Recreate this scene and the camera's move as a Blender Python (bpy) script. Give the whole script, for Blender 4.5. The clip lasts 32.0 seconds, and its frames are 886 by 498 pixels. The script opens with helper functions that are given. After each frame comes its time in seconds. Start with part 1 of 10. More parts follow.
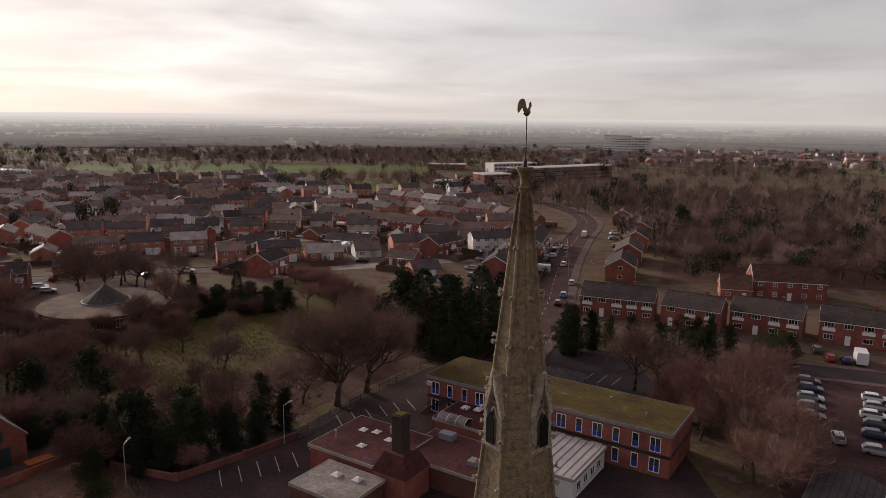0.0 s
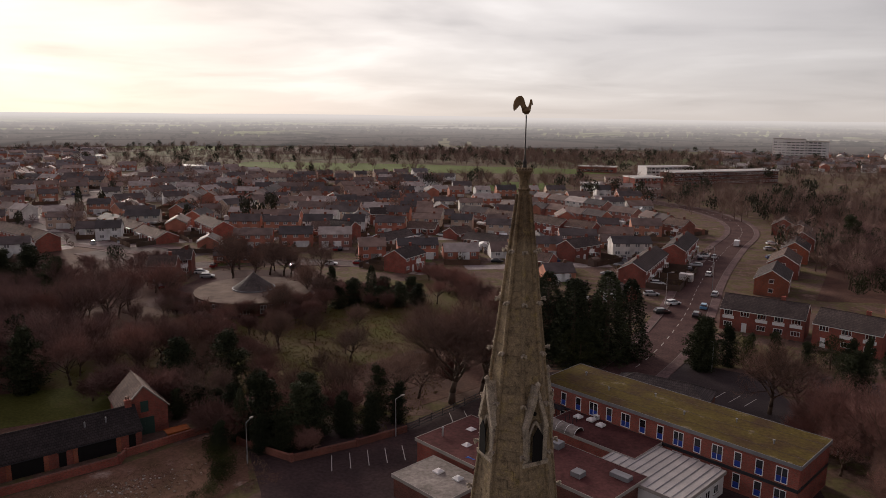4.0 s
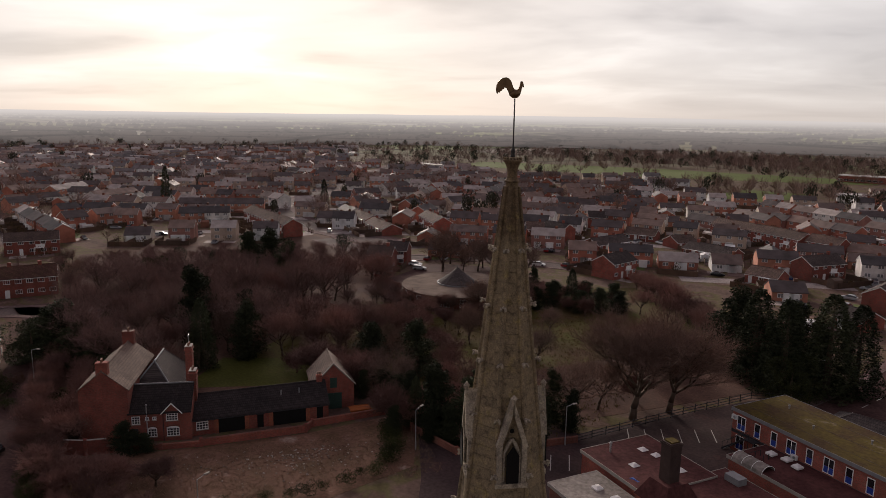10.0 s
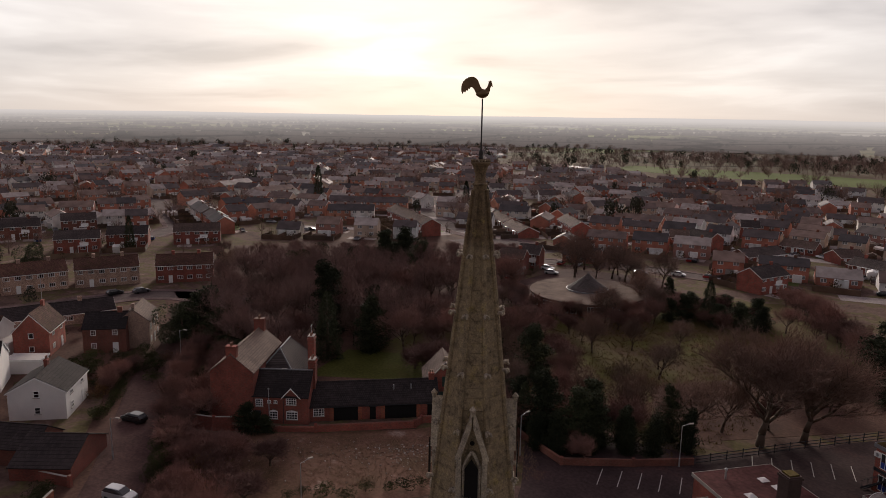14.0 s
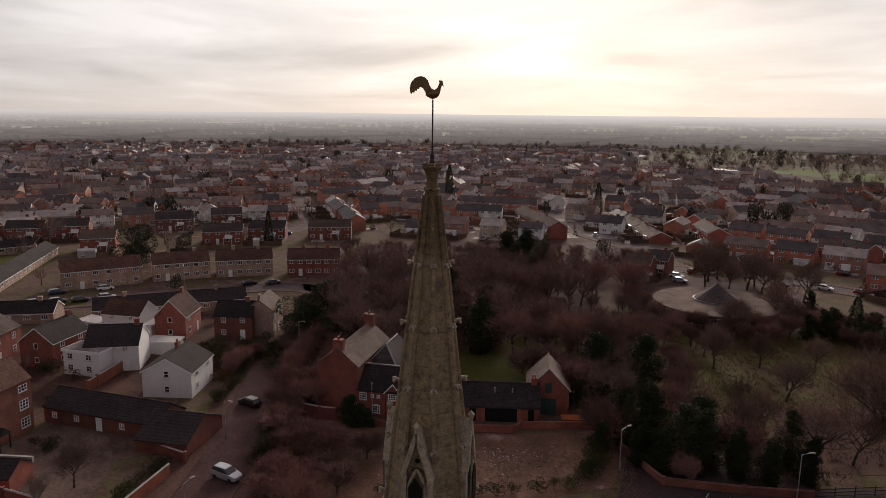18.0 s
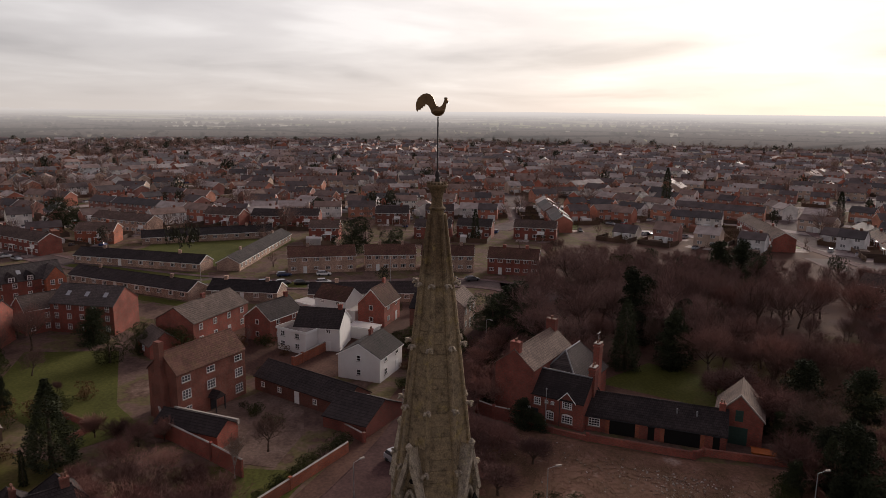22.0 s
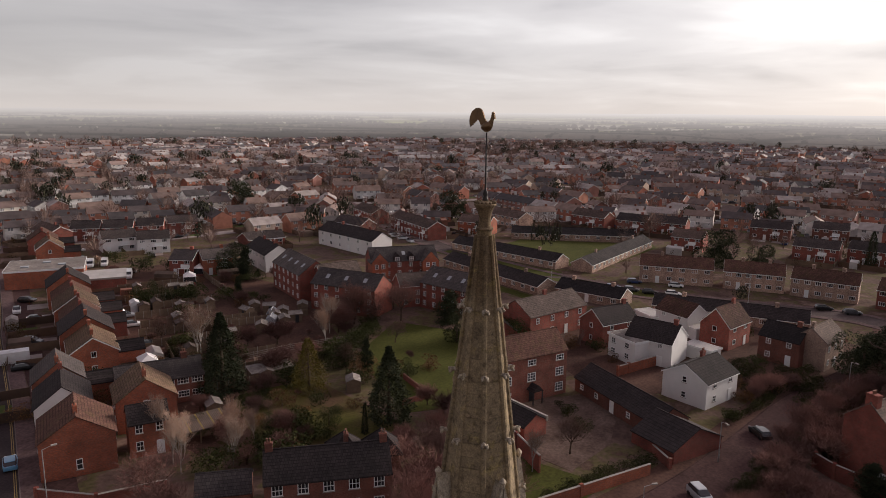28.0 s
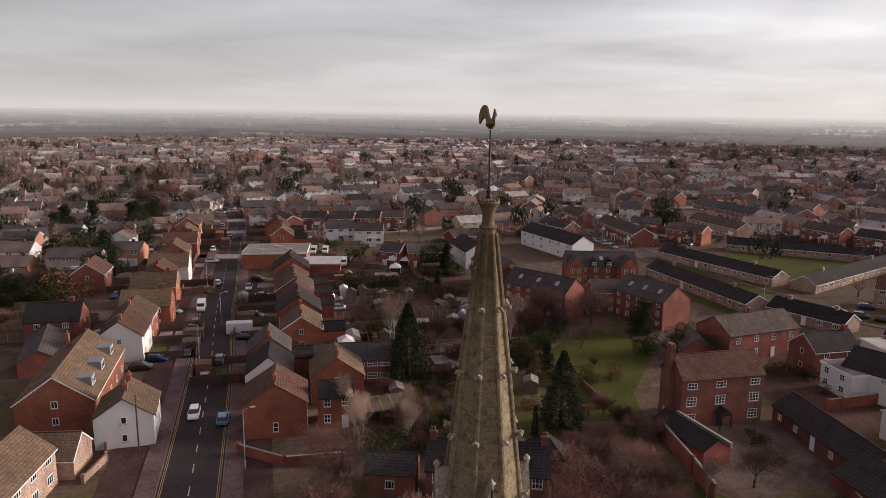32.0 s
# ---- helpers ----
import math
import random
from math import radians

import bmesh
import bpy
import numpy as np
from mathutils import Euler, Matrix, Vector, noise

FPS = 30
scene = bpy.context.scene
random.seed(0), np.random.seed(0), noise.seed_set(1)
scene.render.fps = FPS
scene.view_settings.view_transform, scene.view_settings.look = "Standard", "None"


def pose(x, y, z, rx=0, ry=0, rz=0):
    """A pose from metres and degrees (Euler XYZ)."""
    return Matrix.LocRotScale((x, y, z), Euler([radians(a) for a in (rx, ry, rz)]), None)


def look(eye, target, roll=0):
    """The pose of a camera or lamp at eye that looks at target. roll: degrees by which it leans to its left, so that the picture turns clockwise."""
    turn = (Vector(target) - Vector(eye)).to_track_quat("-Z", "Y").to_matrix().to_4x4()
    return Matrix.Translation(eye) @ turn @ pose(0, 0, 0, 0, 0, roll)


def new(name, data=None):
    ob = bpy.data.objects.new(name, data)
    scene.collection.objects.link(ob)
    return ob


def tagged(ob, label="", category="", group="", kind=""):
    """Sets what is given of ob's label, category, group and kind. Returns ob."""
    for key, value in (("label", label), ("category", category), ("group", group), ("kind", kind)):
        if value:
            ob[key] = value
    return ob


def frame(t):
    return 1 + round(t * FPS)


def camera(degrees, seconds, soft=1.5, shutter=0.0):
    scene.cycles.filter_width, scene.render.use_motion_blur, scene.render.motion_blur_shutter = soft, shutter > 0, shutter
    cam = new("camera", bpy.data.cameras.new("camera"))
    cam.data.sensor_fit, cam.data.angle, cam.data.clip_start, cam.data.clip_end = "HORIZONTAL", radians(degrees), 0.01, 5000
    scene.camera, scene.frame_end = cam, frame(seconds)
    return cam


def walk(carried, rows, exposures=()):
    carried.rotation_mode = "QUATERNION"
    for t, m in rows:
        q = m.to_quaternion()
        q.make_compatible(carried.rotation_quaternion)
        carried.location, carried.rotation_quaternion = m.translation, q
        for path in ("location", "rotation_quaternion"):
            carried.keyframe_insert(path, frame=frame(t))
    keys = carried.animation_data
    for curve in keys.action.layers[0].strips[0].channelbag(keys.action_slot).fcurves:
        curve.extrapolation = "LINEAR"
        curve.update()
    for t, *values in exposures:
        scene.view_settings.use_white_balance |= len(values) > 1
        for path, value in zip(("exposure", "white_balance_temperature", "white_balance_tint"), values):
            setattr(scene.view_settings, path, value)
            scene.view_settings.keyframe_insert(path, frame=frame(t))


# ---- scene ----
cam = camera(63.6, 32.0, soft=0.7)
PATH = [
    (0, (0.000, -24.133, 47.714), (-2.215, -4.592, 44.074), 0.61),
    (0.5, (0.653, -23.992, 47.713), (-2.129, -4.523, 44.078), 0.58),
    (1, (1.299, -23.846, 47.717), (-2.014, -4.461, 44.075), 0.59),
    (1.5, (1.932, -23.677, 47.721), (-1.888, -4.387, 44.073), 0.62),
    (2, (2.553, -23.481, 47.722), (-1.786, -4.302, 44.070), 0.65),
    (2.5, (3.164, -23.268, 47.723), (-1.671, -4.209, 44.064), 0.66),
    (3, (3.758, -23.041, 47.717), (-1.567, -4.114, 44.056), 0.65),
    (3.5, (4.340, -22.792, 47.698), (-1.473, -4.008, 44.043), 0.66),
    (5.5, (6.657, -21.681, 47.530), (-1.197, -3.655, 43.869), 0.75),
    (6, (7.208, -21.320, 47.465), (-1.133, -3.515, 43.801), 0.81),
    (6.5, (7.731, -20.900, 47.419), (-1.083, -3.325, 43.755), 0.82),
    (7, (8.237, -20.452, 47.391), (-1.057, -3.126, 43.726), 0.82),
    (7.5, (8.740, -19.991, 47.384), (-1.020, -2.926, 43.710), 0.82),
    (8, (9.233, -19.528, 47.384), (-0.964, -2.720, 43.709), 0.83),
    (8.5, (9.719, -19.063, 47.364), (-0.933, -2.540, 43.686), 0.85),
    (9, (10.192, -18.599, 47.327), (-0.928, -2.388, 43.647), 0.88),
    (9.5, (10.648, -18.133, 47.286), (-0.909, -2.230, 43.607), 0.88),
    (10, (11.097, -17.656, 47.246), (-0.893, -2.076, 43.569), 0.89),
    (10.5, (11.555, -17.171, 47.189), (-0.895, -1.956, 43.515), 0.90),
    (11, (12.024, -16.692, 47.149), (-0.852, -1.834, 43.480), 0.95),
    (11.5, (12.494, -16.228, 47.144), (-0.730, -1.679, 43.475), 0.95),
    (12, (12.955, -15.763, 47.154), (-0.629, -1.550, 43.483), 0.94),
    (12.5, (13.409, -15.278, 47.183), (-0.528, -1.413, 43.504), 0.94),
    (13, (13.834, -14.774, 47.217), (-0.462, -1.281, 43.535), 0.92),
    (13.5, (14.229, -14.251, 47.250), (-0.412, -1.133, 43.567), 0.93),
    (14, (14.593, -13.695, 47.281), (-0.403, -0.984, 43.600), 0.97),
    (14.5, (14.904, -13.122, 47.300), (-0.419, -0.808, 43.614), 0.98),
    (16.5, (15.949, -10.753, 47.367), (-0.476, 0.037, 43.651), 0.85),
    (17, (16.208, -10.152, 47.368), (-0.469, 0.247, 43.658), 0.83),
    (17.5, (16.465, -9.547, 47.372), (-0.454, 0.450, 43.657), 0.79),
    (18, (16.718, -8.930, 47.381), (-0.460, 0.613, 43.657), 0.72),
    (18.5, (16.965, -8.294, 47.398), (-0.458, 0.790, 43.666), 0.67),
    (19, (17.199, -7.640, 47.423), (-0.443, 1.007, 43.685), 0.63),
    (19.5, (17.416, -6.971, 47.471), (-0.450, 1.201, 43.727), 0.58),
    (20, (17.611, -6.291, 47.535), (-0.500, 1.320, 43.783), 0.60),
    (20.5, (17.781, -5.605, 47.600), (-0.554, 1.442, 43.838), 0.61),
    (21, (17.927, -4.905, 47.690), (-0.724, 1.251, 43.916), 0.63),
    (21.5, (18.045, -4.188, 47.796), (-0.918, 0.909, 43.998), 0.62),
    (22, (18.151, -3.461, 47.901), (-1.102, 0.389, 44.094), 0.67),
    (22.5, (18.255, -2.736, 47.984), (-1.193, -0.068, 44.158), 0.73),
    (23, (18.351, -2.023, 48.054), (-1.221, -0.511, 44.231), 0.73),
    (23.5, (18.424, -1.337, 48.110), (-1.198, -0.911, 44.261), 0.64),
    (24, (18.462, -0.638, 48.157), (-1.157, -1.156, 44.306), 0.59),
    (24.5, (18.446, 0.097, 48.219), (-1.144, -1.042, 44.355), 0.52),
    (25, (18.351, 0.805, 48.275), (-1.199, -0.920, 44.428), 0.48),
    (25.5, (18.171, 1.485, 48.296), (-1.269, -1.203, 44.437), 0.46),
    (27.5, (17.110, 4.141, 48.276), (-1.662, -1.598, 44.444), 0.58),
    (28, (16.778, 4.767, 48.267), (-1.758, -1.696, 44.441), 0.61),
    (28.5, (16.421, 5.335, 48.260), (-1.861, -1.817, 44.434), 0.65),
    (29, (16.068, 5.899, 48.258), (-1.929, -1.937, 44.425), 0.69),
    (29.5, (15.737, 6.479, 48.257), (-1.942, -2.048, 44.417), 0.70),
    (30, (15.440, 7.069, 48.252), (-1.899, -2.127, 44.404), 0.73),
    (30.5, (15.181, 7.654, 48.244), (-1.785, -2.212, 44.393), 0.75),
    (31, (14.952, 8.247, 48.230), (-1.610, -2.282, 44.378), 0.80),
    (31.5, (14.745, 8.849, 48.222), (-1.431, -2.267, 44.375), 0.79),
    (32, (14.540, 9.478, 48.206), (-1.193, -2.260, 44.372), 0.72),
]

walk(cam, [(t, look(eye, target, roll)) for t, eye, target, roll in PATH], exposures=((0.0, 0.52, 6500, 12), (7.0, 0.42, 6500, 12), (17.0, 0.36, 6500, 12), (22.0, 0.48, 6500, 12), (26.0, 0.58, 6450, 12), (32.0, 0.74, 6300, 11)))

# ---- world and sun ----
SUN_AZ = 50.0     # degrees to the left of +y
SUN_EL = 17.0
world = bpy.data.worlds.new("overcast_sky")
scene.world = world
world.use_nodes = True
wt = world.node_tree
wt.nodes.clear()


def wn(kind, **kw):
    n = wt.nodes.new(kind)
    for k, v in kw.items():
        n.inputs[k].default_value = v
    return n


def wmath(op, a, b=None, clamp=False):
    n = wt.nodes.new("ShaderNodeMath")
    n.operation = op
    n.use_clamp = clamp
    for i, v in enumerate((a, b)):
        if v is None:
            continue
        if isinstance(v, (int, float)):
            n.inputs[i].default_value = v
        else:
            wt.links.new(v, n.inputs[i])
    return n.outputs[0]


def wramp(fac, stops):
    n = wt.nodes.new("ShaderNodeValToRGB")
    while len(n.color_ramp.elements) < len(stops):
        n.color_ramp.elements.new(0.5)
    for e, (p, c) in zip(n.color_ramp.elements, stops):
        e.position, e.color = p, (*c, 1)
    wt.links.new(fac, n.inputs[0])
    return n.outputs[0]


def wmix(fac, a, b, kind="MIX"):
    n = wt.nodes.new("ShaderNodeMix")
    n.data_type, n.blend_type = "RGBA", kind
    for s, v in ((n.inputs[0], fac), (n.inputs[6], a), (n.inputs[7], b)):
        if isinstance(v, (int, float)):
            s.default_value = v
        elif isinstance(v, tuple):
            s.default_value = (*v, 1)
        else:
            wt.links.new(v, s)
    return n.outputs[2]


sun_dir = Vector((-math.sin(radians(SUN_AZ)) * math.cos(radians(SUN_EL)), math.cos(radians(SUN_AZ)) * math.cos(radians(SUN_EL)), math.sin(radians(SUN_EL))))
wco = wt.nodes.new("ShaderNodeTexCoord")
wsep = wt.nodes.new("ShaderNodeSeparateXYZ")
wt.links.new(wco.outputs["Generated"], wsep.inputs[0])
up = wsep.outputs[2]
dotn = wt.nodes.new("ShaderNodeVectorMath")
dotn.operation = "DOT_PRODUCT"
wt.links.new(wco.outputs["Generated"], dotn.inputs[0])
dotn.inputs[1].default_value = sun_dir
near_sun = wmath("MAXIMUM", dotn.outputs["Value"], 0.0)
# flat cloud sheets: the sky dome projected onto a plane
div = wmath("DIVIDE", 1.0, wmath("ADD", wmath("MAXIMUM", up, 0.0), 0.10))
cxy = wt.nodes.new("ShaderNodeCombineXYZ")
wt.links.new(wmath("MULTIPLY", wsep.outputs[0], div), cxy.inputs[0])
wt.links.new(wmath("MULTIPLY", wsep.outputs[1], div), cxy.inputs[1])
cl1 = wn("ShaderNodeTexNoise", Scale=0.5, Detail=4.0, Roughness=0.48, Distortion=0.5)
wt.links.new(cxy.outputs[0], cl1.inputs["Vector"])
cl2 = wn("ShaderNodeTexNoise", Scale=1.7, Detail=5.0, Roughness=0.6)
wt.links.new(cxy.outputs[0], cl2.inputs["Vector"])
cloud = wmath("ADD", wmath("MULTIPLY", cl1.outputs[0], 0.88), wmath("MULTIPLY", cl2.outputs[0], 0.12))
nish = wt.nodes.new("ShaderNodeTexSky")
nish.sky_type, nish.sun_disc = "NISHITA", False
nish.sun_elevation, nish.sun_rotation = radians(SUN_EL), radians(-SUN_AZ)
base_sky = wramp(cloud, [(0.36, (0.45, 0.43, 0.437)), (0.46, (0.59, 0.562, 0.562)), (0.54, (0.655, 0.625, 0.62)), (0.64, (0.80, 0.77, 0.76))])
glow = wmath("POWER", near_sun, 6.0)
core = wmath("POWER", near_sun, 60.0)
broad = wmath("POWER", wmath("ADD", wmath("MULTIPLY", dotn.outputs["Value"], 0.5), 0.5, True), 2.0)
# the sheet is smoother away from the sun
base_sky = wmix(wmath("MULTIPLY", wmath("SUBTRACT", 1.0, broad, True), 0.55), base_sky, (0.62, 0.592, 0.59))
lift = wmath("ADD", wmath("ADD", wmath("ADD", 0.36, wmath("MULTIPLY", wmath("POWER", near_sun, 4.0), 0.22)), wmath("MULTIPLY", broad, 0.50)), wmath("ADD", wmath("MULTIPLY", glow, 0.06), wmath("MULTIPLY", core, 0.06)))
sky_col = wmix(1.0, base_sky, lift, "MULTIPLY")
sky_col = wmix(glow, sky_col, wmix(1.0, sky_col, (1.0, 0.955, 0.88), "MULTIPLY"))     # warm where the sun is behind the cloud
# dims the sky above the view, so that light comes more from the side
sky_col = wmix(1.0, sky_col, wmath("SUBTRACT", 1.0, wmath("MULTIPLY", wmath("MINIMUM", wmath("MAXIMUM", wmath("SUBTRACT", up, 0.22), 0.0), 0.6), 0.7), True), "MULTIPLY")
# mauve tint on the unseen overhead sky, added to colour the fill light
sky_col = wmix(wmath("MAXIMUM", wmath("SUBTRACT", up, 0.2), 0.0), sky_col, wmix(1.0, sky_col, (1.0, 0.81, 1.0), "MULTIPLY"))
hazeband = wmath("POWER", wmath("SUBTRACT", 1.0, wmath("MAXIMUM", up, 0.0), True), 26.0)
haze_col = wmix(1.0, (0.61, 0.555, 0.515), wmath("ADD", 0.72, wmath("MULTIPLY", wmath("POWER", near_sun, 6.0), 0.34)), "MULTIPLY")
sky_col = wmix(wmath("MULTIPLY", hazeband, 0.85), sky_col, haze_col)
bgA = wt.nodes.new("ShaderNodeBackground")
wt.links.new(sky_col, bgA.inputs[0])
bgA.inputs[1].default_value = 1.0
bgB = wt.nodes.new("ShaderNodeBackground")
wt.links.new(nish.outputs[0], bgB.inputs[0])
bgB.inputs[1].default_value = 0.005
wadd = wt.nodes.new("ShaderNodeAddShader")
wt.links.new(bgA.outputs[0], wadd.inputs[0])
wt.links.new(bgB.outputs[0], wadd.inputs[1])
wout = wt.nodes.new("ShaderNodeOutputWorld")
wt.links.new(wadd.outputs[0], wout.inputs[0])
sun_data = bpy.data.lights.new("sun", "SUN")
sun_data.energy, sun_data.angle, sun_data.color = 2.6, radians(18), (1.0, 0.87, 0.75)
sun = new("sun", sun_data)
sun.matrix_world = look(sun_dir * 300, (0, 0, 0))

# ---- materials ----


class Mat:
    """A small node-tree builder."""

    def __init__(self, name):
        self.m = bpy.data.materials.new(name)
        self.m.use_nodes = True
        self.t = self.m.node_tree
        self.b = self.t.nodes["Principled BSDF"]

    def node(self, kind, **kw):
        n = self.t.nodes.new(kind)
        for k, v in kw.items():
            n.inputs[k.replace("_", " ")].default_value = v
        return n

    def link(self, a, b):
        self.t.links.new(a, b)

    def pos(self, kind="object"):
        if kind == "world":
            return self.node("ShaderNodeNewGeometry").outputs["Position"]
        return self.node("ShaderNodeTexCoord").outputs["Object"]

    def noise(self, vec, scale, detail=4.0, rough=0.55):
        n = self.node("ShaderNodeTexNoise", Scale=scale, Detail=detail, Roughness=rough)
        self.link(vec, n.inputs["Vector"])
        return n.outputs[0]

    def ramp(self, fac, stops):
        n = self.t.nodes.new("ShaderNodeValToRGB")
        while len(n.color_ramp.elements) < len(stops):
            n.color_ramp.elements.new(0.5)
        for e, (p, c) in zip(n.color_ramp.elements, stops):
            e.position, e.color = p, (*c, 1)
        self.link(fac, n.inputs[0])
        return n.outputs[0]

    def mix(self, fac, a, b, kind="MIX"):
        n = self.t.nodes.new("ShaderNodeMix")
        n.data_type, n.blend_type = "RGBA", kind
        for s, v in ((n.inputs[0], fac), (n.inputs[6], a), (n.inputs[7], b)):
            if isinstance(v, (int, float)):
                s.default_value = v
            elif isinstance(v, tuple):
                s.default_value = (*v, 1)
            else:
                self.link(v, s)
        return n.outputs[2]

    def math(self, op, a, b=0.0):
        n = self.t.nodes.new("ShaderNodeMath")
        n.operation = op
        for i, v in enumerate((a, b)):
            if isinstance(v, (int, float)):
                n.inputs[i].default_value = v
            else:
                self.link(v, n.inputs[i])
        return n.outputs[0]

    def done(self, col, rough=0.85, bump=None, strength=0.3, dist=0.02, metal=0.0, spec=0.3):
        if isinstance(col, tuple):
            self.b.inputs["Base Color"].default_value = (*col, 1)
        else:
            self.link(col, self.b.inputs["Base Color"])
        self.b.inputs["Roughness"].default_value = rough
        self.b.inputs["Metallic"].default_value = metal
        self.b.inputs["Specular IOR Level"].default_value = spec
        if bump is not None:
            n = self.node("ShaderNodeBump", Strength=strength, Distance=dist)
            self.link(bump, n.inputs["Height"])
            self.link(n.outputs[0], self.b.inputs["Normal"])
        return self.m


def plain(name, c, rough=0.6, var=0.25, scale=1.5, metal=0.0, spec=0.3, rnd=0.0, kind="object"):
    """A surface of one colour with soft wear at two scales; rnd: how far it differs from thing to thing."""
    k = Mat(name)
    v = k.pos(kind)
    a, b = k.noise(v, scale), k.noise(v, scale * 14, 3.0)
    dark = tuple(x * (1 - var) for x in c)
    light = tuple(min(1, x * (1 + var)) for x in c)
    col = k.ramp(k.math("ADD", k.math("MULTIPLY", a, 0.6), k.math("MULTIPLY", b, 0.4)), [(0.3, dark), (0.7, light)])
    if rnd:
        r = k.node("ShaderNodeObjectInfo").outputs["Random"]
        col = k.mix(1.0, col, k.ramp(r, [(0.0, (1 - rnd,) * 3), (1.0, (1 + 0.4 * rnd, 1, 1 - 0.1 * rnd))]), "MULTIPLY")
    return k.done(col, rough, b, 0.15, 0.01, metal, spec)


def island(name, stops, rough=0.85, scale=0.3, kind="world", var=0.35, spec=0.2):
    """Many joined pieces: each island takes its own colour."""
    k = Mat(name)
    r = k.node("ShaderNodeNewGeometry").outputs["Random Per Island"]
    col = k.ramp(r, stops)
    k.t.nodes[-1].color_ramp.interpolation = "CONSTANT"
    n = k.noise(k.pos(kind), scale, 5.0)
    col = k.mix(1.0, col, k.ramp(n, [(0.3, (1 - var,) * 3), (0.7, (1 + var * 0.5,) * 3)]), "MULTIPLY")
    return k.done(col, rough, spec=spec)


def brick_mat(name, c, mortar=(0.20, 0.125, 0.10), rnd=0.3):
    k = Mat(name)
    v = k.pos()
    br = k.node("ShaderNodeTexBrick", Scale=1.0, Mortar_Size=0.012, Brick_Width=0.24, Row_Height=0.085)
    sw = k.node("ShaderNodeCombineXYZ")
    sp = k.node("ShaderNodeSeparateXYZ")
    k.link(v, sp.inputs[0])
    k.link(k.math("ADD", sp.outputs[0], sp.outputs[1]), sw.inputs[0])
    k.link(sp.outputs[2], sw.inputs[1])
    k.link(sw.outputs[0], br.inputs["Vector"])
    br.inputs["Color1"].default_value = (*[x * 0.75 for x in c], 1)
    br.inputs["Color2"].default_value = (*[min(1, x * 1.25) for x in c], 1)
    br.inputs["Mortar"].default_value = (*mortar, 1)
    a = k.noise(v, 0.35, 5.0)
    col = k.mix(1.0, br.outputs[0], k.ramp(a, [(0.3, (0.66, 0.64, 0.64)), (0.7, (1.2, 1.15, 1.1))]), "MULTIPLY")
    r = k.node("ShaderNodeObjectInfo").outputs["Random"]
    col = k.mix(1.0, col, k.ramp(r, [(0.0, (1 - rnd, 1 - rnd, 1 - rnd)), (1.0, (1.15, 1.1, 1.05))]), "MULTIPLY")
    return k.done(col, 0.9, br.outputs[1], 0.25, 0.01)


def roof_mat(name, c, course=0.32, moss=0.0, rnd=0.3, spec=0.1):
    k = Mat(name)
    v = k.pos()
    w = k.node("ShaderNodeTexBrick", Scale=1.0, Mortar_Size=0.02, Brick_Width=0.3, Row_Height=course * 0.8)
    sp, sw = k.node("ShaderNodeSeparateXYZ"), k.node("ShaderNodeCombineXYZ")
    k.link(v, sp.inputs[0])
    k.link(k.math("ADD", sp.outputs[0], k.math("MULTIPLY", sp.outputs[1], 0.02)), sw.inputs[0])
    k.link(k.math("ADD", sp.outputs[2], k.math("MULTIPLY", sp.outputs[1], 0.02)), sw.inputs[1])
    k.link(sw.outputs[0], w.inputs["Vector"])
    w.inputs["Color1"].default_value = (*[x * 0.8 for x in c], 1)
    w.inputs["Color2"].default_value = (*[min(1, x * 1.25) for x in c], 1)
    w.inputs["Mortar"].default_value = (*[x * 0.45 for x in c], 1)
    a = k.noise(v, 0.25, 6.0, 0.6)
    col = k.mix(1.0, w.outputs[0], k.ramp(a, [(0.28, (0.62, 0.62, 0.62)), (0.72, (1.3, 1.25, 1.2))]), "MULTIPLY")
    if moss:
        g = k.ramp(k.noise(v, 0.9, 6.0, 0.65), [(0.48, (0, 0, 0)), (0.62, (moss,) * 3)])
        col = k.mix(g, col, (0.10, 0.105, 0.03))
    r = k.node("ShaderNodeObjectInfo").outputs["Random"]
    col = k.mix(1.0, col, k.ramp(r, [(0.0, (1 - rnd, 1 - rnd, 1 - rnd)), (1.0, (1.2, 1.15, 1.1))]), "MULTIPLY")
    return k.done(col, 0.9, w.outputs[1], 0.4, 0.03, spec=spec)


M = {}
M["brick_red"] = brick_mat("red_brick", (0.31, 0.083, 0.066))
M["brick_orange"] = brick_mat("orange_brick", (0.36, 0.108, 0.060))
M["brick_brown"] = brick_mat("brown_brick", (0.205, 0.072, 0.056))
M["brick_buff"] = brick_mat("buff_brick", (0.50, 0.37, 0.31))
M["render_white"] = plain("white_render", (0.74, 0.73, 0.72), 0.8, 0.08, 0.5, rnd=0.1)
M["roof_grey"] = roof_mat("slate_roof", (0.088, 0.076, 0.076), spec=0.3)
M["roof_dark"] = roof_mat("dark_tile_roof", (0.040, 0.034, 0.036), spec=0.16)
M["roof_brown"] = roof_mat("brown_tile_roof", (0.115, 0.064, 0.054), moss=0.15)
M["roof_tan"] = roof_mat("tan_tile_roof", (0.150, 0.104, 0.078), moss=0.2)
M["roof_pale"] = roof_mat("pale_tile_roof", (0.15, 0.118, 0.106), spec=0.15)
M["roof_estate"] = roof_mat("weathered_brown_tile_roof", (0.142, 0.102, 0.092), moss=0.1, spec=0.14)
M["roof_slate"] = roof_mat("weathered_dark_tile_roof", (0.076, 0.064, 0.064), spec=0.12)
M["white_paint"] = plain("white_paint", (0.78, 0.78, 0.77), 0.45, 0.06)
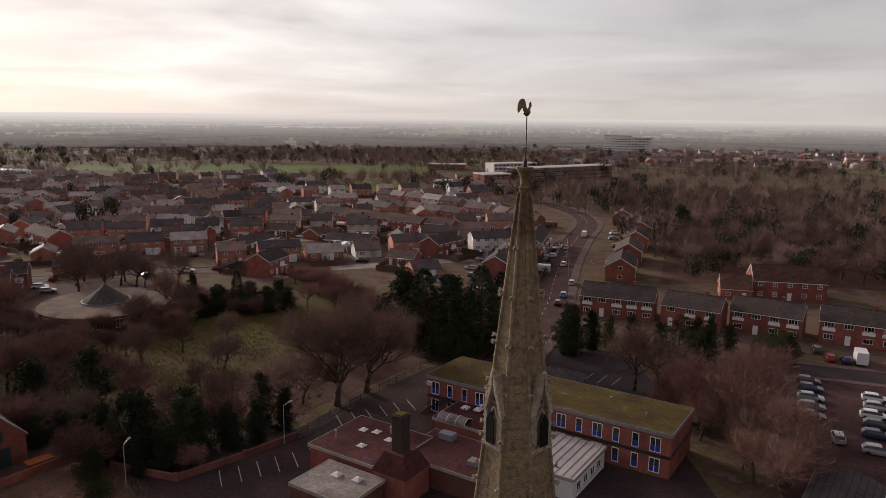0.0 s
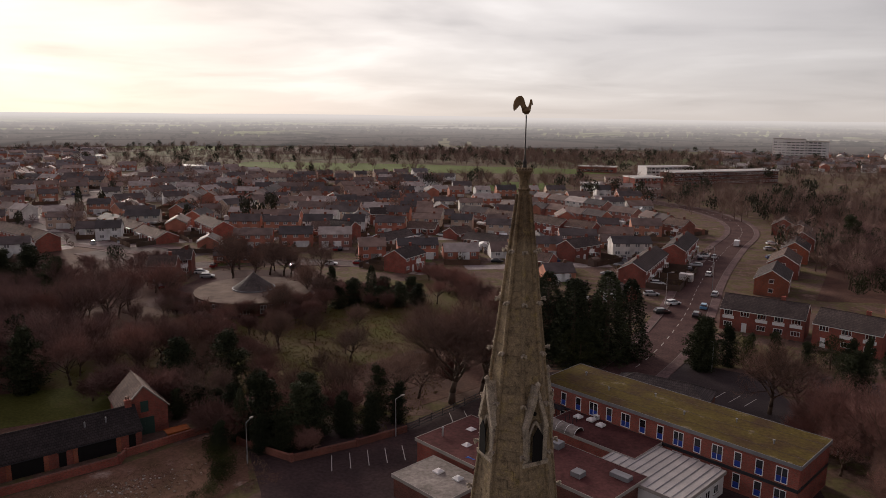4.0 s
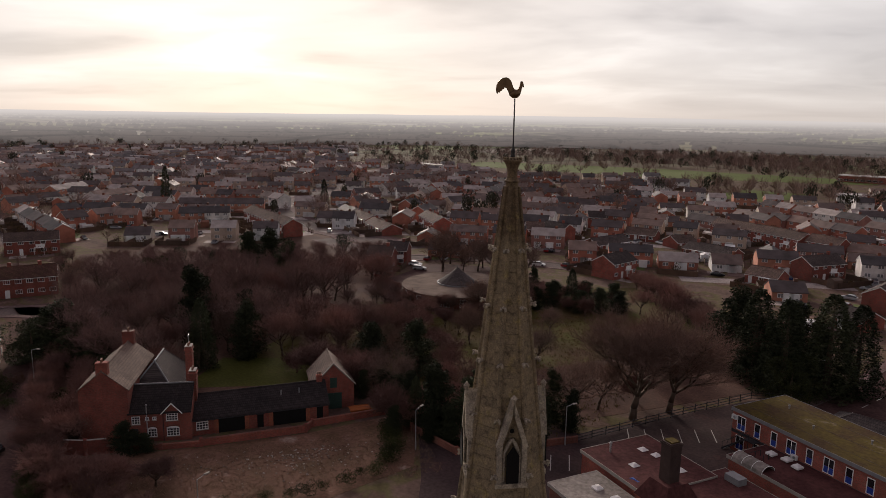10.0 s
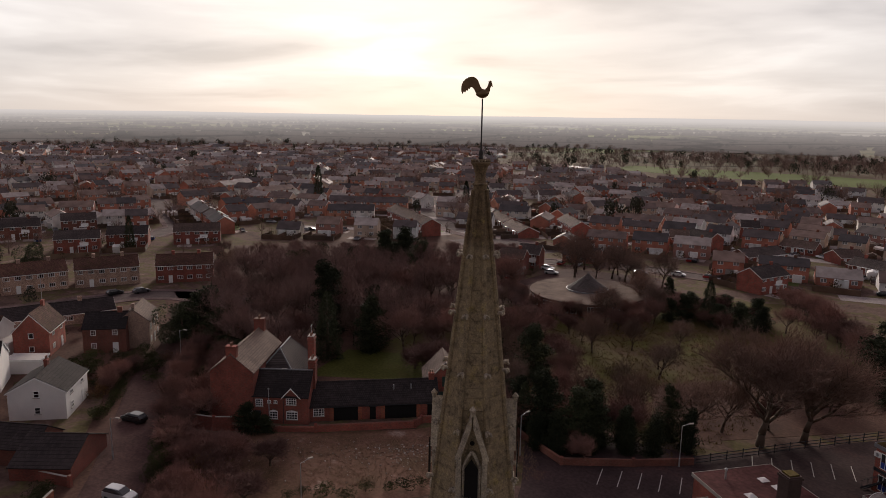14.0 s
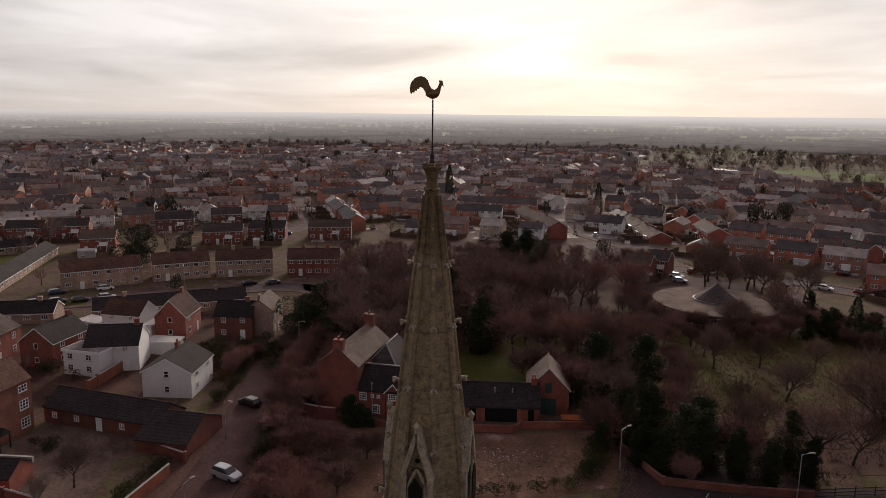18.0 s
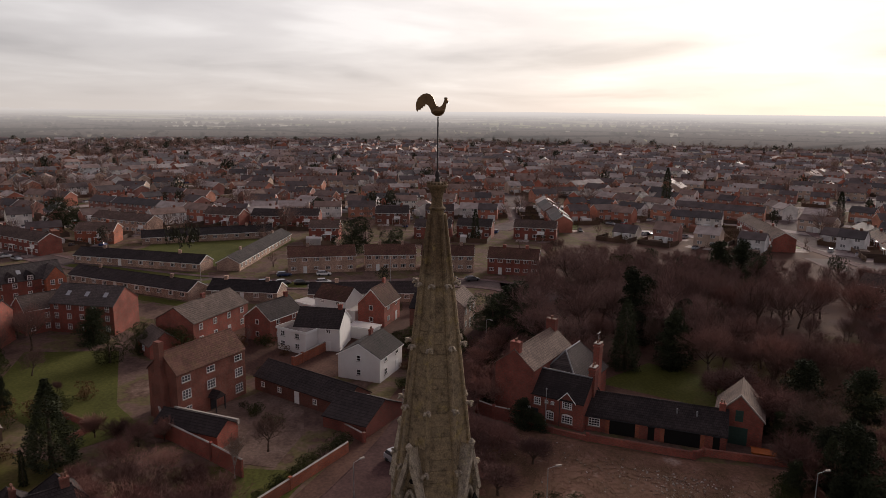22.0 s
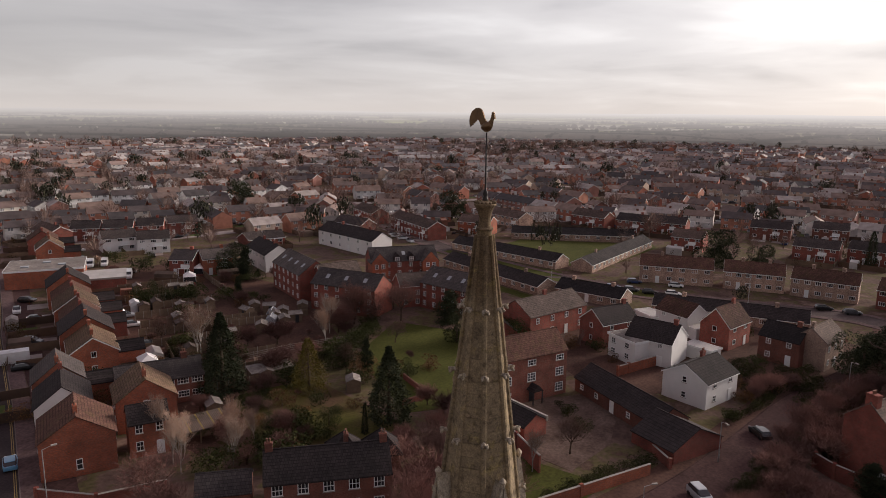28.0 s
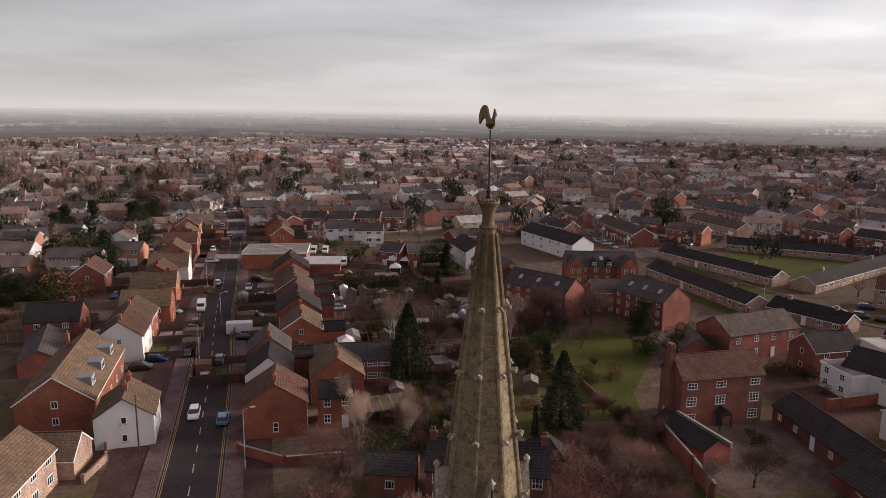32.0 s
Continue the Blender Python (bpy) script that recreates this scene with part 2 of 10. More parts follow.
M["dark_paint"] = plain("dark_paint", (0.03, 0.03, 0.035), 0.5, 0.2)
M["green_paint"] = plain("green_paint", (0.03, 0.06, 0.05), 0.5, 0.2)
M["blue_panel"] = plain("blue_panel", (0.02, 0.05, 0.28), 0.4, 0.15)
M["pot"] = plain("chimney_pot_clay", (0.20, 0.10, 0.068), 0.8, 0.25)
M["lead"] = plain("lead_grey", (0.20, 0.20, 0.21), 0.55, 0.2)
M["wood"] = plain("weathered_wood", (0.16, 0.11, 0.075), 0.8, 0.3)
M["metal_grey"] = plain("galvanised_steel", (0.42, 0.43, 0.44), 0.45, 0.12, metal=0.6)
M["bark"] = plain("bark", (0.085, 0.058, 0.042), 0.95, 0.35, 1.0)
M["concrete"] = plain("concrete", (0.33, 0.30, 0.27), 0.9, 0.2, 0.7)
M["kerb"] = plain("kerb_stone", (0.15, 0.12, 0.11), 0.9, 0.2, 0.8, kind="world")
M["pale_glass"] = plain("rooflight_glass", (0.35, 0.36, 0.38), 0.15, 0.1, spec=0.6)
M["tan_felt"] = plain("weathered_tan_felt", (0.17, 0.132, 0.110), 1.0, 0.45, 0.3, spec=0.03)
M["white_sheet"] = plain("pale_profiled_sheet", (0.42, 0.39, 0.37), 0.6, 0.25, 0.4)
M["brick_dark"] = plain("sooty_dark_brick", (0.055, 0.034, 0.030), 0.9, 0.4, 0.8)
M["pale_wood"] = plain("silvered_fence_timber", (0.26, 0.22, 0.19), 0.85, 0.25)
M["rust_sheet"] = plain("weathered_corrugated_sheet", (0.16, 0.12, 0.10), 0.7, 0.4, 0.6)
M["yellow_sheet"] = plain("yellowed_clear_sheet", (0.30, 0.22, 0.07), 0.6, 0.25)
M["void"] = plain("unlit_interior", (0.008, 0.007, 0.007), 0.9, 0.3)
M["orange_paint"] = plain("scuffed_orange_paint", (0.30, 0.085, 0.02), 0.8, 0.3)
M["blue_tarp"] = plain("blue_tarpaulin", (0.02, 0.09, 0.35), 0.4, 0.2)
M["tyre"] = plain("rubber", (0.02, 0.02, 0.02), 0.8, 0.2)


def glass_mat():
    k = Mat("window_glass")
    n = k.noise(k.pos(), 0.8)
    r = k.node("ShaderNodeObjectInfo").outputs["Random"]
    col = k.mix(r, (0.012, 0.013, 0.016), (0.05, 0.05, 0.055))
    return k.done(col, 0.06, n, 0.03, 0.01, 0.0, 0.7)


M["glass"] = glass_mat()


def leaf_mat(name, a, b, spread=0.4):
    k = Mat(name)
    g = k.node("ShaderNodeNewGeometry").outputs["Random Per Island"]
    r = k.node("ShaderNodeObjectInfo").outputs["Random"]
    col = k.mix(g, a, b)
    col = k.mix(1.0, col, k.ramp(r, [(0.0, (1 - spread, 1 - spread, 1 - spread)), (1.0, (1 + spread, 1 + 0.8 * spread, 1 + 0.6 * spread))]), "MULTIPLY")
    return k.done(col, 0.9, spec=0.1)


M["twig_brown"] = leaf_mat("bare_twigs_brown", (0.120, 0.078, 0.066), (0.20, 0.135, 0.112))
M["twig_wood"] = leaf_mat("woodland_twigs", (0.128, 0.080, 0.076), (0.215, 0.142, 0.13))
M["twig_red"] = leaf_mat("bare_twigs_reddish", (0.135, 0.074, 0.066), (0.22, 0.128, 0.112))
M["twig_pale"] = leaf_mat("pale_birch_twigs", (0.22, 0.15, 0.12), (0.34, 0.25, 0.20))
M["conifer"] = leaf_mat("dark_conifer_needles", (0.020, 0.027, 0.016), (0.050, 0.058, 0.030))
M["evergreen"] = leaf_mat("evergreen_leaves", (0.02, 0.028, 0.011), (0.06, 0.065, 0.022))
M["golden"] = leaf_mat("golden_conifer_needles", (0.06, 0.055, 0.012), (0.15, 0.12, 0.03))
M["bush"] = leaf_mat("russet_shrub", (0.10, 0.052, 0.03), (0.20, 0.12, 0.055))


def ground_mat():
    k = Mat("town_ground")
    v = k.pos("world")
    big = k.noise(v, 0.012, 6.0, 0.6)
    mid = k.noise(v, 0.09, 6.0, 0.62)
    fine = k.noise(v, 1.3, 4.0)
    col = k.ramp(mid, [(0.34, (0.085, 0.056, 0.047)), (0.46, (0.135, 0.090, 0.074)), (0.53, (0.105, 0.092, 0.042)), (0.58, (0.095, 0.060, 0.047)), (0.68, (0.20, 0.14, 0.112))])
    cell = k.node("ShaderNodeTexVoronoi", Scale=0.0065, Randomness=0.9)
    k.link(v, cell.inputs["Vector"])
    sep = k.node("ShaderNodeSeparateColor")
    k.link(cell.outputs["Color"], sep.inputs[0])
    # outlying fields in pale tones, with distance haze put into the colour
    fields = k.ramp(sep.outputs[0], [(0.0, (0.15, 0.122, 0.102)), (0.3, (0.14, 0.150, 0.080)), (0.55, (0.165, 0.130, 0.108)), (0.75, (0.15, 0.175, 0.085)), (0.9, (0.22, 0.19, 0.165))])
    edge = k.node("ShaderNodeTexVoronoi", Scale=0.0065, Randomness=0.9)
    edge.feature = "DISTANCE_TO_EDGE"
    k.link(v, edge.inputs["Vector"])
    hedge = k.ramp(edge.outputs[0], [(0.02, (0.3, 0.28, 0.25)), (0.06, (1, 1, 1))])
    fields = k.mix(1.0, fields, hedge, "MULTIPLY")
    ln = k.node("ShaderNodeVectorMath")
    ln.operation = "LENGTH"
    k.link(v, ln.inputs[0])
    out = k.node("ShaderNodeMapRange")
    out.inputs[1].default_value, out.inputs[2].default_value = 620.0, 900.0
    k.link(k.math("ADD", ln.outputs["Value"], k.math("MULTIPLY", k.math("SUBTRACT", big, 0.5), 500.0)), out.inputs[0])
    col = k.mix(out.outputs[0], col, fields)
    col = k.mix(1.0, col, k.ramp(fine, [(0.3, (0.75, 0.75, 0.75)), (0.7, (1.2, 1.2, 1.2))]), "MULTIPLY")
    return k.done(col, 1.0, fine, 0.3, 0.05, spec=0.05)


def patch_mat(name, a, b, scale=0.12, c=None, rough=0.95, fine=2.0):
    k = Mat(name)
    v = k.pos("world")
    stops = [(0.36, a), (0.6, b)] + ([(0.72, c)] if c else [])
    col = k.ramp(k.noise(v, scale, 7.0, 0.65), stops)
    f = k.noise(v, fine, 4.0)
    col = k.mix(1.0, col, k.ramp(f, [(0.3, (0.72, 0.72, 0.72)), (0.7, (1.25, 1.25, 1.25))]), "MULTIPLY")
    return k.done(col, rough, f, 0.4, 0.03, spec=0.08)


M["ground"] = ground_mat()
M["asphalt"] = patch_mat("asphalt", (0.036, 0.027, 0.028), (0.054, 0.041, 0.042), 0.1, fine=3.0, rough=0.8)
M["old_tarmac"] = patch_mat("patched_old_tarmac", (0.040, 0.028, 0.028), (0.066, 0.043, 0.042), 0.12, (0.088, 0.046, 0.042))
M["tarmac_red"] = patch_mat("worn_red_tarmac", (0.055, 0.030, 0.028), (0.088, 0.050, 0.046), 0.15)
M["pavement"] = patch_mat("pavement_asphalt", (0.095, 0.062, 0.060), (0.155, 0.104, 0.10), 0.2)
M["grey_road"] = patch_mat("grey_asphalt", (0.075, 0.056, 0.054), (0.115, 0.088, 0.084), 0.15)
M["lawn"] = patch_mat("winter_lawn", (0.052, 0.056, 0.012), (0.074, 0.078, 0.018), 0.1, (0.10, 0.080, 0.030))
M["rough_grass"] = patch_mat("rough_parkland_grass", (0.085, 0.050, 0.030), (0.080, 0.078, 0.018), 0.07, (0.12, 0.078, 0.036))
M["playing_field"] = patch_mat("playing_field_grass", (0.085, 0.112, 0.026), (0.105, 0.135, 0.036), 0.02)
M["waste"] = patch_mat("cleared_waste_ground", (0.098, 0.060, 0.036), (0.165, 0.092, 0.066), 0.22, (0.32, 0.25, 0.21))
M["leaf_litter"] = patch_mat("leaf_litter", (0.060, 0.033, 0.026), (0.105, 0.058, 0.044), 0.1)
M["gravel"] = patch_mat("gravel_yard", (0.080, 0.052, 0.042), (0.15, 0.105, 0.086), 0.22)
M["marking"] = plain("white_road_paint", (0.40, 0.38, 0.36), 0.7, 0.2, 1.0, kind="world")
M["yellow_line"] = plain("yellow_road_paint", (0.30, 0.21, 0.07), 0.7, 0.2, 1.0, kind="world")
M["moss_roof"] = patch_mat("mossy_felt_roof", (0.060, 0.036, 0.020), (0.088, 0.066, 0.016), 0.2, (0.24, 0.195, 0.16))
M["felt_red"] = patch_mat("reddish_felt_roof", (0.060, 0.023, 0.023), (0.098, 0.040, 0.038), 0.2)
M["felt_grey"] = patch_mat("grey_felt_roof", (0.16, 0.14, 0.125), (0.25, 0.22, 0.20), 0.3, (0.34, 0.31, 0.28))
M["felt_brown"] = patch_mat("brown_felt_roof", (0.075, 0.058, 0.052), (0.11, 0.085, 0.075), 0.3)

# ---- mesh helpers ----


class MB:
    """Collects the vertices and faces of one mesh."""

    def __init__(self):
        self.v, self.f = [], []

    def add(self, vs, fs):
        n = len(self.v)
        self.v.extend(vs)
        self.f.extend([tuple(i + n for i in f) for f in fs])
        return self

    def box(self, x0, y0, z0, x1, y1, z1):
        return self.add([(x0, y0, z0), (x1, y0, z0), (x1, y1, z0), (x0, y1, z0), (x0, y0, z1), (x1, y0, z1), (x1, y1, z1), (x0, y1, z1)],
                        [(3, 2, 1, 0), (4, 5, 6, 7), (0, 1, 5, 4), (1, 2, 6, 5), (2, 3, 7, 6), (3, 0, 4, 7)])

    def cyl(self, x, y, z0, z1, r0, r1=None, n=10):
        r1 = r0 if r1 is None else r1
        ring = [(math.cos(2 * math.pi * i / n), math.sin(2 * math.pi * i / n)) for i in range(n)]
        vs = [(x + r0 * c, y + r0 * s, z0) for c, s in ring] + [(x + r1 * c, y + r1 * s, z1) for c, s in ring]
        return self.add(vs, [tuple(range(n - 1, -1, -1)), tuple(range(n, 2 * n))] + [(i, (i + 1) % n, n + (i + 1) % n, n + i) for i in range(n)])

    def tube(self, a, b, ra, rb, n=5):
        a, b = Vector(a), Vector(b)
        d = (b - a).normalized()
        s = d.orthogonal().normalized()
        t = d.cross(s)
        vs = []
        for p, r in ((a, ra), (b, rb)):
            vs += [tuple(p + r * (math.cos(2 * math.pi * i / n) * s + math.sin(2 * math.pi * i / n) * t)) for i in range(n)]
        return self.add(vs, [(i, (i + 1) % n, n + (i + 1) % n, n + i) for i in range(n)] + [tuple(range(n - 1, -1, -1)), tuple(range(n, 2 * n))])

    def ring(self, profile, n=12, x=0, y=0, turn=0.0):
        """A turned body from (radius, z) pairs."""
        vs, fs = [], []
        for r, z in profile:
            vs += [(x + r * math.cos(turn + 2 * math.pi * i / n), y + r * math.sin(turn + 2 * math.pi * i / n), z) for i in range(n)]
        for k in range(len(profile) - 1):
            fs += [(k * n + i, k * n + (i + 1) % n, (k + 1) * n + (i + 1) % n, (k + 1) * n + i) for i in range(n)]
        fs += [tuple(range(n - 1, -1, -1)), tuple(range((len(profile) - 1) * n, len(profile) * n))]
        return self.add(vs, fs)

    def moved(self, m):
        self.v = [tuple(m @ Vector(p)) for p in self.v]
        return self

    def mesh(self, name, mat, smooth=False):
        me = bpy.data.meshes.new(name)
        me.from_pydata(self.v, [], self.f)
        me.materials.append(mat)
        if smooth:
            me.polygons.foreach_set("use_smooth", [True] * len(me.polygons))
        me.update()
        return me


def thing(name, m=None, label="", category="", group="", kind=""):
    ob = new(name)
    ob.empty_display_size = 0.3
    if m is not None:
        ob.matrix_world = m
    return tagged(ob, label, category, group, kind)


def part(name, data, material, parent, label="", at=None, smooth=False):
    """Links a mesh (or a mesh builder) as one object under a thing or a part."""
    me = data.mesh(name, material, smooth) if isinstance(data, MB) else data
    ob = new(name, me)
    ob.parent = parent
    if at is not None:
        ob.matrix_basis = at
    return tagged(ob, label)


def solid(name, mb, material, label, category, kind="", group="", m=None, smooth=False):
    ob = new(name, mb.mesh(name, material, smooth))
    if m is not None:
        ob.matrix_world = m
    return tagged(ob, label, category, group, kind)


# ---- ground, roads, surfaces ----
rings = [0, 40, 80, 130, 200, 300, 450, 700, 1160]
gm = MB()
seg = 48
gv = [(0, 0, 0)]
for r in rings[1:]:
    gv += [(r * math.cos(2 * math.pi * i / seg), r * math.sin(2 * math.pi * i / seg), 0.0) for i in range(seg)]
gf = [(0, 1 + i, 1 + (i + 1) % seg) for i in range(seg)]
for k in range(len(rings) - 2):
    a, b = 1 + k * seg, 1 + (k + 1) * seg
    gf += [(a + i, b + i, b + (i + 1) % seg, a + (i + 1) % seg) for i in range(seg)]
gm.add(gv, gf)
solid("ground", gm, M["ground"], "flat winter ground of gardens and distant fields", "ground", "structure")


def catmull(pts, step=6.0):
    out = []
    p = [Vector(q).to_2d() for q in pts]
    p = [2 * p[0] - p[1]] + p + [2 * p[-1] - p[-2]]
    for i in range(1, len(p) - 2):
        n = max(1, int((p[i + 1] - p[i]).length / step))
        for j in range(n):
            t = j / n
            out.append(0.5 * ((2 * p[i]) + (p[i + 1] - p[i - 1]) * t + (2 * p[i - 1] - 5 * p[i] + 4 * p[i + 1] - p[i + 2]) * t * t + (3 * p[i] - p[i - 1] - 3 * p[i + 1] + p[i + 2]) * t ** 3))
    out.append(p[-2])
    return out


def normals(line):
    res = []
    for i in range(len(line)):
        d = (line[min(i + 1, len(line) - 1)] - line[max(i - 1, 0)]).normalized()
        res.append(Vector((-d.y, d.x)))
    return res


def ribbon(line, a, b, z0, z1):
    """A strip from offset a to offset b beside a line, as a body from z0 to z1."""
    mb, ns = MB(), normals(line)
    vs, fs = [], []
    for p, n in zip(line, ns):
        q, r = p + n * a, p + n * b
        vs += [(q.x, q.y, z0), (r.x, r.y, z0), (r.x, r.y, z1), (q.x, q.y, z1)]
    for i in range(len(line) - 1):
        k = 4 * i
        fs += [(k + 3, k + 2, k + 6, k + 7), (k, k + 3, k + 7, k + 4), (k + 1, k + 5, k + 6, k + 2)]
    return mb.add(vs, [f[::-1] for f in fs])


def along(line, dist):
    for a, b in zip(line, line[1:]):
        l = (b - a).length
        if dist <= l:
            d = (b - a) / l
            return a + d * dist, math.atan2(d.y, d.x)
        dist -= l
    d = (line[-1] - line[-2]).normalized()
    return line[-1], math.atan2(d.y, d.x)


def length(line):
    return sum((b - a).length for a, b in zip(line, line[1:]))


ROADS = {}


def road(key, pts, w, pave=1.8, material="asphalt", label="dark worn asphalt residential road", dash=0.0, yellow=False, z=0.03):
    line = catmull(pts)
    ROADS[key] = line
    solid("road", ribbon(line, -w / 2, w / 2, -0.05, z), M[material], label, "road", "structure")
    if pave:
        for s in (-1, 1):
            a, b = s * (w / 2 + 0.14), s * (w / 2 + pave)
            solid("pavement", ribbon(line, min(a, b), max(a, b), -0.05, z + 0.10), M["pavement"], "reddish grey pavement beside the road", "pavement", "structure")
            a, b = s * w / 2, s * (w / 2 + 0.14)
            solid("kerb", ribbon(line, min(a, b), max(a, b), -0.05, z + 0.12), M["kerb"], "grey concrete kerb along the road", "kerb", "structure")
    if dash:
        mb, d, total = MB(), 2.0, length(line)
        while d < total - 4 and d < 330:
            p, a = along(line, d)
            m = Matrix.Translation((p.x, p.y, 0)) @ Matrix.Rotation(a, 4, "Z")
            b = MB().box(0, -0.07, z, 2.4, 0.07, z + 0.006).moved(m)
            mb.add(b.v, b.f)
            d += dash
        tagged(new("lane_dashes", mb.mesh("lane_dashes", M["marking"])), "worn white dashed centre line", "road marking", "", "stuff")
    if yellow:
        for s in (-1, 1):
            for o in (0.28, 0.52):
                a = s * (w / 2 - o)
                solid("yellow_line", ribbon(line, a - 0.05, a + 0.05, z, z + 0.005), M["yellow_line"], "double yellow line along the kerb", "road marking", "structure")
    return line


def area(name, pts, z, material, label, category, kind="structure"):
    n = len(pts)
    vs = [(x, y, z) for x, y in pts] + [(x, y, -0.05) for x, y in pts]
    return solid(name, MB().add(vs, [tuple(range(n))] + [(i, i + n, (i + 1) % n + n, (i + 1) % n) for i in range(n)]), M[material], label, category, kind)


road("main", [(-16, -45), (-28, -59.7), (-39, -73.2), (-49.3, -86), (-62.6, -102.8), (-86.6, -134.2), (-97.4, -147), (-137, -196.5), (-176, -243.5), (-205, -292), (-232, -330), (-290, -400), (-380, -500)], 8.0, 2.6, label="dark two-lane main road with dashed line", dash=6.0, yellow=True)
road("church", [(-46, -10), (-60, -1), (-71, 6), (-78, 10), (-88, 14.8), (-100, 20.3), (-112, 26), (-124, 34), (-150, 49), (-172, 55)], 7.4, 0, "tarmac_red", "narrow reddish lane")
road("cross", [(-150, 62), (-172, 46), (-176, 10), (-180, -12), (-190, -36), (-207, -62), (-222, -80), (-255, -112), (-330, -180), (-420, -262)], 7.0, 2.0, "grey_road", "pale grey residential road")
road("bend", [(-4, 108), (2, 130), (7, 160), (10, 190), (14, 220), (21, 262), (29, 305), (26, 345), (8, 385), (-20, 415)], 9.5, 2.2, "tarmac_red", "worn reddish residential road with parked cars", dash=5.5)
road("north_lane", [(30, 118), (53, 115.5), (70, 112), (100, 104)], 7.0, 1.6, "asphalt", "dark asphalt lane along the row of houses")
road("park_road", [(-190, 168), (-150, 160), (-120, 178), (-98, 184), (-70, 190)], 7.0, 1.5, "grey_road", "pale road behind the round building")
road("curve", [(-150, 176), (-191, 182), (-210, 185), (-243, 198), (-268, 212), (-281, 228), (-293, 248), (-335, 319), (-392, 415), (-460, 520)], 9.0, 4.0, "grey_road", "curving pale suburban road with grass verges")
road("close", [(-262, 74), (-272, 84), (-278, 91), (-296, 96), (-317, 101), (-345, 108), (-376, 115), (-430, 128)], 8.0, 2.0, "grey_road", "pale suburban road with parked cars")
for side in (-1, 1):
    a, b = sorted((side * 3.86, side * 7.0))
    solid("verge", ribbon(ROADS["church"], a, b, -0.05, 0.022), M["leaf_litter"], "brown earth verge beside the lane", "verge", "structure")
for a, b, lab in ((6.75, 11.5, "worn reddish forecourts along the main road"), (-10.5, -6.75, "dark tarmac drives before the terraces")):
    solid("forecourt", ribbon(ROADS["main"][:34], a, b, -0.05, 0.035), M["tarmac_red"], lab, "pavement", "structure")
for side in (-1, 1):
    a, b = sorted((side * 3.7, side * 3.85))
    solid("kerb", ribbon(ROADS["church"], a, b, -0.05, 0.10), M["tarmac_red"], "low worn kerb along the lane", "kerb", "structure")
area("park_grass", [(-100, 62), (-62, 70), (-38, 78), (-20, 108), (-18, 134), (-40, 158), (-66, 172), (-92, 150), (-112, 96)], 0.02, "rough_grass", "rough mossy parkland grass", "grass")
area("woodland_floor", [(-118, 32), (-92, 46), (-84, 62), (-112, 96), (-118, 128), (-150, 165), (-235, 190), (-240, 140), (-190, 72), (-150, 62)], 0.012, "leaf_litter", "brown leaf litter under bare trees", "ground")
area("manor_lawn", [(-96, 48), (-78, 66), (-84, 78), (-104, 62)], 0.03, "lawn", "dull green back lawn of the manor", "lawn")
area("waste_ground", [(-82, 27), (-74, 36.8), (-66, 49.5), (-61, 61.5), (-54, 61), (-47, 52), (-50, 38), (-58, 22), (-66, 14), (-76, 18)], 0.025, "waste", "cleared brown waste ground with pale rubble", "ground")
area("car_park", [(-44, 50), (-58, 66), (-34, 76), (-17, 107), (-4, 103), (-12, 92), (-26, 68), (-26, 52), (-18, 40), (-34, 36)], 0.02, "old_tarmac", "dark worn asphalt school car park", "car park")
area("school_yard", [(-26, 40), (-26, 72), (-14, 88), (24, 78), (26, 62), (16, 40)], 0.026, "old_tarmac", "dark asphalt school yard", "yard")
area("parking_bays", [(2, 104), (6, 122), (22, 118), (26, 98), (16, 92)], 0.024, "asphalt", "dark parking area with white bays", "car park")
area("pub_car_park", [(34, 66), (50, 112), (110, 99), (100, 50), (44, 48)], 0.02, "tarmac_red", "reddish tarmac car park full of cars", "car park")
area("oak_litter", [(-44, 80), (-37, 79), (-19.5, 108), (-11, 113), (-16, 130), (-44, 114), (-54, 94)], 0.03, "leaf_litter", "brown leaf litter under the big bare trees", "ground")
area("play_field", [(-400, 545), (-332, 541), (-201, 556), (-118, 585), (-60, 612), (-60, 655), (-260, 650), (-420, 605)], 0.05, "playing_field", "bright green playing field", "field")
area("park_green", [(-130, 430), (-90, 430), (-80, 500), (-125, 500)], 0.04, "playing_field", "green park with bare trees", "field")
area("garden_lawn", [(-90, -28), (-100, -34), (-128, -40), (-130, -58), (-106, -56), (-92, -44), (-84, -36)], 0.03, "lawn", "mown green garden lawn", "lawn")
area("garden_ground", [(-60, -58), (-72, -88), (-84, -94), (-128, -152), (-165, -150), (-152, -104), (-124, -72), (-112, -62), (-92, -60)], 0.012, "leaf_litter", "dark dug garden soil and leaf litter", "ground")
area("cottage_gardens", [(-112, 20), (-126, 34), (-150, 40), (-156, 10), (-150, -18), (-118, -20), (-104, -8)], 0.012, "leaf_litter", "dark cottage garden ground", "ground")
area("orchard_grass", [(-66, -34), (-80, -36), (-92, -58), (-80, -66), (-64, -58)], 0.024, "rough_grass", "tawny rough garden grass", "grass")
area("brick_yard", [(-96, -18), (-104, -8), (-94, -4), (-84, -4), (-74, -8), (-78, -17), (-86, -20)], 0.03, "gravel", "pale gravel courtyard", "yard")
area("front_lawn", [(-76, -17), (-72, -3), (-62, -8), (-66, -18)], 0.028, "lawn", "small green front lawn", "lawn")
area("estate_green", [(-205, -27), (-218, -62), (-246, -56), (-253, -19), (-236, -18)], 0.03, "lawn", "green between the bungalows", "lawn")
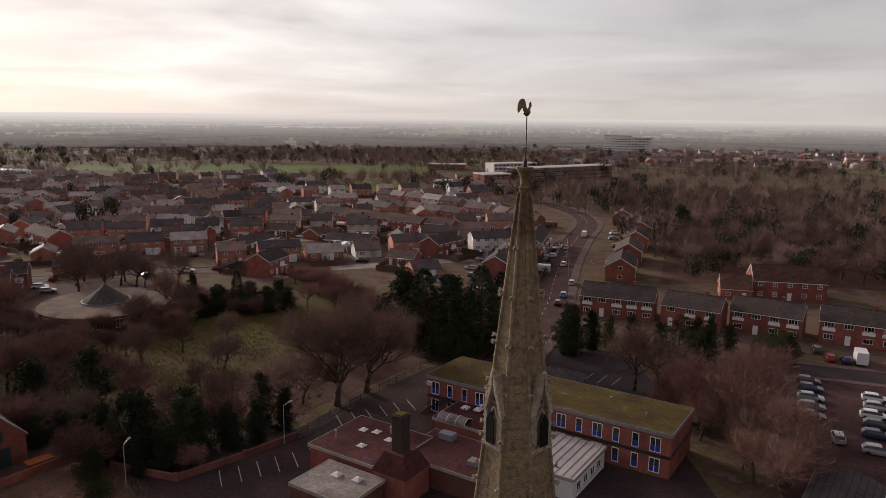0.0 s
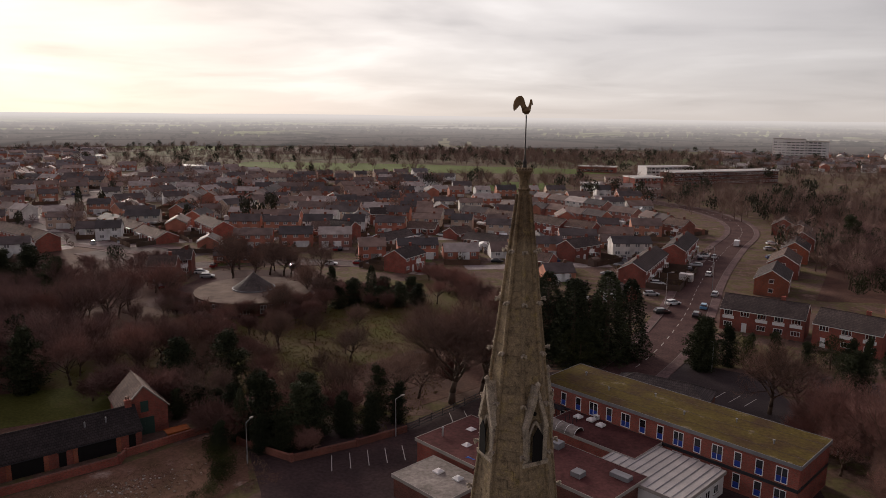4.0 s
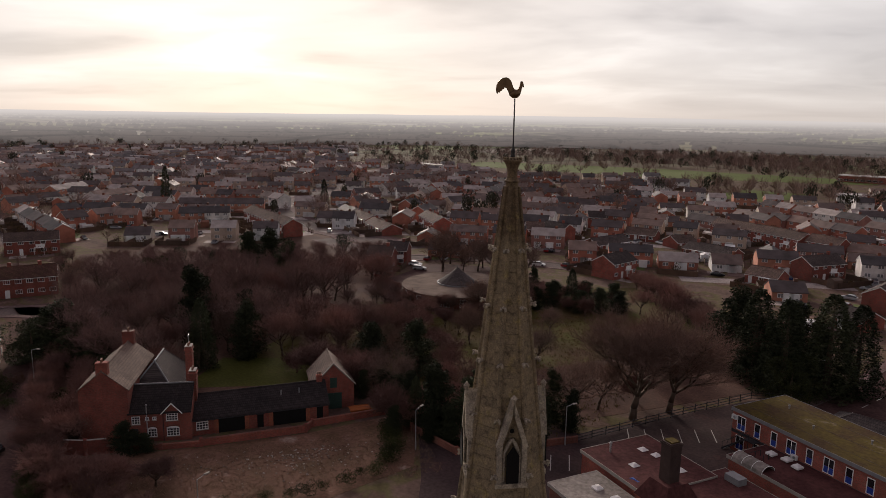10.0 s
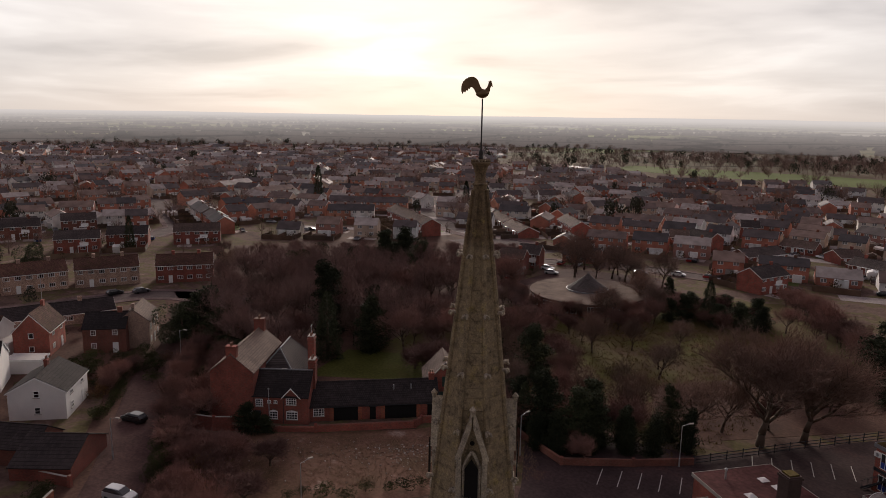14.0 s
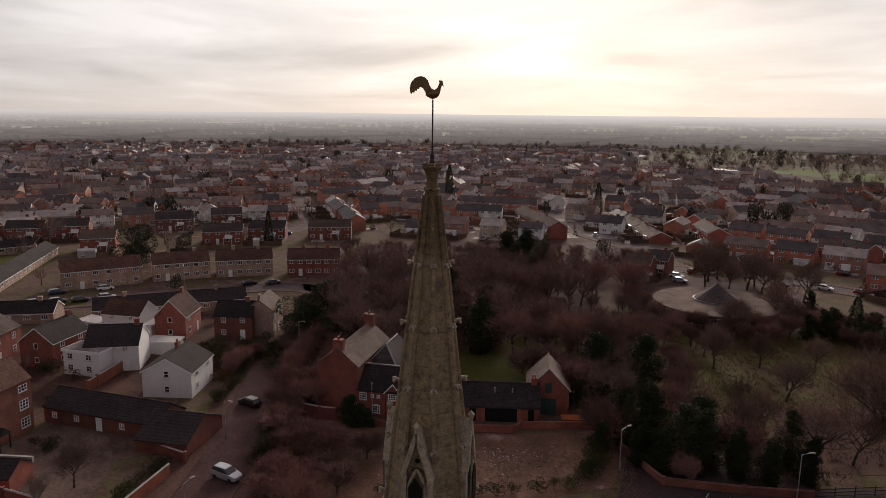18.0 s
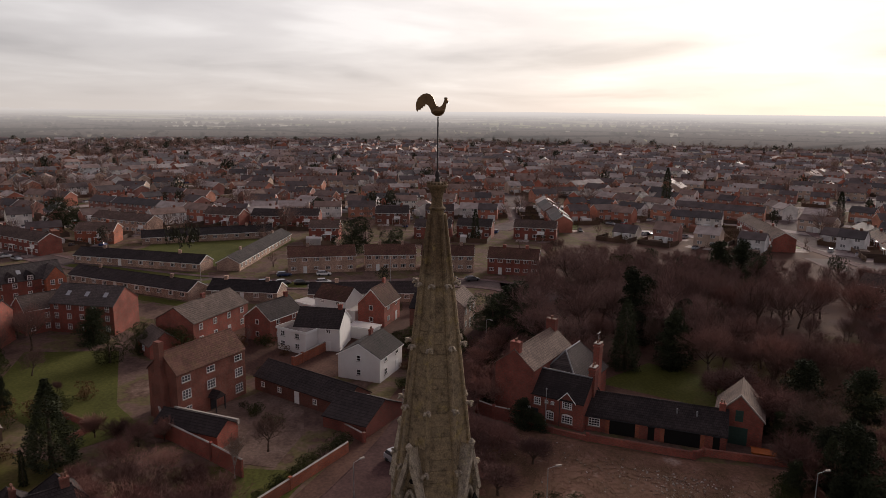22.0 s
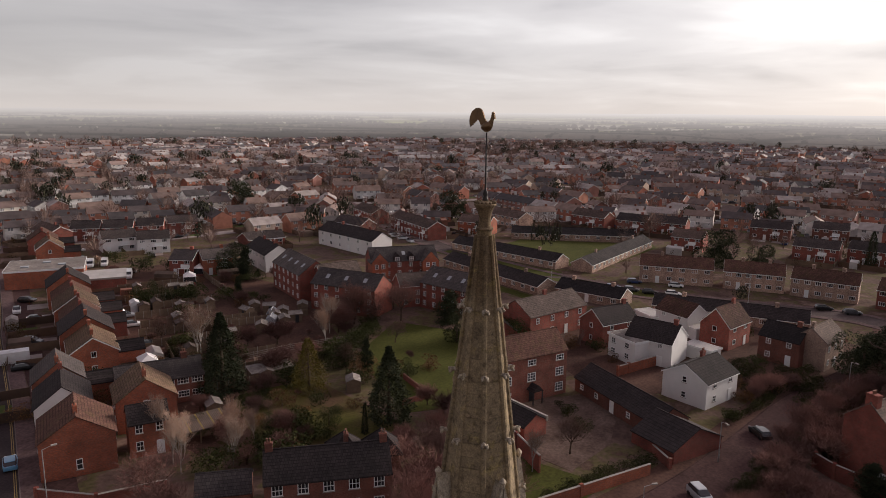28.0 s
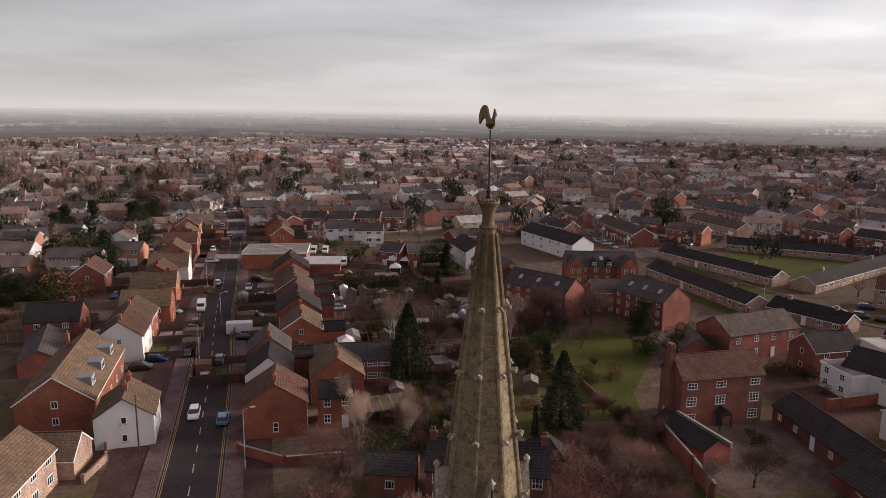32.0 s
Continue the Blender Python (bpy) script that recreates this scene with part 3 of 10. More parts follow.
area("row_verge", [(-216, -74), (-196, -31), (-190, -30), (-189, -35), (-210, -77)], 0.04, "lawn", "grass strip before the bungalows", "lawn")
area("row_verge", [(-217, -16), (-248, -6), (-256, -8), (-250, -13), (-214, -20)], 0.04, "lawn", "grass strip behind the bungalows", "lawn")
area("row_verge", [(-186, -11), (-183, -2), (-173, -3), (-176, -11)], 0.04, "lawn", "grass verge beside the parked cars", "lawn")
area("row_verge", [(-188, -66), (-163, -31), (-160, -33), (-185, -68)], 0.04, "lawn", "grass strip before the bungalows", "lawn")
area("verge_green", [(-168, -28), (-186, -36), (-190, -20), (-176, -12)], 0.035, "lawn", "grass verge beside the road", "lawn")
area("far_field", [(-850, -300), (-960, -60), (-1060, -80), (-980, -330)], 0.06, "playing_field", "bright green field beyond the estate", "field")
area("bend_wood_floor", [(40, 186), (66, 192), (120, 186), (200, 200), (270, 300), (250, 460), (60, 460), (44, 330), (58, 290), (50, 230)], 0.012, "leaf_litter", "leaf-strewn floor of the wood by the bend", "ground")
area("back_lawn", [(-54, -173.4), (-61.5, -166.6), (-59.3, -157.2), (-49.6, -162.2)], 0.02, "rough_grass", "rough grass behind the main road houses", "lawn")
area("east_gardens", [(-44, -144), (-66, -162), (-86, -186), (-120, -232), (-150, -300), (-110, -330), (-40, -250), (-24, -170)], 0.014, "leaf_litter", "dark gardens behind the main road houses", "ground")
area("round_forecourt", [(-124, 118), (-96, 114), (-80, 128), (-84, 156), (-104, 172), (-130, 160)], 0.026, "tarmac_red", "worn reddish forecourt", "pavement")

# ---- backdrop: misty land on the horizon ----


def backdrop_mat(name, woods=False):
    """Distant woods and fields laid out on the plain beyond the town, with haze mixed into their glowing colour."""
    k = Mat(name)
    k.t.nodes.remove(k.b)
    v = k.pos("world")
    sp = k.node("ShaderNodeSeparateXYZ")
    k.link(v, sp.inputs[0])
    # how many times farther off the plain lies that shows at this height
    far = k.math("MINIMUM", k.math("DIVIDE", 1.0, k.math("MAXIMUM", k.math("SUBTRACT", 1.0, k.math("DIVIDE", sp.outputs[2], 49.5)), 0.05)), 20.0)
    pl = k.node("ShaderNodeCombineXYZ")
    k.link(k.math("MULTIPLY", sp.outputs[0], far), pl.inputs[0])
    k.link(k.math("MULTIPLY", sp.outputs[1], far), pl.inputs[1])
    v2 = pl.outputs[0]
    cell = k.node("ShaderNodeTexVoronoi", Scale=0.0024, Randomness=0.9)
    k.link(v2, cell.inputs["Vector"])
    sep = k.node("ShaderNodeSeparateColor")
    k.link(cell.outputs["Color"], sep.inputs[0])
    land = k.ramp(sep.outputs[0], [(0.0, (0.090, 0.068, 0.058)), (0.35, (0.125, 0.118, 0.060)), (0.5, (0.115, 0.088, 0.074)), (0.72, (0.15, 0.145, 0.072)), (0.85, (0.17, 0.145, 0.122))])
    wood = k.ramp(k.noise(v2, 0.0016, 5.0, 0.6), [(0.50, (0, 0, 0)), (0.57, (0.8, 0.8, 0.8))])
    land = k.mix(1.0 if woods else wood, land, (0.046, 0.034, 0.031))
    edge = k.node("ShaderNodeTexVoronoi", Scale=0.0024, Randomness=0.9)
    edge.feature = "DISTANCE_TO_EDGE"
    k.link(v2, edge.inputs["Vector"])
    land = k.mix(1.0, land, k.ramp(edge.outputs[0], [(0.02, (0.4, 0.38, 0.38)), (0.06, (1, 1, 1))]), "MULTIPLY")     # hedgerows
    # tree tops that break the edges of the woods
    mp = k.node("ShaderNodeMapping")
    mp.inputs["Scale"].default_value = (0.03, 0.03, 0.12)
    k.link(v, mp.inputs[0])
    tops = k.noise(mp.outputs[0], 1.0, 6.0, 0.65)
    land = k.mix(1.0, land, k.ramp(tops, [(0.38, (0.40, 0.38, 0.38)), (0.46, (1.0, 1.0, 1.0)), (0.66, (1.15, 1.13, 1.10))]), "MULTIPLY")
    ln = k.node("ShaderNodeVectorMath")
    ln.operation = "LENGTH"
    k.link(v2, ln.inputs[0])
    # haze painted by distance: the land colour pales towards grey
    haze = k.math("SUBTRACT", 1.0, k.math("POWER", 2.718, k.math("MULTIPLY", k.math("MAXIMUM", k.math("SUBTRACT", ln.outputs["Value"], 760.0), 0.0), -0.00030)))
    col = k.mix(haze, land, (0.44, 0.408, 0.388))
    # glow made stronger towards the sun
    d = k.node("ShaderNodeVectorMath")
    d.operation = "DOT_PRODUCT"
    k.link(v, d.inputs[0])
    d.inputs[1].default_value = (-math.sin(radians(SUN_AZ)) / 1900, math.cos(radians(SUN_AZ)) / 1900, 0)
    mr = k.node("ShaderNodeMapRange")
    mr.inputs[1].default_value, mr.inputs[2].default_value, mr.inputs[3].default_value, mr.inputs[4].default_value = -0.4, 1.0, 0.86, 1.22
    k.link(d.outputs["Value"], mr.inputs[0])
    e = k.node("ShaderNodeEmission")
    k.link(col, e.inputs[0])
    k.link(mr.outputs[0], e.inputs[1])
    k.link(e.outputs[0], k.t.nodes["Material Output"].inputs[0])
    return k.m


M["mist"] = backdrop_mat("glowing_haze_land")
M["mist_woods"] = backdrop_mat("glowing_haze_woods", True)
mb = MB()
n, steps = 300, 6
vs = []
for i in range(n):
    a = 2 * math.pi * i / n
    side = math.degrees(math.atan2(-math.cos(a), math.sin(a)))     # degrees to the left of +y
    h = 47.6 + 1.65 * (-3.6 + 4.0 * math.exp(-((side - 30) / 45) ** 2)) + 2.6 * noise.noise(Vector((math.cos(a) * 3.1, math.sin(a) * 3.1, 0.3))) + 1.0 * noise.noise(Vector((math.cos(a) * 14, math.sin(a) * 14, 4.3)))
    for k in range(steps + 1):     # the land climbs slowly to the skyline
        r = 1120 + (1900 - 1120) * k / steps
        vs.append((r * math.cos(a), r * math.sin(a), -0.3 + (h + 0.3) * k / steps))
q = steps + 1
mb.add(vs, [(q * i + k, q * ((i + 1) % n) + k, q * ((i + 1) % n) + k + 1, q * i + k + 1) for i in range(n) for k in range(steps)])
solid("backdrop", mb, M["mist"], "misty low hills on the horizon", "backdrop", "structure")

# belts of trees on the distant land, smaller the farther off the land they stand for
db, drng = MB(), random.Random(77)
for _ in range(620):
    a, k = drng.uniform(radians(55), radians(275)), drng.random() ** 1.5
    turn_, along_ = drng.uniform(-0.5, 0.5), drng.randint(3, 26) if drng.random() < 0.7 else drng.randint(26, 60)
    for j in range(along_):
        kk = min(0.93, max(0.0, k + 0.0016 * j * turn_ + drng.uniform(-0.004, 0.004)))
        r = 1120 + 780 * kk
        f = 1.0 / max(0.06, 1.0 - 47.0 * kk / 49.5)     # how many times farther the land lies that shows there
        aa = a + j * 8.5 * drng.uniform(0.85, 1.15) / (r * f ** 0.75)
        h, w = 1.25 * drng.uniform(5.0, 11.5) / f, drng.uniform(5.0, 8.5) / f ** 0.75
        x, y, z = r * math.cos(aa), r * math.sin(aa), 47.0 * kk - 0.4
        tx, ty = -math.sin(aa), math.cos(aa)
        rim = [(x + tx * w * u - math.cos(aa) * d, y + ty * w * u - math.sin(aa) * d, z + h * q) for u, d, q in ((-1, 0, 0), (-0.9, 1.5, 0.45), (-0.5, 2.5, 0.85), (0.05, 3, 1.0), (0.55, 2.5, 0.8), (0.92, 1.5, 0.4), (1, 0, 0))]
        db.add(rim + [(x - 4 * math.cos(aa), y - 4 * math.sin(aa), z)], [(q, q + 1, 7) for q in range(6)])
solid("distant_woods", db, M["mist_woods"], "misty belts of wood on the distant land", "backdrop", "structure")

# ---- the church spire ----
APEX, SLOPE = 46.95, 0.109     # z where the sides meet, half width gained per metre down
SPIRE_TOP, SPIRE_FOOT = 45.30, 19.0


def half(z):
    return (APEX - z) * SLOPE


def stone_mat(name, a, b, lichen):
    k = Mat(name)
    v = k.pos("world")
    r = k.node("ShaderNodeObjectInfo").outputs["Random"]
    g = k.node("ShaderNodeNewGeometry").outputs["Random Per Island"]
    w = k.node("ShaderNodeTexWhiteNoise")
    w.noise_dimensions = "2D"
    cx = k.node("ShaderNodeCombineXYZ")
    k.link(r, cx.inputs[0])
    k.link(g, cx.inputs[1])
    k.link(cx.outputs[0], w.inputs["Vector"])
    col = k.mix(k.noise(v, 1.1, 6.0, 0.6), a, b)
    col = k.mix(1.0, col, k.ramp(w.outputs["Value"], [(0.0, (0.88, 0.88, 0.88)), (1.0, (1.10, 1.09, 1.06))]), "MULTIPLY")
    sp = k.node("ShaderNodeSeparateXYZ")
    k.link(v, sp.inputs[0])
    top_dim = k.ramp(k.math("ADD", k.math("MULTIPLY", k.math("SUBTRACT", sp.outputs[2], 43.6), 0.9), k.noise(v, 1.6, 5.0)), [(0.35, (1, 1, 1)), (0.85, (0.62, 0.57, 0.53))])
    col = k.mix(1.0, col, top_dim, "MULTIPLY")     # backlit shade of the topmost courses darkened into the stone colour
    li = k.ramp(k.noise(v, 2.3, 8.0, 0.7), [(0.55, (0, 0, 0)), (0.68, (0.75, 0.75, 0.75))])
    col = k.mix(li, col, lichen)
    st = k.noise(v, 5.5, 7.0, 0.72)
    col = k.mix(1.0, col, k.ramp(st, [(0.34, (0.48, 0.47, 0.46)), (0.50, (1.0, 1.0, 1.0)), (0.68, (1.3, 1.28, 1.2))]), "MULTIPLY")
    f = k.noise(v, 26.0, 5.0, 0.7)
    col = k.mix(1.0, col, k.ramp(f, [(0.34, (0.6, 0.6, 0.6)), (0.66, (1.35, 1.35, 1.35))]), "MULTIPLY")
    return k.done(col, 0.92, f, 0.55, 0.02)


M["stone"] = stone_mat("weathered_limestone", (0.18, 0.137, 0.088), (0.285, 0.222, 0.142), (0.29, 0.225, 0.085))
M["stone_pale"] = stone_mat("pale_carved_limestone", (0.30, 0.255, 0.20), (0.40, 0.345, 0.28), (0.31, 0.26, 0.14))
M["stone_joint"] = plain("lime_mortar_joint", (0.19, 0.150, 0.103), 0.95, 0.3, 3.0)
M["iron"] = plain("dark_wrought_iron", (0.045, 0.04, 0.038), 0.55, 0.3, 4.0, metal=0.6)
M["gilt"] = plain("weathered_gilt_copper", (0.17, 0.105, 0.055), 0.45, 0.4, 5.0, metal=0.7)
# black for plates that stand for the shade inside the lucarnes
M["opening_black"] = plain("dark_opening", (0.006, 0.005, 0.005), 0.95, 0.2)

spire = thing("church_spire", pose(0, 0, 0), "tall weathered limestone octagonal church spire with crockets", "spire")


def face_frame(k):
    """Outward and sideways unit vectors of face k of the eight."""
    a = radians(45 * k)
    return Vector((math.cos(a), math.sin(a), 0)), Vector((-math.sin(a), math.cos(a), 0))


T8 = math.tan(radians(22.5))
core = MB()
core.ring([((half(z) - 0.03) / math.cos(radians(22.5)), z) for z in (SPIRE_FOOT, SPIRE_TOP)], 8, turn=radians(22.5))
part("core", core, M["stone_joint"], spire)
# square tower below the spire
tower = thing("church_tower", pose(0, 0, 0), "square limestone church tower under the spire", "tower")
tm = MB()
tm.box(-3.7, -3.7, 0, 3.7, 3.7, 18.4)
tm.box(-3.95, -3.95, 18.4, 3.95, 3.95, 19.0)
for sx in (-1, 1):
    for sy in (-1, 1):
        tm.box(sx * 3.9 - 0.5, sy * 3.9 - 0.5, 0, sx * 3.9 + 0.5, sy * 3.9 + 0.5, 13.0)
        tm.add([(sx * 3.9 - 0.5, sy * 3.9 - 0.5, 13.0), (sx * 3.9 + 0.5, sy * 3.9 - 0.5, 13.0), (sx * 3.9 + 0.5, sy * 3.9 + 0.5, 13.0), (sx * 3.9 - 0.5, sy * 3.9 + 0.5, 13.0), (sx * 3.6, sy * 3.6, 14.2)], [(0, 1, 4), (1, 2, 4), (2, 3, 4), (3, 0, 4)])
part("wall", tm, M["stone"], tower)


def block(k, z0, z1, u0, u1, out):
    """One ashlar lying on the sloping face k; u0 and u1 are fractions of the face's half width."""
    o, s = face_frame(k)
    g = 0.005
    vs = []
    for d in (-0.05, out):
        for z, zz in ((z0 + g, 0), (z1 - g, 1)):
            h = half(z)
            e = h * T8 - 0.05
            for u in (u0, u1):
                w = u * e + (g if u == u0 else -g)
                vs.append(tuple(o * (h + d) + s * w + Vector((0, 0, z))))
    return vs


BLOCK_FACES = [(4, 5, 7, 6), (0, 1, 5, 4), (1, 3, 7, 5), (3, 2, 6, 7), (2, 0, 4, 6)]
rng = random.Random(7)
near_blocks, far_blocks = [], MB()
z, row = SPIRE_TOP - 0.02, 0
while z > SPIRE_FOOT + 0.3:
    ch = rng.uniform(0.26, 0.36)
    for k in range(8):
        wide = 2 * half(z) * T8
        n = max(1, round(wide / 0.62))
        cuts = [-1.0]
        off = 0.5 if row % 2 and n > 1 else 0.0
        for i in range(1, n + (1 if off else 0)):
            cuts.append(max(-0.9, min(0.9, -1 + 2 * (i - off) / n + rng.uniform(-0.1, 0.1))))
        cuts.append(1.0)
        for a, b in zip(cuts, cuts[1:]):
            if b - a < 0.06:
                continue
            vs = block(k, z - ch, z, a, b, rng.uniform(-0.004, 0.010))
            # faces turned to the path of the camera, the upper courses: one object a stone
            if k in (5, 6, 7, 0, 1) and z > 33.6:
                near_blocks.append(vs)
            else:
                far_blocks.add(vs, BLOCK_FACES)
    z -= ch
    row += 1
for vs in near_blocks[300:]:
    far_blocks.add(vs, BLOCK_FACES)
fb = part("masonry", far_blocks, M["stone"], spire)
tagged(fb, kind="stuff")


def rib_line(k, z):
    a = radians(22.5 + 45 * k)
    r = half(z) / math.cos(radians(22.5))
    return Vector((r * math.cos(a), r * math.sin(a), z))


def crocket():
    """A curled stone leaf that stands out from the arris, along +x."""
    mb = MB()
    mb.tube((-0.05, 0, -0.02), (0.07, 0, 0.02), 0.055, 0.045, 6)
    mb.tube((0.06, 0, 0.02), (0.13, 0, 0.0), 0.045, 0.06, 6)
    for y in (-0.035, 0.035):
        mb.tube((0.09, y, 0.03), (0.15, y * 1.9, -0.045), 0.045, 0.03, 6)
    mb.tube((0.11, 0, 0.03), (0.17, 0, 0.055), 0.042, 0.022, 6)
    return mb.mesh("crocket", M["stone_pale"], True)


CROCKET = crocket()
for k in range(8):
    rib = MB()
    zs = [SPIRE_TOP - 0.05 - i * 2.0 for i in range(14) if SPIRE_TOP - i * 2.0 > SPIRE_FOOT] + [SPIRE_FOOT]
    for za, zb in zip(zs, zs[1:]):
        rib.tube(rib_line(k, zb), rib_line(k, za), 0.075, 0.055 if za > 44 else 0.075, 8)
    part("arris_rib", rib, M["stone"], spire, "rounded stone roll along the arris")
    a = 22.5 + 45 * k
    for i in range(15):
        z = 43.42 - 1.66 * i
        p = rib_line(k, z)
        d = Vector((math.cos(radians(a)), math.sin(radians(a)), 0))
        q = p + d * 0.05
        s = 1.1 + 0.03 * i
        part("crocket", CROCKET, None, spire, "", Matrix.LocRotScale(q, Euler((rng.uniform(-0.1, 0.1), rng.uniform(-0.15, 0.1), radians(a))), (s, s, s)))


def lucarne():
    """A gabled stone window, front towards +x at the spire's face; origin on the axis at its sill."""
    fr, x0, x1 = MB(), 0.45, 1.20
    W, S, A = 0.37, 1.25, 2.55
    # jambs, lintel block with pointed head, gable copings
    for s in (-1, 1):
        fr.box(x0, s * W - 0.08, 0, x1, s * W + 0.08, S)
        fr.tube((x1 - 0.05, s * 0.23, 0.02), (x1 - 0.05, s * 0.23, 0.9), 0.045, 0.045, 8)
        fr.tube((x1 - 0.06, s * 0.23, 0.9), (x1 - 0.06, s * 0.10, 1.22), 0.05, 0.05, 8)
        fr.tube((x1 - 0.06, s * 0.10, 1.22), (x1 - 0.06, 0.0, 1.36), 0.05, 0.05, 8)
        ya, yb = s * (W + 0.11), s * 0.02
        fr.add([(x0 - 0.2, ya, S - 0.1), (x1 + 0.05, ya, S - 0.1), (x1 + 0.05, yb, A), (x0 - 0.2, yb, A), (x0 - 0.2, ya - s * 0.14, S - 0.12), (x1 + 0.05, ya - s * 0.14, S - 0.12), (x1 + 0.05, yb, A - 0.42), (x0 - 0.2, yb, A - 0.42)],
               [(0, 1, 2, 3), (4, 7, 6, 5), (0, 4, 5, 1), (1, 5, 6, 2), (3, 2, 6, 7), (0, 3, 7, 4)])
    fr.box(x0, -W - 0.12, -0.14, x1 + 0.06, W + 0.12, 0.0)
    back = MB().box(x0, -W, 0, x0 + 0.05, W, S + 0.3)
    # tympanum over the opening with its small quatrefoil eye
    ty = MB().add([(x1 - 0.12, -0.36, 1.15), (x1 - 0.12, -0.05, 1.42), (x1 - 0.12, 0.05, 1.42), (x1 - 0.12, 0.36, 1.15), (x1 - 0.12, 0, 2.25)], [(0, 1, 4), (1, 2, 4), (2, 3, 4)])
    eye = MB().ring([(0.07, 0), (0.07, 0.03)], 12).moved(Matrix.Translation((x1 - 0.125, 0, 1.60)) @ Matrix.Rotation(radians(90), 4, "Y"))
    fin = MB().ring([(0.04, A - 0.1), (0.075, A + 0.02), (0.10, A + 0.1), (0.05, A + 0.16), (0.02, A + 0.2)], 8, x=x1)
    return [("surround", fr, "stone_pale"), ("opening", back, "opening_black"), ("tympanum", ty, "stone"), ("eye", eye, "opening_black"), ("finial", fin, "stone_pale")]


LUC = [(n, b.mesh(n, M[m]), m) for n, b, m in lucarne()]
# pointed black plate set before the masonry as the opening's shade
op = [(-0.19, 0.05), (0.19, 0.05), (0.19, 0.92), (0.0, 1.22), (-0.19, 0.92)]
cached_opening = MB().add([(x, y, z) for x in (1.30, 1.33) for y, z in op], [(0, 1, 2, 3, 4)[::-1], (5, 6, 7, 8, 9)] + [(i, (i + 1) % 5, 5 + (i + 1) % 5, 5 + i) for i in range(5)]).mesh("dark_opening", M["opening_black"])
for az in (45, 135, 225, 315):
    holder = part("lucarne", MB().box(0.3, -0.3, 0.1, 0.6, 0.3, 1.2).mesh("lucarne", M["stone_joint"]), None, spire, "gabled stone lucarne window", pose(0, 0, 36.55, 0, 0, az))
    for n, me, m in LUC:
        part(n, me, None, holder)
    part("dark_opening", cached_opening, None, holder, "black plate for the shade in the unglazed opening")

cap = MB()
cap.ring([(0.185, 45.24), (0.186, 45.36), (0.212, 45.375), (0.222, 45.40), (0.212, 45.428), (0.178, 45.44), (0.156, 45.50), (0.146, 45.60), (0.150, 45.69), (0.172, 45.79), (0.208, 45.89), (0.252, 45.955), (0.276, 45.975), (0.280, 46.01), (0.262, 46.03), (0.235, 46.04), (0.10, 46.08), (0.05, 46.11)], 16)
finial = part("finial", cap, M["stone"], spire, "flared carved stone finial with a collar")
bead = MB().ring([(0.012, -0.03), (0.034, -0.012), (0.038, 0.008), (0.024, 0.03), (0.006, 0.036)], 8).mesh("bead", M["stone"], True)
for i in range(16):
    part("bead", bead, None, finial, "", pose(0.243 * math.cos(i * math.pi / 8), 0.243 * math.sin(i * math.pi / 8), 46.055))

vane = thing("weathercock", pose(0, 0, 46.19, 0, 0, 60.5), "dark weathered copper weathercock on an iron rod", "weathercock")
rod = MB()
rod.ring([(0.075, -0.12), (0.07, -0.04), (0.045, 0.0), (0.07, 0.05), (0.05, 0.14), (0.028, 0.17), (0.022, 0.3), (0.020, 1.55)], 10)
part("rod", rod, M["iron"], vane, smooth=True)


def cock_body():
    """Body, neck, head with comb and a sickle tail, hammered from sheet; along +x."""
    outline = [(0.285, 1.87), (0.24, 1.90), (0.222, 1.885), (0.205, 1.82), (0.195, 1.76), (0.178, 1.70), (0.147, 1.637), (0.09, 1.585), (0.0, 1.56), (-0.07, 1.572), (-0.13, 1.615), (-0.18, 1.685), (-0.22, 1.765), (-0.265, 1.83), (-0.30, 1.85),
               (-0.34, 1.86), (-0.362, 1.805), (-0.40, 1.818), (-0.424, 1.758), (-0.46, 1.772), (-0.488, 1.708), (-0.525, 1.73), (-0.563, 1.672), (-0.59, 1.73), (-0.60, 1.82), (-0.587, 1.915), (-0.545, 2.005), (-0.475, 2.075), (-0.385, 2.122),
               (-0.29, 2.135), (-0.205, 2.105), (-0.14, 2.04), (-0.10, 1.95), (-0.07, 1.875), (-0.03, 1.825), (0.03, 1.80), (0.08, 1.815), (0.12, 1.86), (0.15, 1.92), (0.162, 1.975), (0.185, 2.012), (0.215, 2.022), (0.245, 2.0), (0.262, 1.955), (0.268, 1.915)]
    bm = bmesh.new()
    vs = [bm.verts.new((x, 0, z)) for x, z in outline]
    f = bm.faces.new(vs)
    ret = bmesh.ops.extrude_face_region(bm, geom=[f])
    for v in [g for g in ret["geom"] if isinstance(g, bmesh.types.BMVert)]:
        v.co.y += 0.035
    for v in bm.verts:
        v.co.y -= 0.0175
    bmesh.ops.recalc_face_normals(bm, faces=bm.faces)
    bmesh.ops.triangulate(bm, faces=[f for f in bm.faces if len(f.verts) > 4])
    me = bpy.data.meshes.new("body")
    bm.to_mesh(me)
    bm.free()
    me.materials.append(M["gilt"])
    return me


body = part("body", cock_body(), None, vane)
belly = MB().ring([(0.01, -0.19), (0.06, -0.15), (0.10, -0.06), (0.105, 0.04), (0.07, 0.13), (0.012, 0.18)], 14).moved(Matrix.Translation((0.0, 0, 1.695)) @ Matrix.Rotation(radians(80), 4, "Y"))
part("breast", belly, M["gilt"], vane, smooth=True)
comb = MB()
for i, (x, zc) in enumerate(((0.175, 2.005), (0.205, 2.018), (0.235, 2.008))):
    comb.tube((x, 0, zc - 0.01), (x - 0.008, 0, zc + 0.03), 0.02, 0.008, 6)
part("comb", comb, M["gilt"], vane)

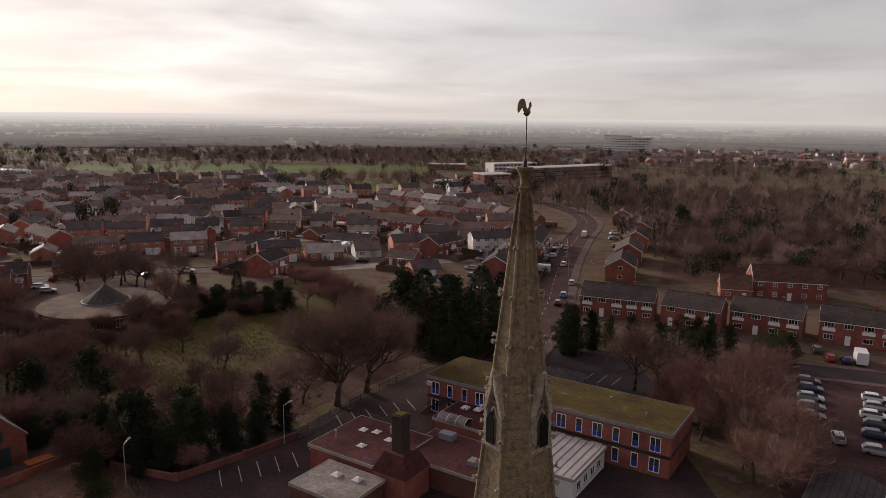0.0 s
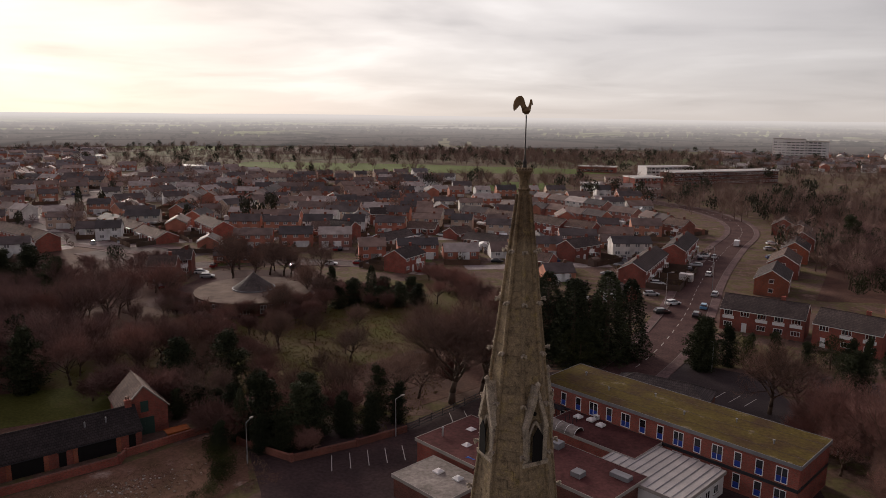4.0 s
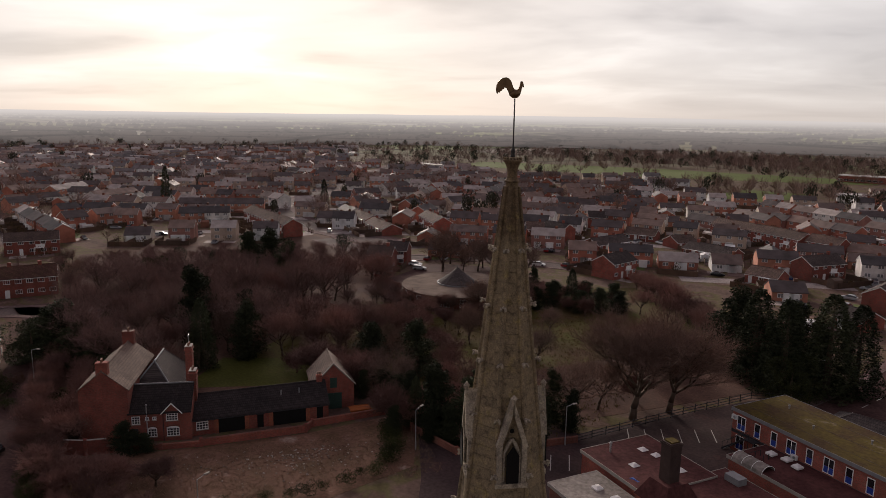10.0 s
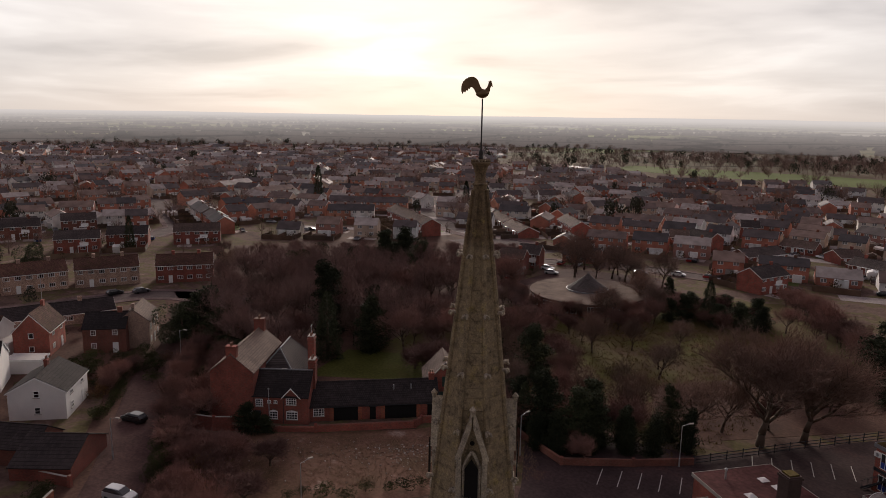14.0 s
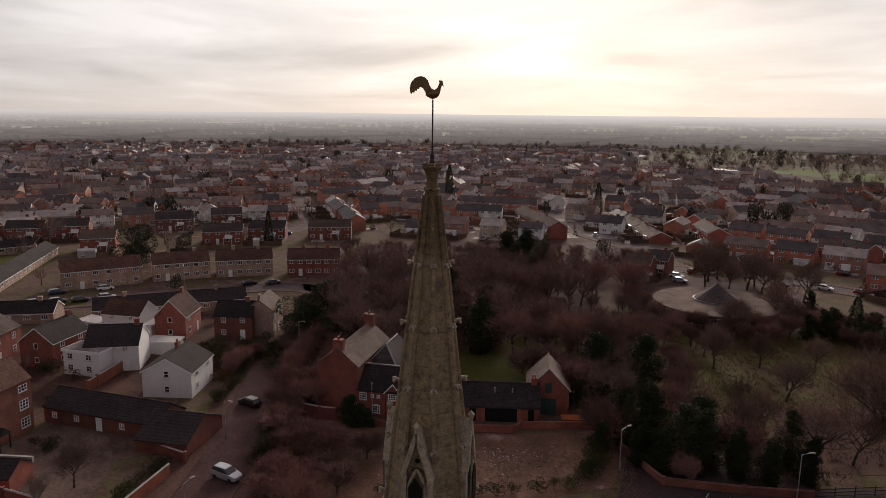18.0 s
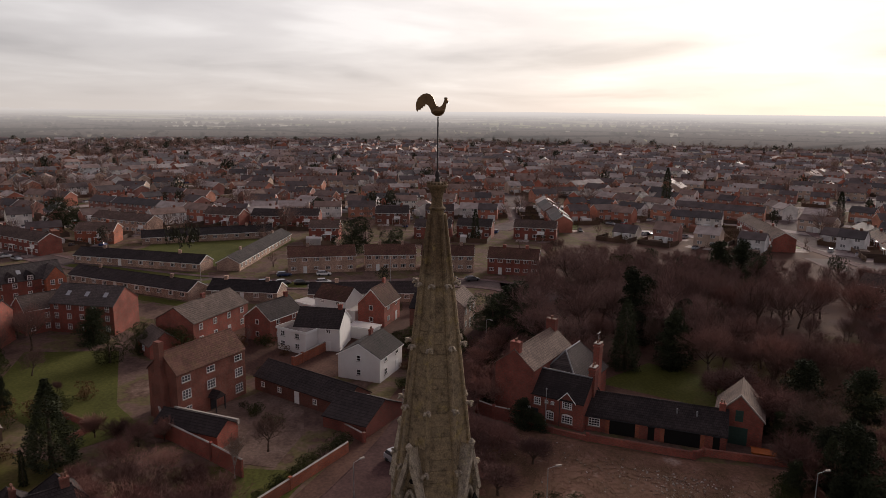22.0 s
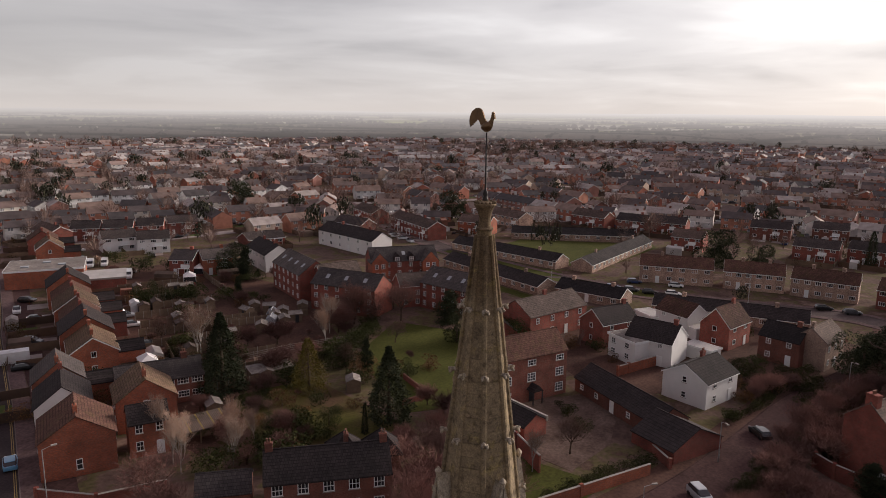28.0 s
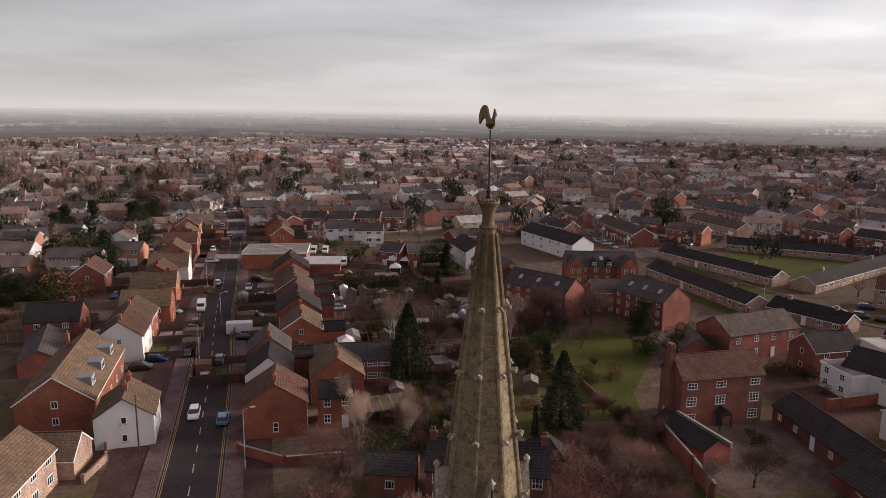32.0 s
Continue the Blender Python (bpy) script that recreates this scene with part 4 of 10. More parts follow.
# ---- houses ----
MESHES = {}


def cached(key, make):
    if key not in MESHES:
        MESHES[key] = make()
    return MESHES[key]


def win_frame(w, h, bars, rows, fm, glazed=False):
    """A framed window in the local xz plane, front towards -y, centred at its foot: one connected lattice."""
    t, bt = 0.095, 0.036
    xs, zs = [-w / 2, -w / 2 + t], [0, t]
    for i in range(1, bars):
        c = -w / 2 + w * i / bars
        xs += [c - bt, c + bt]
    for i in range(1, rows):
        c = h * i / rows
        zs += [c - bt, c + bt]
    xs += [w / 2 - t, w / 2]
    zs += [h - t, h]
    nx, nz = len(xs), len(zs)
    vs = [(x, y, z) for y in (-0.06, 0.03) for z in zs for x in xs]
    idx = lambda i, j, k: k * nx * nz + j * nx + i
    solid_cell = lambda i, j: 0 <= i < nx - 1 and 0 <= j < nz - 1 and (i % 2 == 0 or j % 2 == 0)
    fs, panes = [], []
    for i in range(nx - 1):
        for j in range(nz - 1):
            q = [(i, j), (i + 1, j), (i + 1, j + 1), (i, j + 1)]
            if not solid_cell(i, j):
                panes.append(tuple(idx(a, b, 1) for a, b in q))
                continue
            fs.append(tuple(idx(a, b, 0) for a, b in q))
            for (di, dj), (p, r) in (((0, -1), (0, 1)), ((1, 0), (1, 2)), ((0, 1), (2, 3)), ((-1, 0), (3, 0))):
                if not solid_cell(i + di, j + dj):
                    fs.append((idx(*q[p], 0), idx(*q[p], 1), idx(*q[r], 1), idx(*q[r], 0)))
    mb = MB().add(vs, fs)
    if glazed:
        mb.add([(-w / 2, 0.0, 0), (w / 2, 0.0, 0), (w / 2, 0.0, h), (-w / 2, 0.0, h)], [(0, 1, 2, 3)])
    me = mb.mesh("window", fm)
    if glazed:
        me.materials.append(M["glass"])
        me.polygons[len(me.polygons) - 1].material_index = 1
    return me


def add_window(parent, m, w=1.2, h=1.15, bars=3, rows=1, frame_mat="white_paint", sill=True, deep=True):
    if not deep:
        return part("window", cached(("wg", w, h, bars, rows, frame_mat), lambda: win_frame(w, h, bars, rows, M[frame_mat], True)), None, parent, "", m)
    ob = part("window", cached(("wf", w, h, bars, rows, frame_mat), lambda: win_frame(w, h, bars, rows, M[frame_mat])), None, parent, "", m)
    part("pane", cached(("wp", w, h), lambda: MB().box(-w / 2 + 0.05, -0.02, 0.05, w / 2 - 0.05, 0.0, h - 0.05).mesh("pane", M["glass"])), None, ob)
    if sill:
        part("sill", cached(("ws", w), lambda: MB().box(-w / 2 - 0.08, -0.13, -0.09, w / 2 + 0.08, 0.04, -0.002).mesh("sill", M["concrete"])), None, ob)
    return ob


def add_door(parent, m, w=0.95, h=2.05, colour="white_paint"):
    def make():
        mb = MB().box(-w / 2, -0.05, 0.02, w / 2, 0.02, h)
        mb.box(-w / 2 - 0.06, -0.08, 0, -w / 2, 0.03, h + 0.06).box(w / 2, -0.08, 0, w / 2 + 0.06, 0.03, h + 0.06).box(-w / 2, -0.08, h, w / 2, 0.03, h + 0.06)
        mb.box(-w / 2 + 0.15, -0.065, 0.25, w / 2 - 0.15, -0.05, 0.95)
        return mb.mesh("door", M[colour])
    return part("door", cached(("door", w, h, colour), make), None, parent, "", m)


def wall_body(L, W, E, R, hip=False):
    x, y = L / 2, W / 2
    vs = [(-x, -y, -0.1), (x, -y, -0.1), (x, y, -0.1), (-x, y, -0.1), (-x, -y, E), (x, -y, E), (x, y, E), (-x, y, E)]
    fs = [(3, 2, 1, 0), (0, 1, 5, 4), (2, 3, 7, 6)]
    if hip:
        fs += [(1, 2, 6, 5), (3, 0, 4, 7), (4, 5, 6, 7)]
    else:
        vs += [(-x, 0, E + R), (x, 0, E + R)]
        fs += [(1, 2, 6, 9, 5), (3, 0, 4, 8, 7), (4, 5, 9, 8), (6, 7, 8, 9)]
    return MB().add(vs, fs)


def roof_slab(L, W, E, R, hip=False, over=0.28, t=0.14):
    """The roof's outer shell with eaves and verge overhang, and its ridge."""
    x, y = L / 2 + (over if hip else 0.12), W / 2 + over
    k = R / (W / 2)
    z0, z1 = E - over * k + 0.03, E + R + 0.03
    mb = MB()
    if hip:
        hx = max(0.0, L / 2 - W / 2 * 0.9)
        lo = [(-x, -y, z0), (x, -y, z0), (x, y, z0), (-x, y, z0)]
        vs = lo + [(a, b, c + t) for a, b, c in lo] + [(-hx, 0, z1 + t), (hx, 0, z1 + t)]
        mb.add(vs, [(3, 2, 1, 0), (0, 1, 5, 4), (1, 2, 6, 5), (2, 3, 7, 6), (3, 0, 4, 7), (4, 5, 9, 8), (6, 7, 8, 9), (5, 6, 9), (7, 4, 8)])
        mb.tube((-hx, 0, z1 + t), (hx + 0.01, 0, z1 + t), 0.11, 0.11, 6)
        for sx in (-1, 1):
            for sy in (-1, 1):
                mb.tube((sx * hx, 0, z1 + t), (sx * x, sy * y, z0 + t), 0.09, 0.09, 5)
    else:
        for s in (-1, 1):
            a = [(-x, s * y, z0), (x, s * y, z0), (x, 0, z1), (-x, 0, z1)]
            vs = a + [(p, q, r + t) for p, q, r in a]
            fs = [(3, 2, 1, 0), (4, 5, 6, 7), (0, 1, 5, 4), (1, 2, 6, 5), (2, 3, 7, 6), (3, 0, 4, 7)]
            mb.add(vs, fs if s < 0 else [f[::-1] for f in fs])
        mb.tube((-x, 0, z1 + t - 0.01), (x, 0, z1 + t - 0.01), 0.11, 0.11, 6)
    return mb


def trim(L, W, E, R, over=0.28, split=False):
    """Gutters along the eaves and boards up the verges."""
    x, y = L / 2 + 0.13, W / 2 + over
    k = R / (W / 2)
    z0, z1 = E - over * k, E + R
    out = []
    for s in (-1, 1):
        out.append(MB().box(-x, s * (y + 0.01) - 0.05, z0 - 0.10, x, s * (y + 0.01) + 0.05, z0 + 0.04))
        for e in (-1, 1):
            a, b = (e * x, s * y, z0), (e * x, 0, z1)
            out.append(MB().add([(a[0] - 0.02, a[1], a[2] - 0.14), (a[0] + 0.02, a[1], a[2] - 0.14), (b[0] + 0.02, b[1], b[2] - 0.14), (b[0] - 0.02, b[1], b[2] - 0.14),
                                 (a[0] - 0.02, a[1], a[2] + 0.1), (a[0] + 0.02, a[1], a[2] + 0.1), (b[0] + 0.02, b[1], b[2] + 0.1), (b[0] - 0.02, b[1], b[2] + 0.1)],
                                [(3, 2, 1, 0), (4, 5, 6, 7), (0, 1, 5, 4), (1, 2, 6, 5), (2, 3, 7, 6), (3, 0, 4, 7)]))
    if split:
        return out
    mb = MB()
    for o in out:
        mb.add(o.v, o.f)
    return mb


def chimney(parent, x, y, z0, top, w=0.9, d=0.55, pots=2, mat="brick_red", near=True):
    def make():
        mb = MB().box(-w / 2, -d / 2, 0, w / 2, d / 2, top - z0)
        mb.box(-w / 2 - 0.06, -d / 2 - 0.06, top - z0 - 0.22, w / 2 + 0.06, d / 2 + 0.06, top - z0 - 0.08)
        return mb.mesh("chimney", M[mat])
    c = part("chimney", cached(("ch", round(w, 2), d, round(top - z0, 2), mat), make), None, parent, "brick chimney stack", pose(x, y, z0))
    for i in range(pots if near else 0):
        part("chimney_pot", cached(("pot",), lambda: MB().ring([(0.13, 0), (0.11, 0.1), (0.10, 0.42), (0.13, 0.46), (0.13, 0.5)], 8).mesh("chimney_pot", M["pot"])), None, c, "", pose((i - (pots - 1) / 2) * w / max(1, pots) * 0.8, 0, top - z0))
    return c


def house(x, y, az, L, W, E, R, wall="brick_red", roof="roof_brown", front=((3, 1.3), (3, 1.3)), back=None, ends=None, hip=False, chims=((-0.35, 0),), door=0.5, label="", name="house",
          win=(1.2, 1.15, 3, 1), fm="white_paint", verge="white_paint", group="", doorc="white_paint", category="house", floor_h=2.65, sill0=0.95):
    near = math.hypot(x, y) < 118
    """A pitched-roof building: ridge along its local x, turned by az degrees; front wall towards local -y.
    front and back: per storey (number of windows, their share of the spacing)."""
    ob = thing(name, pose(x, y, 0, 0, 0, az), label, category, group)
    key = (L, W, E, R, hip)
    part("wall", cached(("w", *key, wall), lambda: wall_body(L, W, E, R, hip).mesh("wall", M[wall])), None, ob)
    part("roof", cached(("r", *key, roof), lambda: roof_slab(L, W, E, R, hip).mesh("roof", M[roof])), None, ob)
    if not hip and verge:
        if math.hypot(x, y) < 330:
            for i, tm in enumerate(trim(L, W, E, R, split=True)):
                part("gutter" if i % 3 == 0 else "bargeboard", tm.mesh("bargeboard", M[verge]), None, ob)
        else:
            part("fascia", cached(("t", *key, verge), lambda: trim(L, W, E, R).mesh("fascia", M[verge])), None, ob)
    w, h, bars, rows = win
    for side, spec in ((-1, front), (1, back if back is not None else front)):
        turn = 0 if side < 0 else 180
        out = Matrix.Rotation(radians(az), 2) @ Vector((0, side))
        if out.dot(Vector((x, y)).normalized()) > 0.45:     # turned away from the open side of the town
            continue
        for fl, (n, _) in enumerate(spec):
            for i in range(n):
                u = (i + 0.5) / n
                px = (-L / 2 + u * L) * (1 if side < 0 else -1)
                is_door = fl == 0 and door is not None and side < 0 and i == int(door * n)
                z = fl * floor_h + sill0
                if z + h > E - 0.02:
                    z = max(0.3, E - 0.06 - h)
                if is_door:
                    add_door(ob, pose(px, side * (W / 2), 0, 0, 0, turn), colour=doorc)
                else:
                    add_window(ob, pose(px, side * (W / 2), z, 0, 0, turn), w, h, bars, rows, fm, deep=near)
    for e, spec in (ends or {}).items():
        turn = 90 if e > 0 else -90
        if (Matrix.Rotation(radians(az), 2) @ Vector((e, 0))).dot(Vector((x, y)).normalized()) > 0.45:
            continue
        for fl, n in enumerate(spec):
            for i in range(n):
                u = (i + 0.5) / n - 0.5
                add_window(ob, pose(e * L / 2, u * W * 0.8, fl * floor_h + sill0, 0, 0, turn), w * 0.8, h, max(1, bars - 1), rows, fm, deep=near)
    for fx, fy in chims:
        zr = E + R * (1 - abs(fy)) - 0.5
        chimney(ob, fx * L, fy * W / 2, zr, E + R + 1.1, mat=wall if wall.startswith("brick") else "brick_red", near=near)
    return ob


def flat_block(x, y, az, L, W, H, wall, roof, label, name="building", parapet=0.25, edge="concrete"):
    ob = thing(name, pose(x, y, 0, 0, 0, az), label, "building")
    part("wall", MB().box(-L / 2, -W / 2, -0.1, L / 2, W / 2, H), M[wall], ob)
    part("roof", MB().box(-L / 2 - 0.15, -W / 2 - 0.15, H, L / 2 + 0.15, W / 2 + 0.15, H + parapet), M[roof], ob)
    mb = MB()
    for s in (-1, 1):
        mb.box(-L / 2 - 0.22, s * (W / 2 + 0.19) - 0.035, H - 0.18, L / 2 + 0.22, s * (W / 2 + 0.19) + 0.035, H + parapet + 0.04)
        mb.box(s * (L / 2 + 0.19) - 0.035, -W / 2 - 0.15, H - 0.18, s * (L / 2 + 0.19) + 0.035, W / 2 + 0.15, H + parapet + 0.04)
    part("fascia", mb, M[edge], ob)
    return ob


# ---- trees ----


def bare_tree(seed, H, spread, levels=4, trunk_r=0.28, clear=0.22, up=0.5, dense=1.0):
    """Trunk and limbs as tapered tubes, and a crown of thin twigs."""
    rg = random.Random(seed)
    wood, twig = MB(), MB()

    def wob(d, a):
        return (d + Vector((rg.uniform(-a, a), rg.uniform(-a, a), rg.uniform(-a * 0.6, a)))).normalized()

    def ribbon_twig(p, d, l, w):
        s = d.orthogonal().normalized()
        s = (Matrix.Rotation(rg.uniform(0, 6.28), 3, d) @ s) * w
        q = p + wob(d, 0.25) * l * 0.55
        e = q + wob(d, 0.5) * l * 0.45
        twig.add([tuple(p - s), tuple(p + s), tuple(q + s * 0.8), tuple(q - s * 0.8), tuple(e)], [(0, 1, 2, 3), (3, 2, 4)])
        return q, e

    def grow(p, d, l, r, lev):
        n = 3 if lev < 2 else 2
        pts, dirs = [p], [d]
        for i in range(n):
            d = wob(d, 0.16 if lev == 0 else 0.28)
            d = (d + Vector((0, 0, 0.06 if lev else 0.1))).normalized()
            p = p + d * (l / n)
            pts.append(p)
            dirs.append(d)
        for i in range(n):
            ra, rb = r * (1 - 0.55 * i / n), r * (1 - 0.55 * (i + 1) / n)
            if lev < 2:
                wood.tube(pts[i], pts[i + 1], ra, rb, 6 if lev == 0 else 4)
            else:
                sd = (pts[i + 1] - pts[i]).orthogonal().normalized()
                wood.add([tuple(pts[i] - sd * ra), tuple(pts[i] + sd * ra), tuple(pts[i + 1] + sd * rb), tuple(pts[i + 1] - sd * rb)], [(0, 1, 2, 3)])
        if lev >= levels - 1:
            for _ in range(max(3, int(8 * dense))):
                k = rg.uniform(0.15, 1.0) * n
                i = min(n - 1, int(k))
                b = pts[i].lerp(pts[i + 1], k - i)
                q, e = ribbon_twig(b, wob(dirs[i + 1], 1.25), rg.uniform(0.08, 0.15) * H * 0.9, 0.015)
                for _ in range(3):
                    u = wob(d, 1.0) * (rg.uniform(0.05, 0.10) * H)
                    s = u.orthogonal().normalized() * 0.014
                    o = b.lerp(e, rg.random())
                    twig.add([tuple(o - s), tuple(o + s), tuple(o + u)], [(0, 1, 2)])
            return
        kids = rg.randint(5, 6) if lev == 0 else rg.randint(4, 5)
        for c in range(kids):
            k = (0.55 + 0.45 * (c + rg.random()) / kids if lev == 0 else 0.3 + 0.7 * (c + rg.random()) / kids) * n
            i = min(n - 1, int(k))
            b = pts[i].lerp(pts[i + 1], k - i)
            ang = c * 2.4 + rg.uniform(-0.4, 0.4)
            side = Vector((math.cos(ang), math.sin(ang), 0))
            if lev:
                side = (side - d * side.dot(d)).normalized()
            dd = (d * up + side * spread + Vector((0, 0, 0.25))).normalized()
            grow(b, dd, l * rg.uniform(0.62, 0.82) * (1.25 if lev == 0 else 1.0), r * 0.5, lev + 1)
        grow(pts[-1], wob(d, 0.3), l * 0.7, r * 0.45, lev + 1)

    grow(Vector((0, 0, -0.1)), Vector((0, 0, 1)), H * (clear + 0.12), trunk_r, 0)
    top = max(v[2] for v in twig.v)
    s = H / top
    for mb in (wood, twig):
        mb.v = [(a * s, b * s, c * s) for a, b, c in mb.v]
    return wood, twig


def leaf_crown(seed, n, shape, size):
    """Many small leaf clumps; shape gives a random point and its outward direction."""
    rg = random.Random(seed)
    mb = MB()
    for _ in range(n):
        p, d = shape(rg)
        a = Vector((rg.uniform(-1, 1), rg.uniform(-1, 1), rg.uniform(-1, 1))).normalized()
        s = size * rg.uniform(0.6, 1.4)
        u = (d + a * 0.9).normalized() * s
        v = u.cross(Vector((rg.uniform(-1, 1), rg.uniform(-1, 1), rg.uniform(-1, 1)))).normalized() * s * 0.55
        mb.add([tuple(p - v), tuple(p + u * 0.5 - v * 0.3), tuple(p + v), tuple(p + u)], [(0, 1, 3), (1, 2, 3)])
    return mb


def cone_shape(H, R, skirt=0.08, power=0.9):
    def f(rg):
        t = rg.random() ** 0.75
        z = H * (skirt + (1 - skirt) * (1 - t) ** 1.0) if False else H * (skirt + (1 - skirt) * rg.random() ** 1.35)
        k = 1 - (z / H - skirt) / (1 - skirt)
        lump = 0.82 + 0.25 * math.sin(z * 2.1 + 3 * math.sin(z)) * 0.5
        a = rg.uniform(0, 6.283)
        r = R * max(0.02, k) ** power * lump * (1 + 0.18 * math.sin(5 * a + z)) * rg.uniform(0.62, 1.08)
        return Vector((r * math.cos(a), r * math.sin(a), z)), Vector((math.cos(a), math.sin(a), -0.25))
    return f


def blob_shape(H, R, seed=0, low=0.12, lobes=9):
    rg0 = random.Random(seed)
    cs = []
    for i in range(lobes):
        a, z = rg0.uniform(0, 6.28), rg0.uniform(low + 0.15, 0.85)
        k = math.sqrt(max(0.05, 1 - (2 * (z - 0.45)) ** 2))
        cs.append((R * 0.6 * k * math.cos(a), R * 0.6 * k * math.sin(a), z * H, R * rg0.uniform(0.38, 0.6), H * rg0.uniform(0.16, 0.26)))

    def f(rg):
        cx, cy, cz, r, h = rg.choice(cs)
        d = Vector((rg.gauss(0, 1), rg.gauss(0, 1), rg.gauss(0, 1))).normalized()
        k = rg.uniform(0.75, 1.05)
        p = Vector((cx + d.x * r * k, cy + d.y * r * k, max(0.1, cz + d.z * h * k)))
        return p, d
    return f


TREES = {}


def tree_kind(key, wood, crown, bark, leaf):
    TREES[key] = (wood.mesh("trunk", M[bark], True), crown.mesh("crown", M[leaf]))


for i in range(3):
    tree_kind(f"oak{i}", *bare_tree(20 + i, 13.0, 0.9, 4, 0.32, 0.15, 0.48, 0.9), "bark", "twig_brown")
    tree_kind(f"ash{i}", *bare_tree(40 + i, 14.0, 0.78, 4, 0.26, 0.14, 0.55, 0.9), "bark", "twig_red")
tree_kind("bigoak0", *bare_tree(24, 15.0, 0.72, 4, 0.40, 0.17, 0.7, 2.4), "bark", "twig_brown")
for i in range(2):
    tree_kind(f"birch{i}", *bare_tree(60 + i, 9.0, 0.45, 4, 0.14, 0.3, 0.9, 0.6), "concrete", "twig_pale")
    tree_kind(f"thicket{i}", *bare_tree(80 + i, 6.0, 0.9, 4, 0.12, 0.05, 0.6, 0.6), "bark", "twig_red")
stem = MB().tube((0, 0, -0.1), (0, 0, 2.5), 0.3, 0.22, 7)
def ragged_shape(H, R, seed, lean=0.06):
    """Uneven dark masses piled up a stem, with bays and several tops."""
    rg0 = random.Random(seed)
    cs = []
    for i in range(15):
        z = (i + 0.6) / 15.6
        k = (0.55 + 0.45 * math.sin(min(1.0, z * 2.2) * 1.57)) * (1 - z) ** 0.55 + 0.10
        a = i * 2.4 + rg0.uniform(-0.7, 0.7)
        o = R * k * rg0.uniform(0.15, 0.55)
        cs.append((o * math.cos(a) + lean * z * H, o * math.sin(a), z * H * 0.93, R * k * rg0.uniform(0.45, 0.8), H * rg0.uniform(0.05, 0.11)))

    def f(rg):
        cx, cy, cz, r, h = rg.choice(cs)
        d = Vector((rg.gauss(0, 1), rg.gauss(0, 1), rg.gauss(0, 1))).normalized()
        k = rg.uniform(0.25, 1.08)
        return Vector((cx + d.x * r * k, cy + d.y * r * k, max(0.15, cz + d.z * h * k))), Vector((d.x, d.y, d.z * 0.4 - 0.2))
    return f


for i in range(3):
    tree_kind(f"cedar{i}", MB().tube((0, 0, -0.1), (0.5, 0, 10.5), 0.28, 0.04, 7), leaf_crown(31 + i, 9000, ragged_shape(12.0, 3.7, 51 + i), 0.33), "bark", "conifer")
tree_kind("fir0", MB().tube((0, 0, -0.1), (0, 0, 10.5), 0.28, 0.04, 7), leaf_crown(1, 9000, cone_shape(12.0, 2.9), 0.27), "bark", "conifer")
tree_kind("fir1", MB().tube((0, 0, -0.1), (0, 0, 10.5), 0.28, 0.04, 7), leaf_crown(2, 9000, cone_shape(12.0, 2.1, 0.03, 0.55), 0.22), "bark", "conifer")
tree_kind("gold0", MB().tube((0, 0, -0.1), (0, 0, 7.5), 0.22, 0.04, 7), leaf_crown(3, 6000, cone_shape(9.0, 2.6, 0.03, 0.7), 0.21), "bark", "golden")
tree_kind("yew0", MB().tube((0, 0, -0.1), (0, 0, 6), 0.3, 0.1, 7), leaf_crown(4, 9000, blob_shape(9.0, 4.2, 4, 0.02), 0.28), "bark", "conifer")
tree_kind("holly0", MB().tube((0, 0, -0.1), (0, 0, 4), 0.2, 0.08, 7), leaf_crown(5, 6000, blob_shape(6.0, 2.8, 5, 0.0), 0.18), "bark", "evergreen")
tree_kind("bush0", MB().tube((0, 0, -0.05), (0, 0, 0.9), 0.08, 0.04, 6), leaf_crown(6, 1100, blob_shape(2.0, 1.5, 6, 0.0), 0.17), "bark", "evergreen")
tree_kind("bush1", MB().tube((0, 0, -0.05), (0, 0, 0.9), 0.08, 0.04, 6), leaf_crown(7, 1100, blob_shape(2.0, 1.6, 7, 0.0), 0.17), "bark", "bush")
LABELS = {"bigoak": ("very large spreading bare tree with dense twigs", "tree"), "oak": ("spreading bare winter tree with fine brown twigs", "tree"), "ash": ("tall bare tree with reddish twigs", "tree"), "birch": ("slender bare birch with pale stem", "tree"),
          "thicket": ("tangled bare reddish thicket", "thicket"), "fir": ("dark green dense conifer", "conifer"), "cedar": ("ragged dark evergreen tree with uneven crown", "tree"), "gold": ("yellow-green bushy garden conifer", "conifer"), "yew": ("broad dark evergreen tree", "tree"),
          "holly": ("rounded evergreen tree with glossy leaves", "tree"), "bush": ("low rounded garden shrub", "shrub")}
BASE_H = {"oak": 13.0, "bigoak": 15.0, "ash": 14.0, "birch": 9.0, "thicket": 6.0, "fir": 12.0, "gold": 9.0, "cedar": 12.0, "yew": 9.0, "holly": 6.0, "bush": 2.0}
trng = random.Random(11)


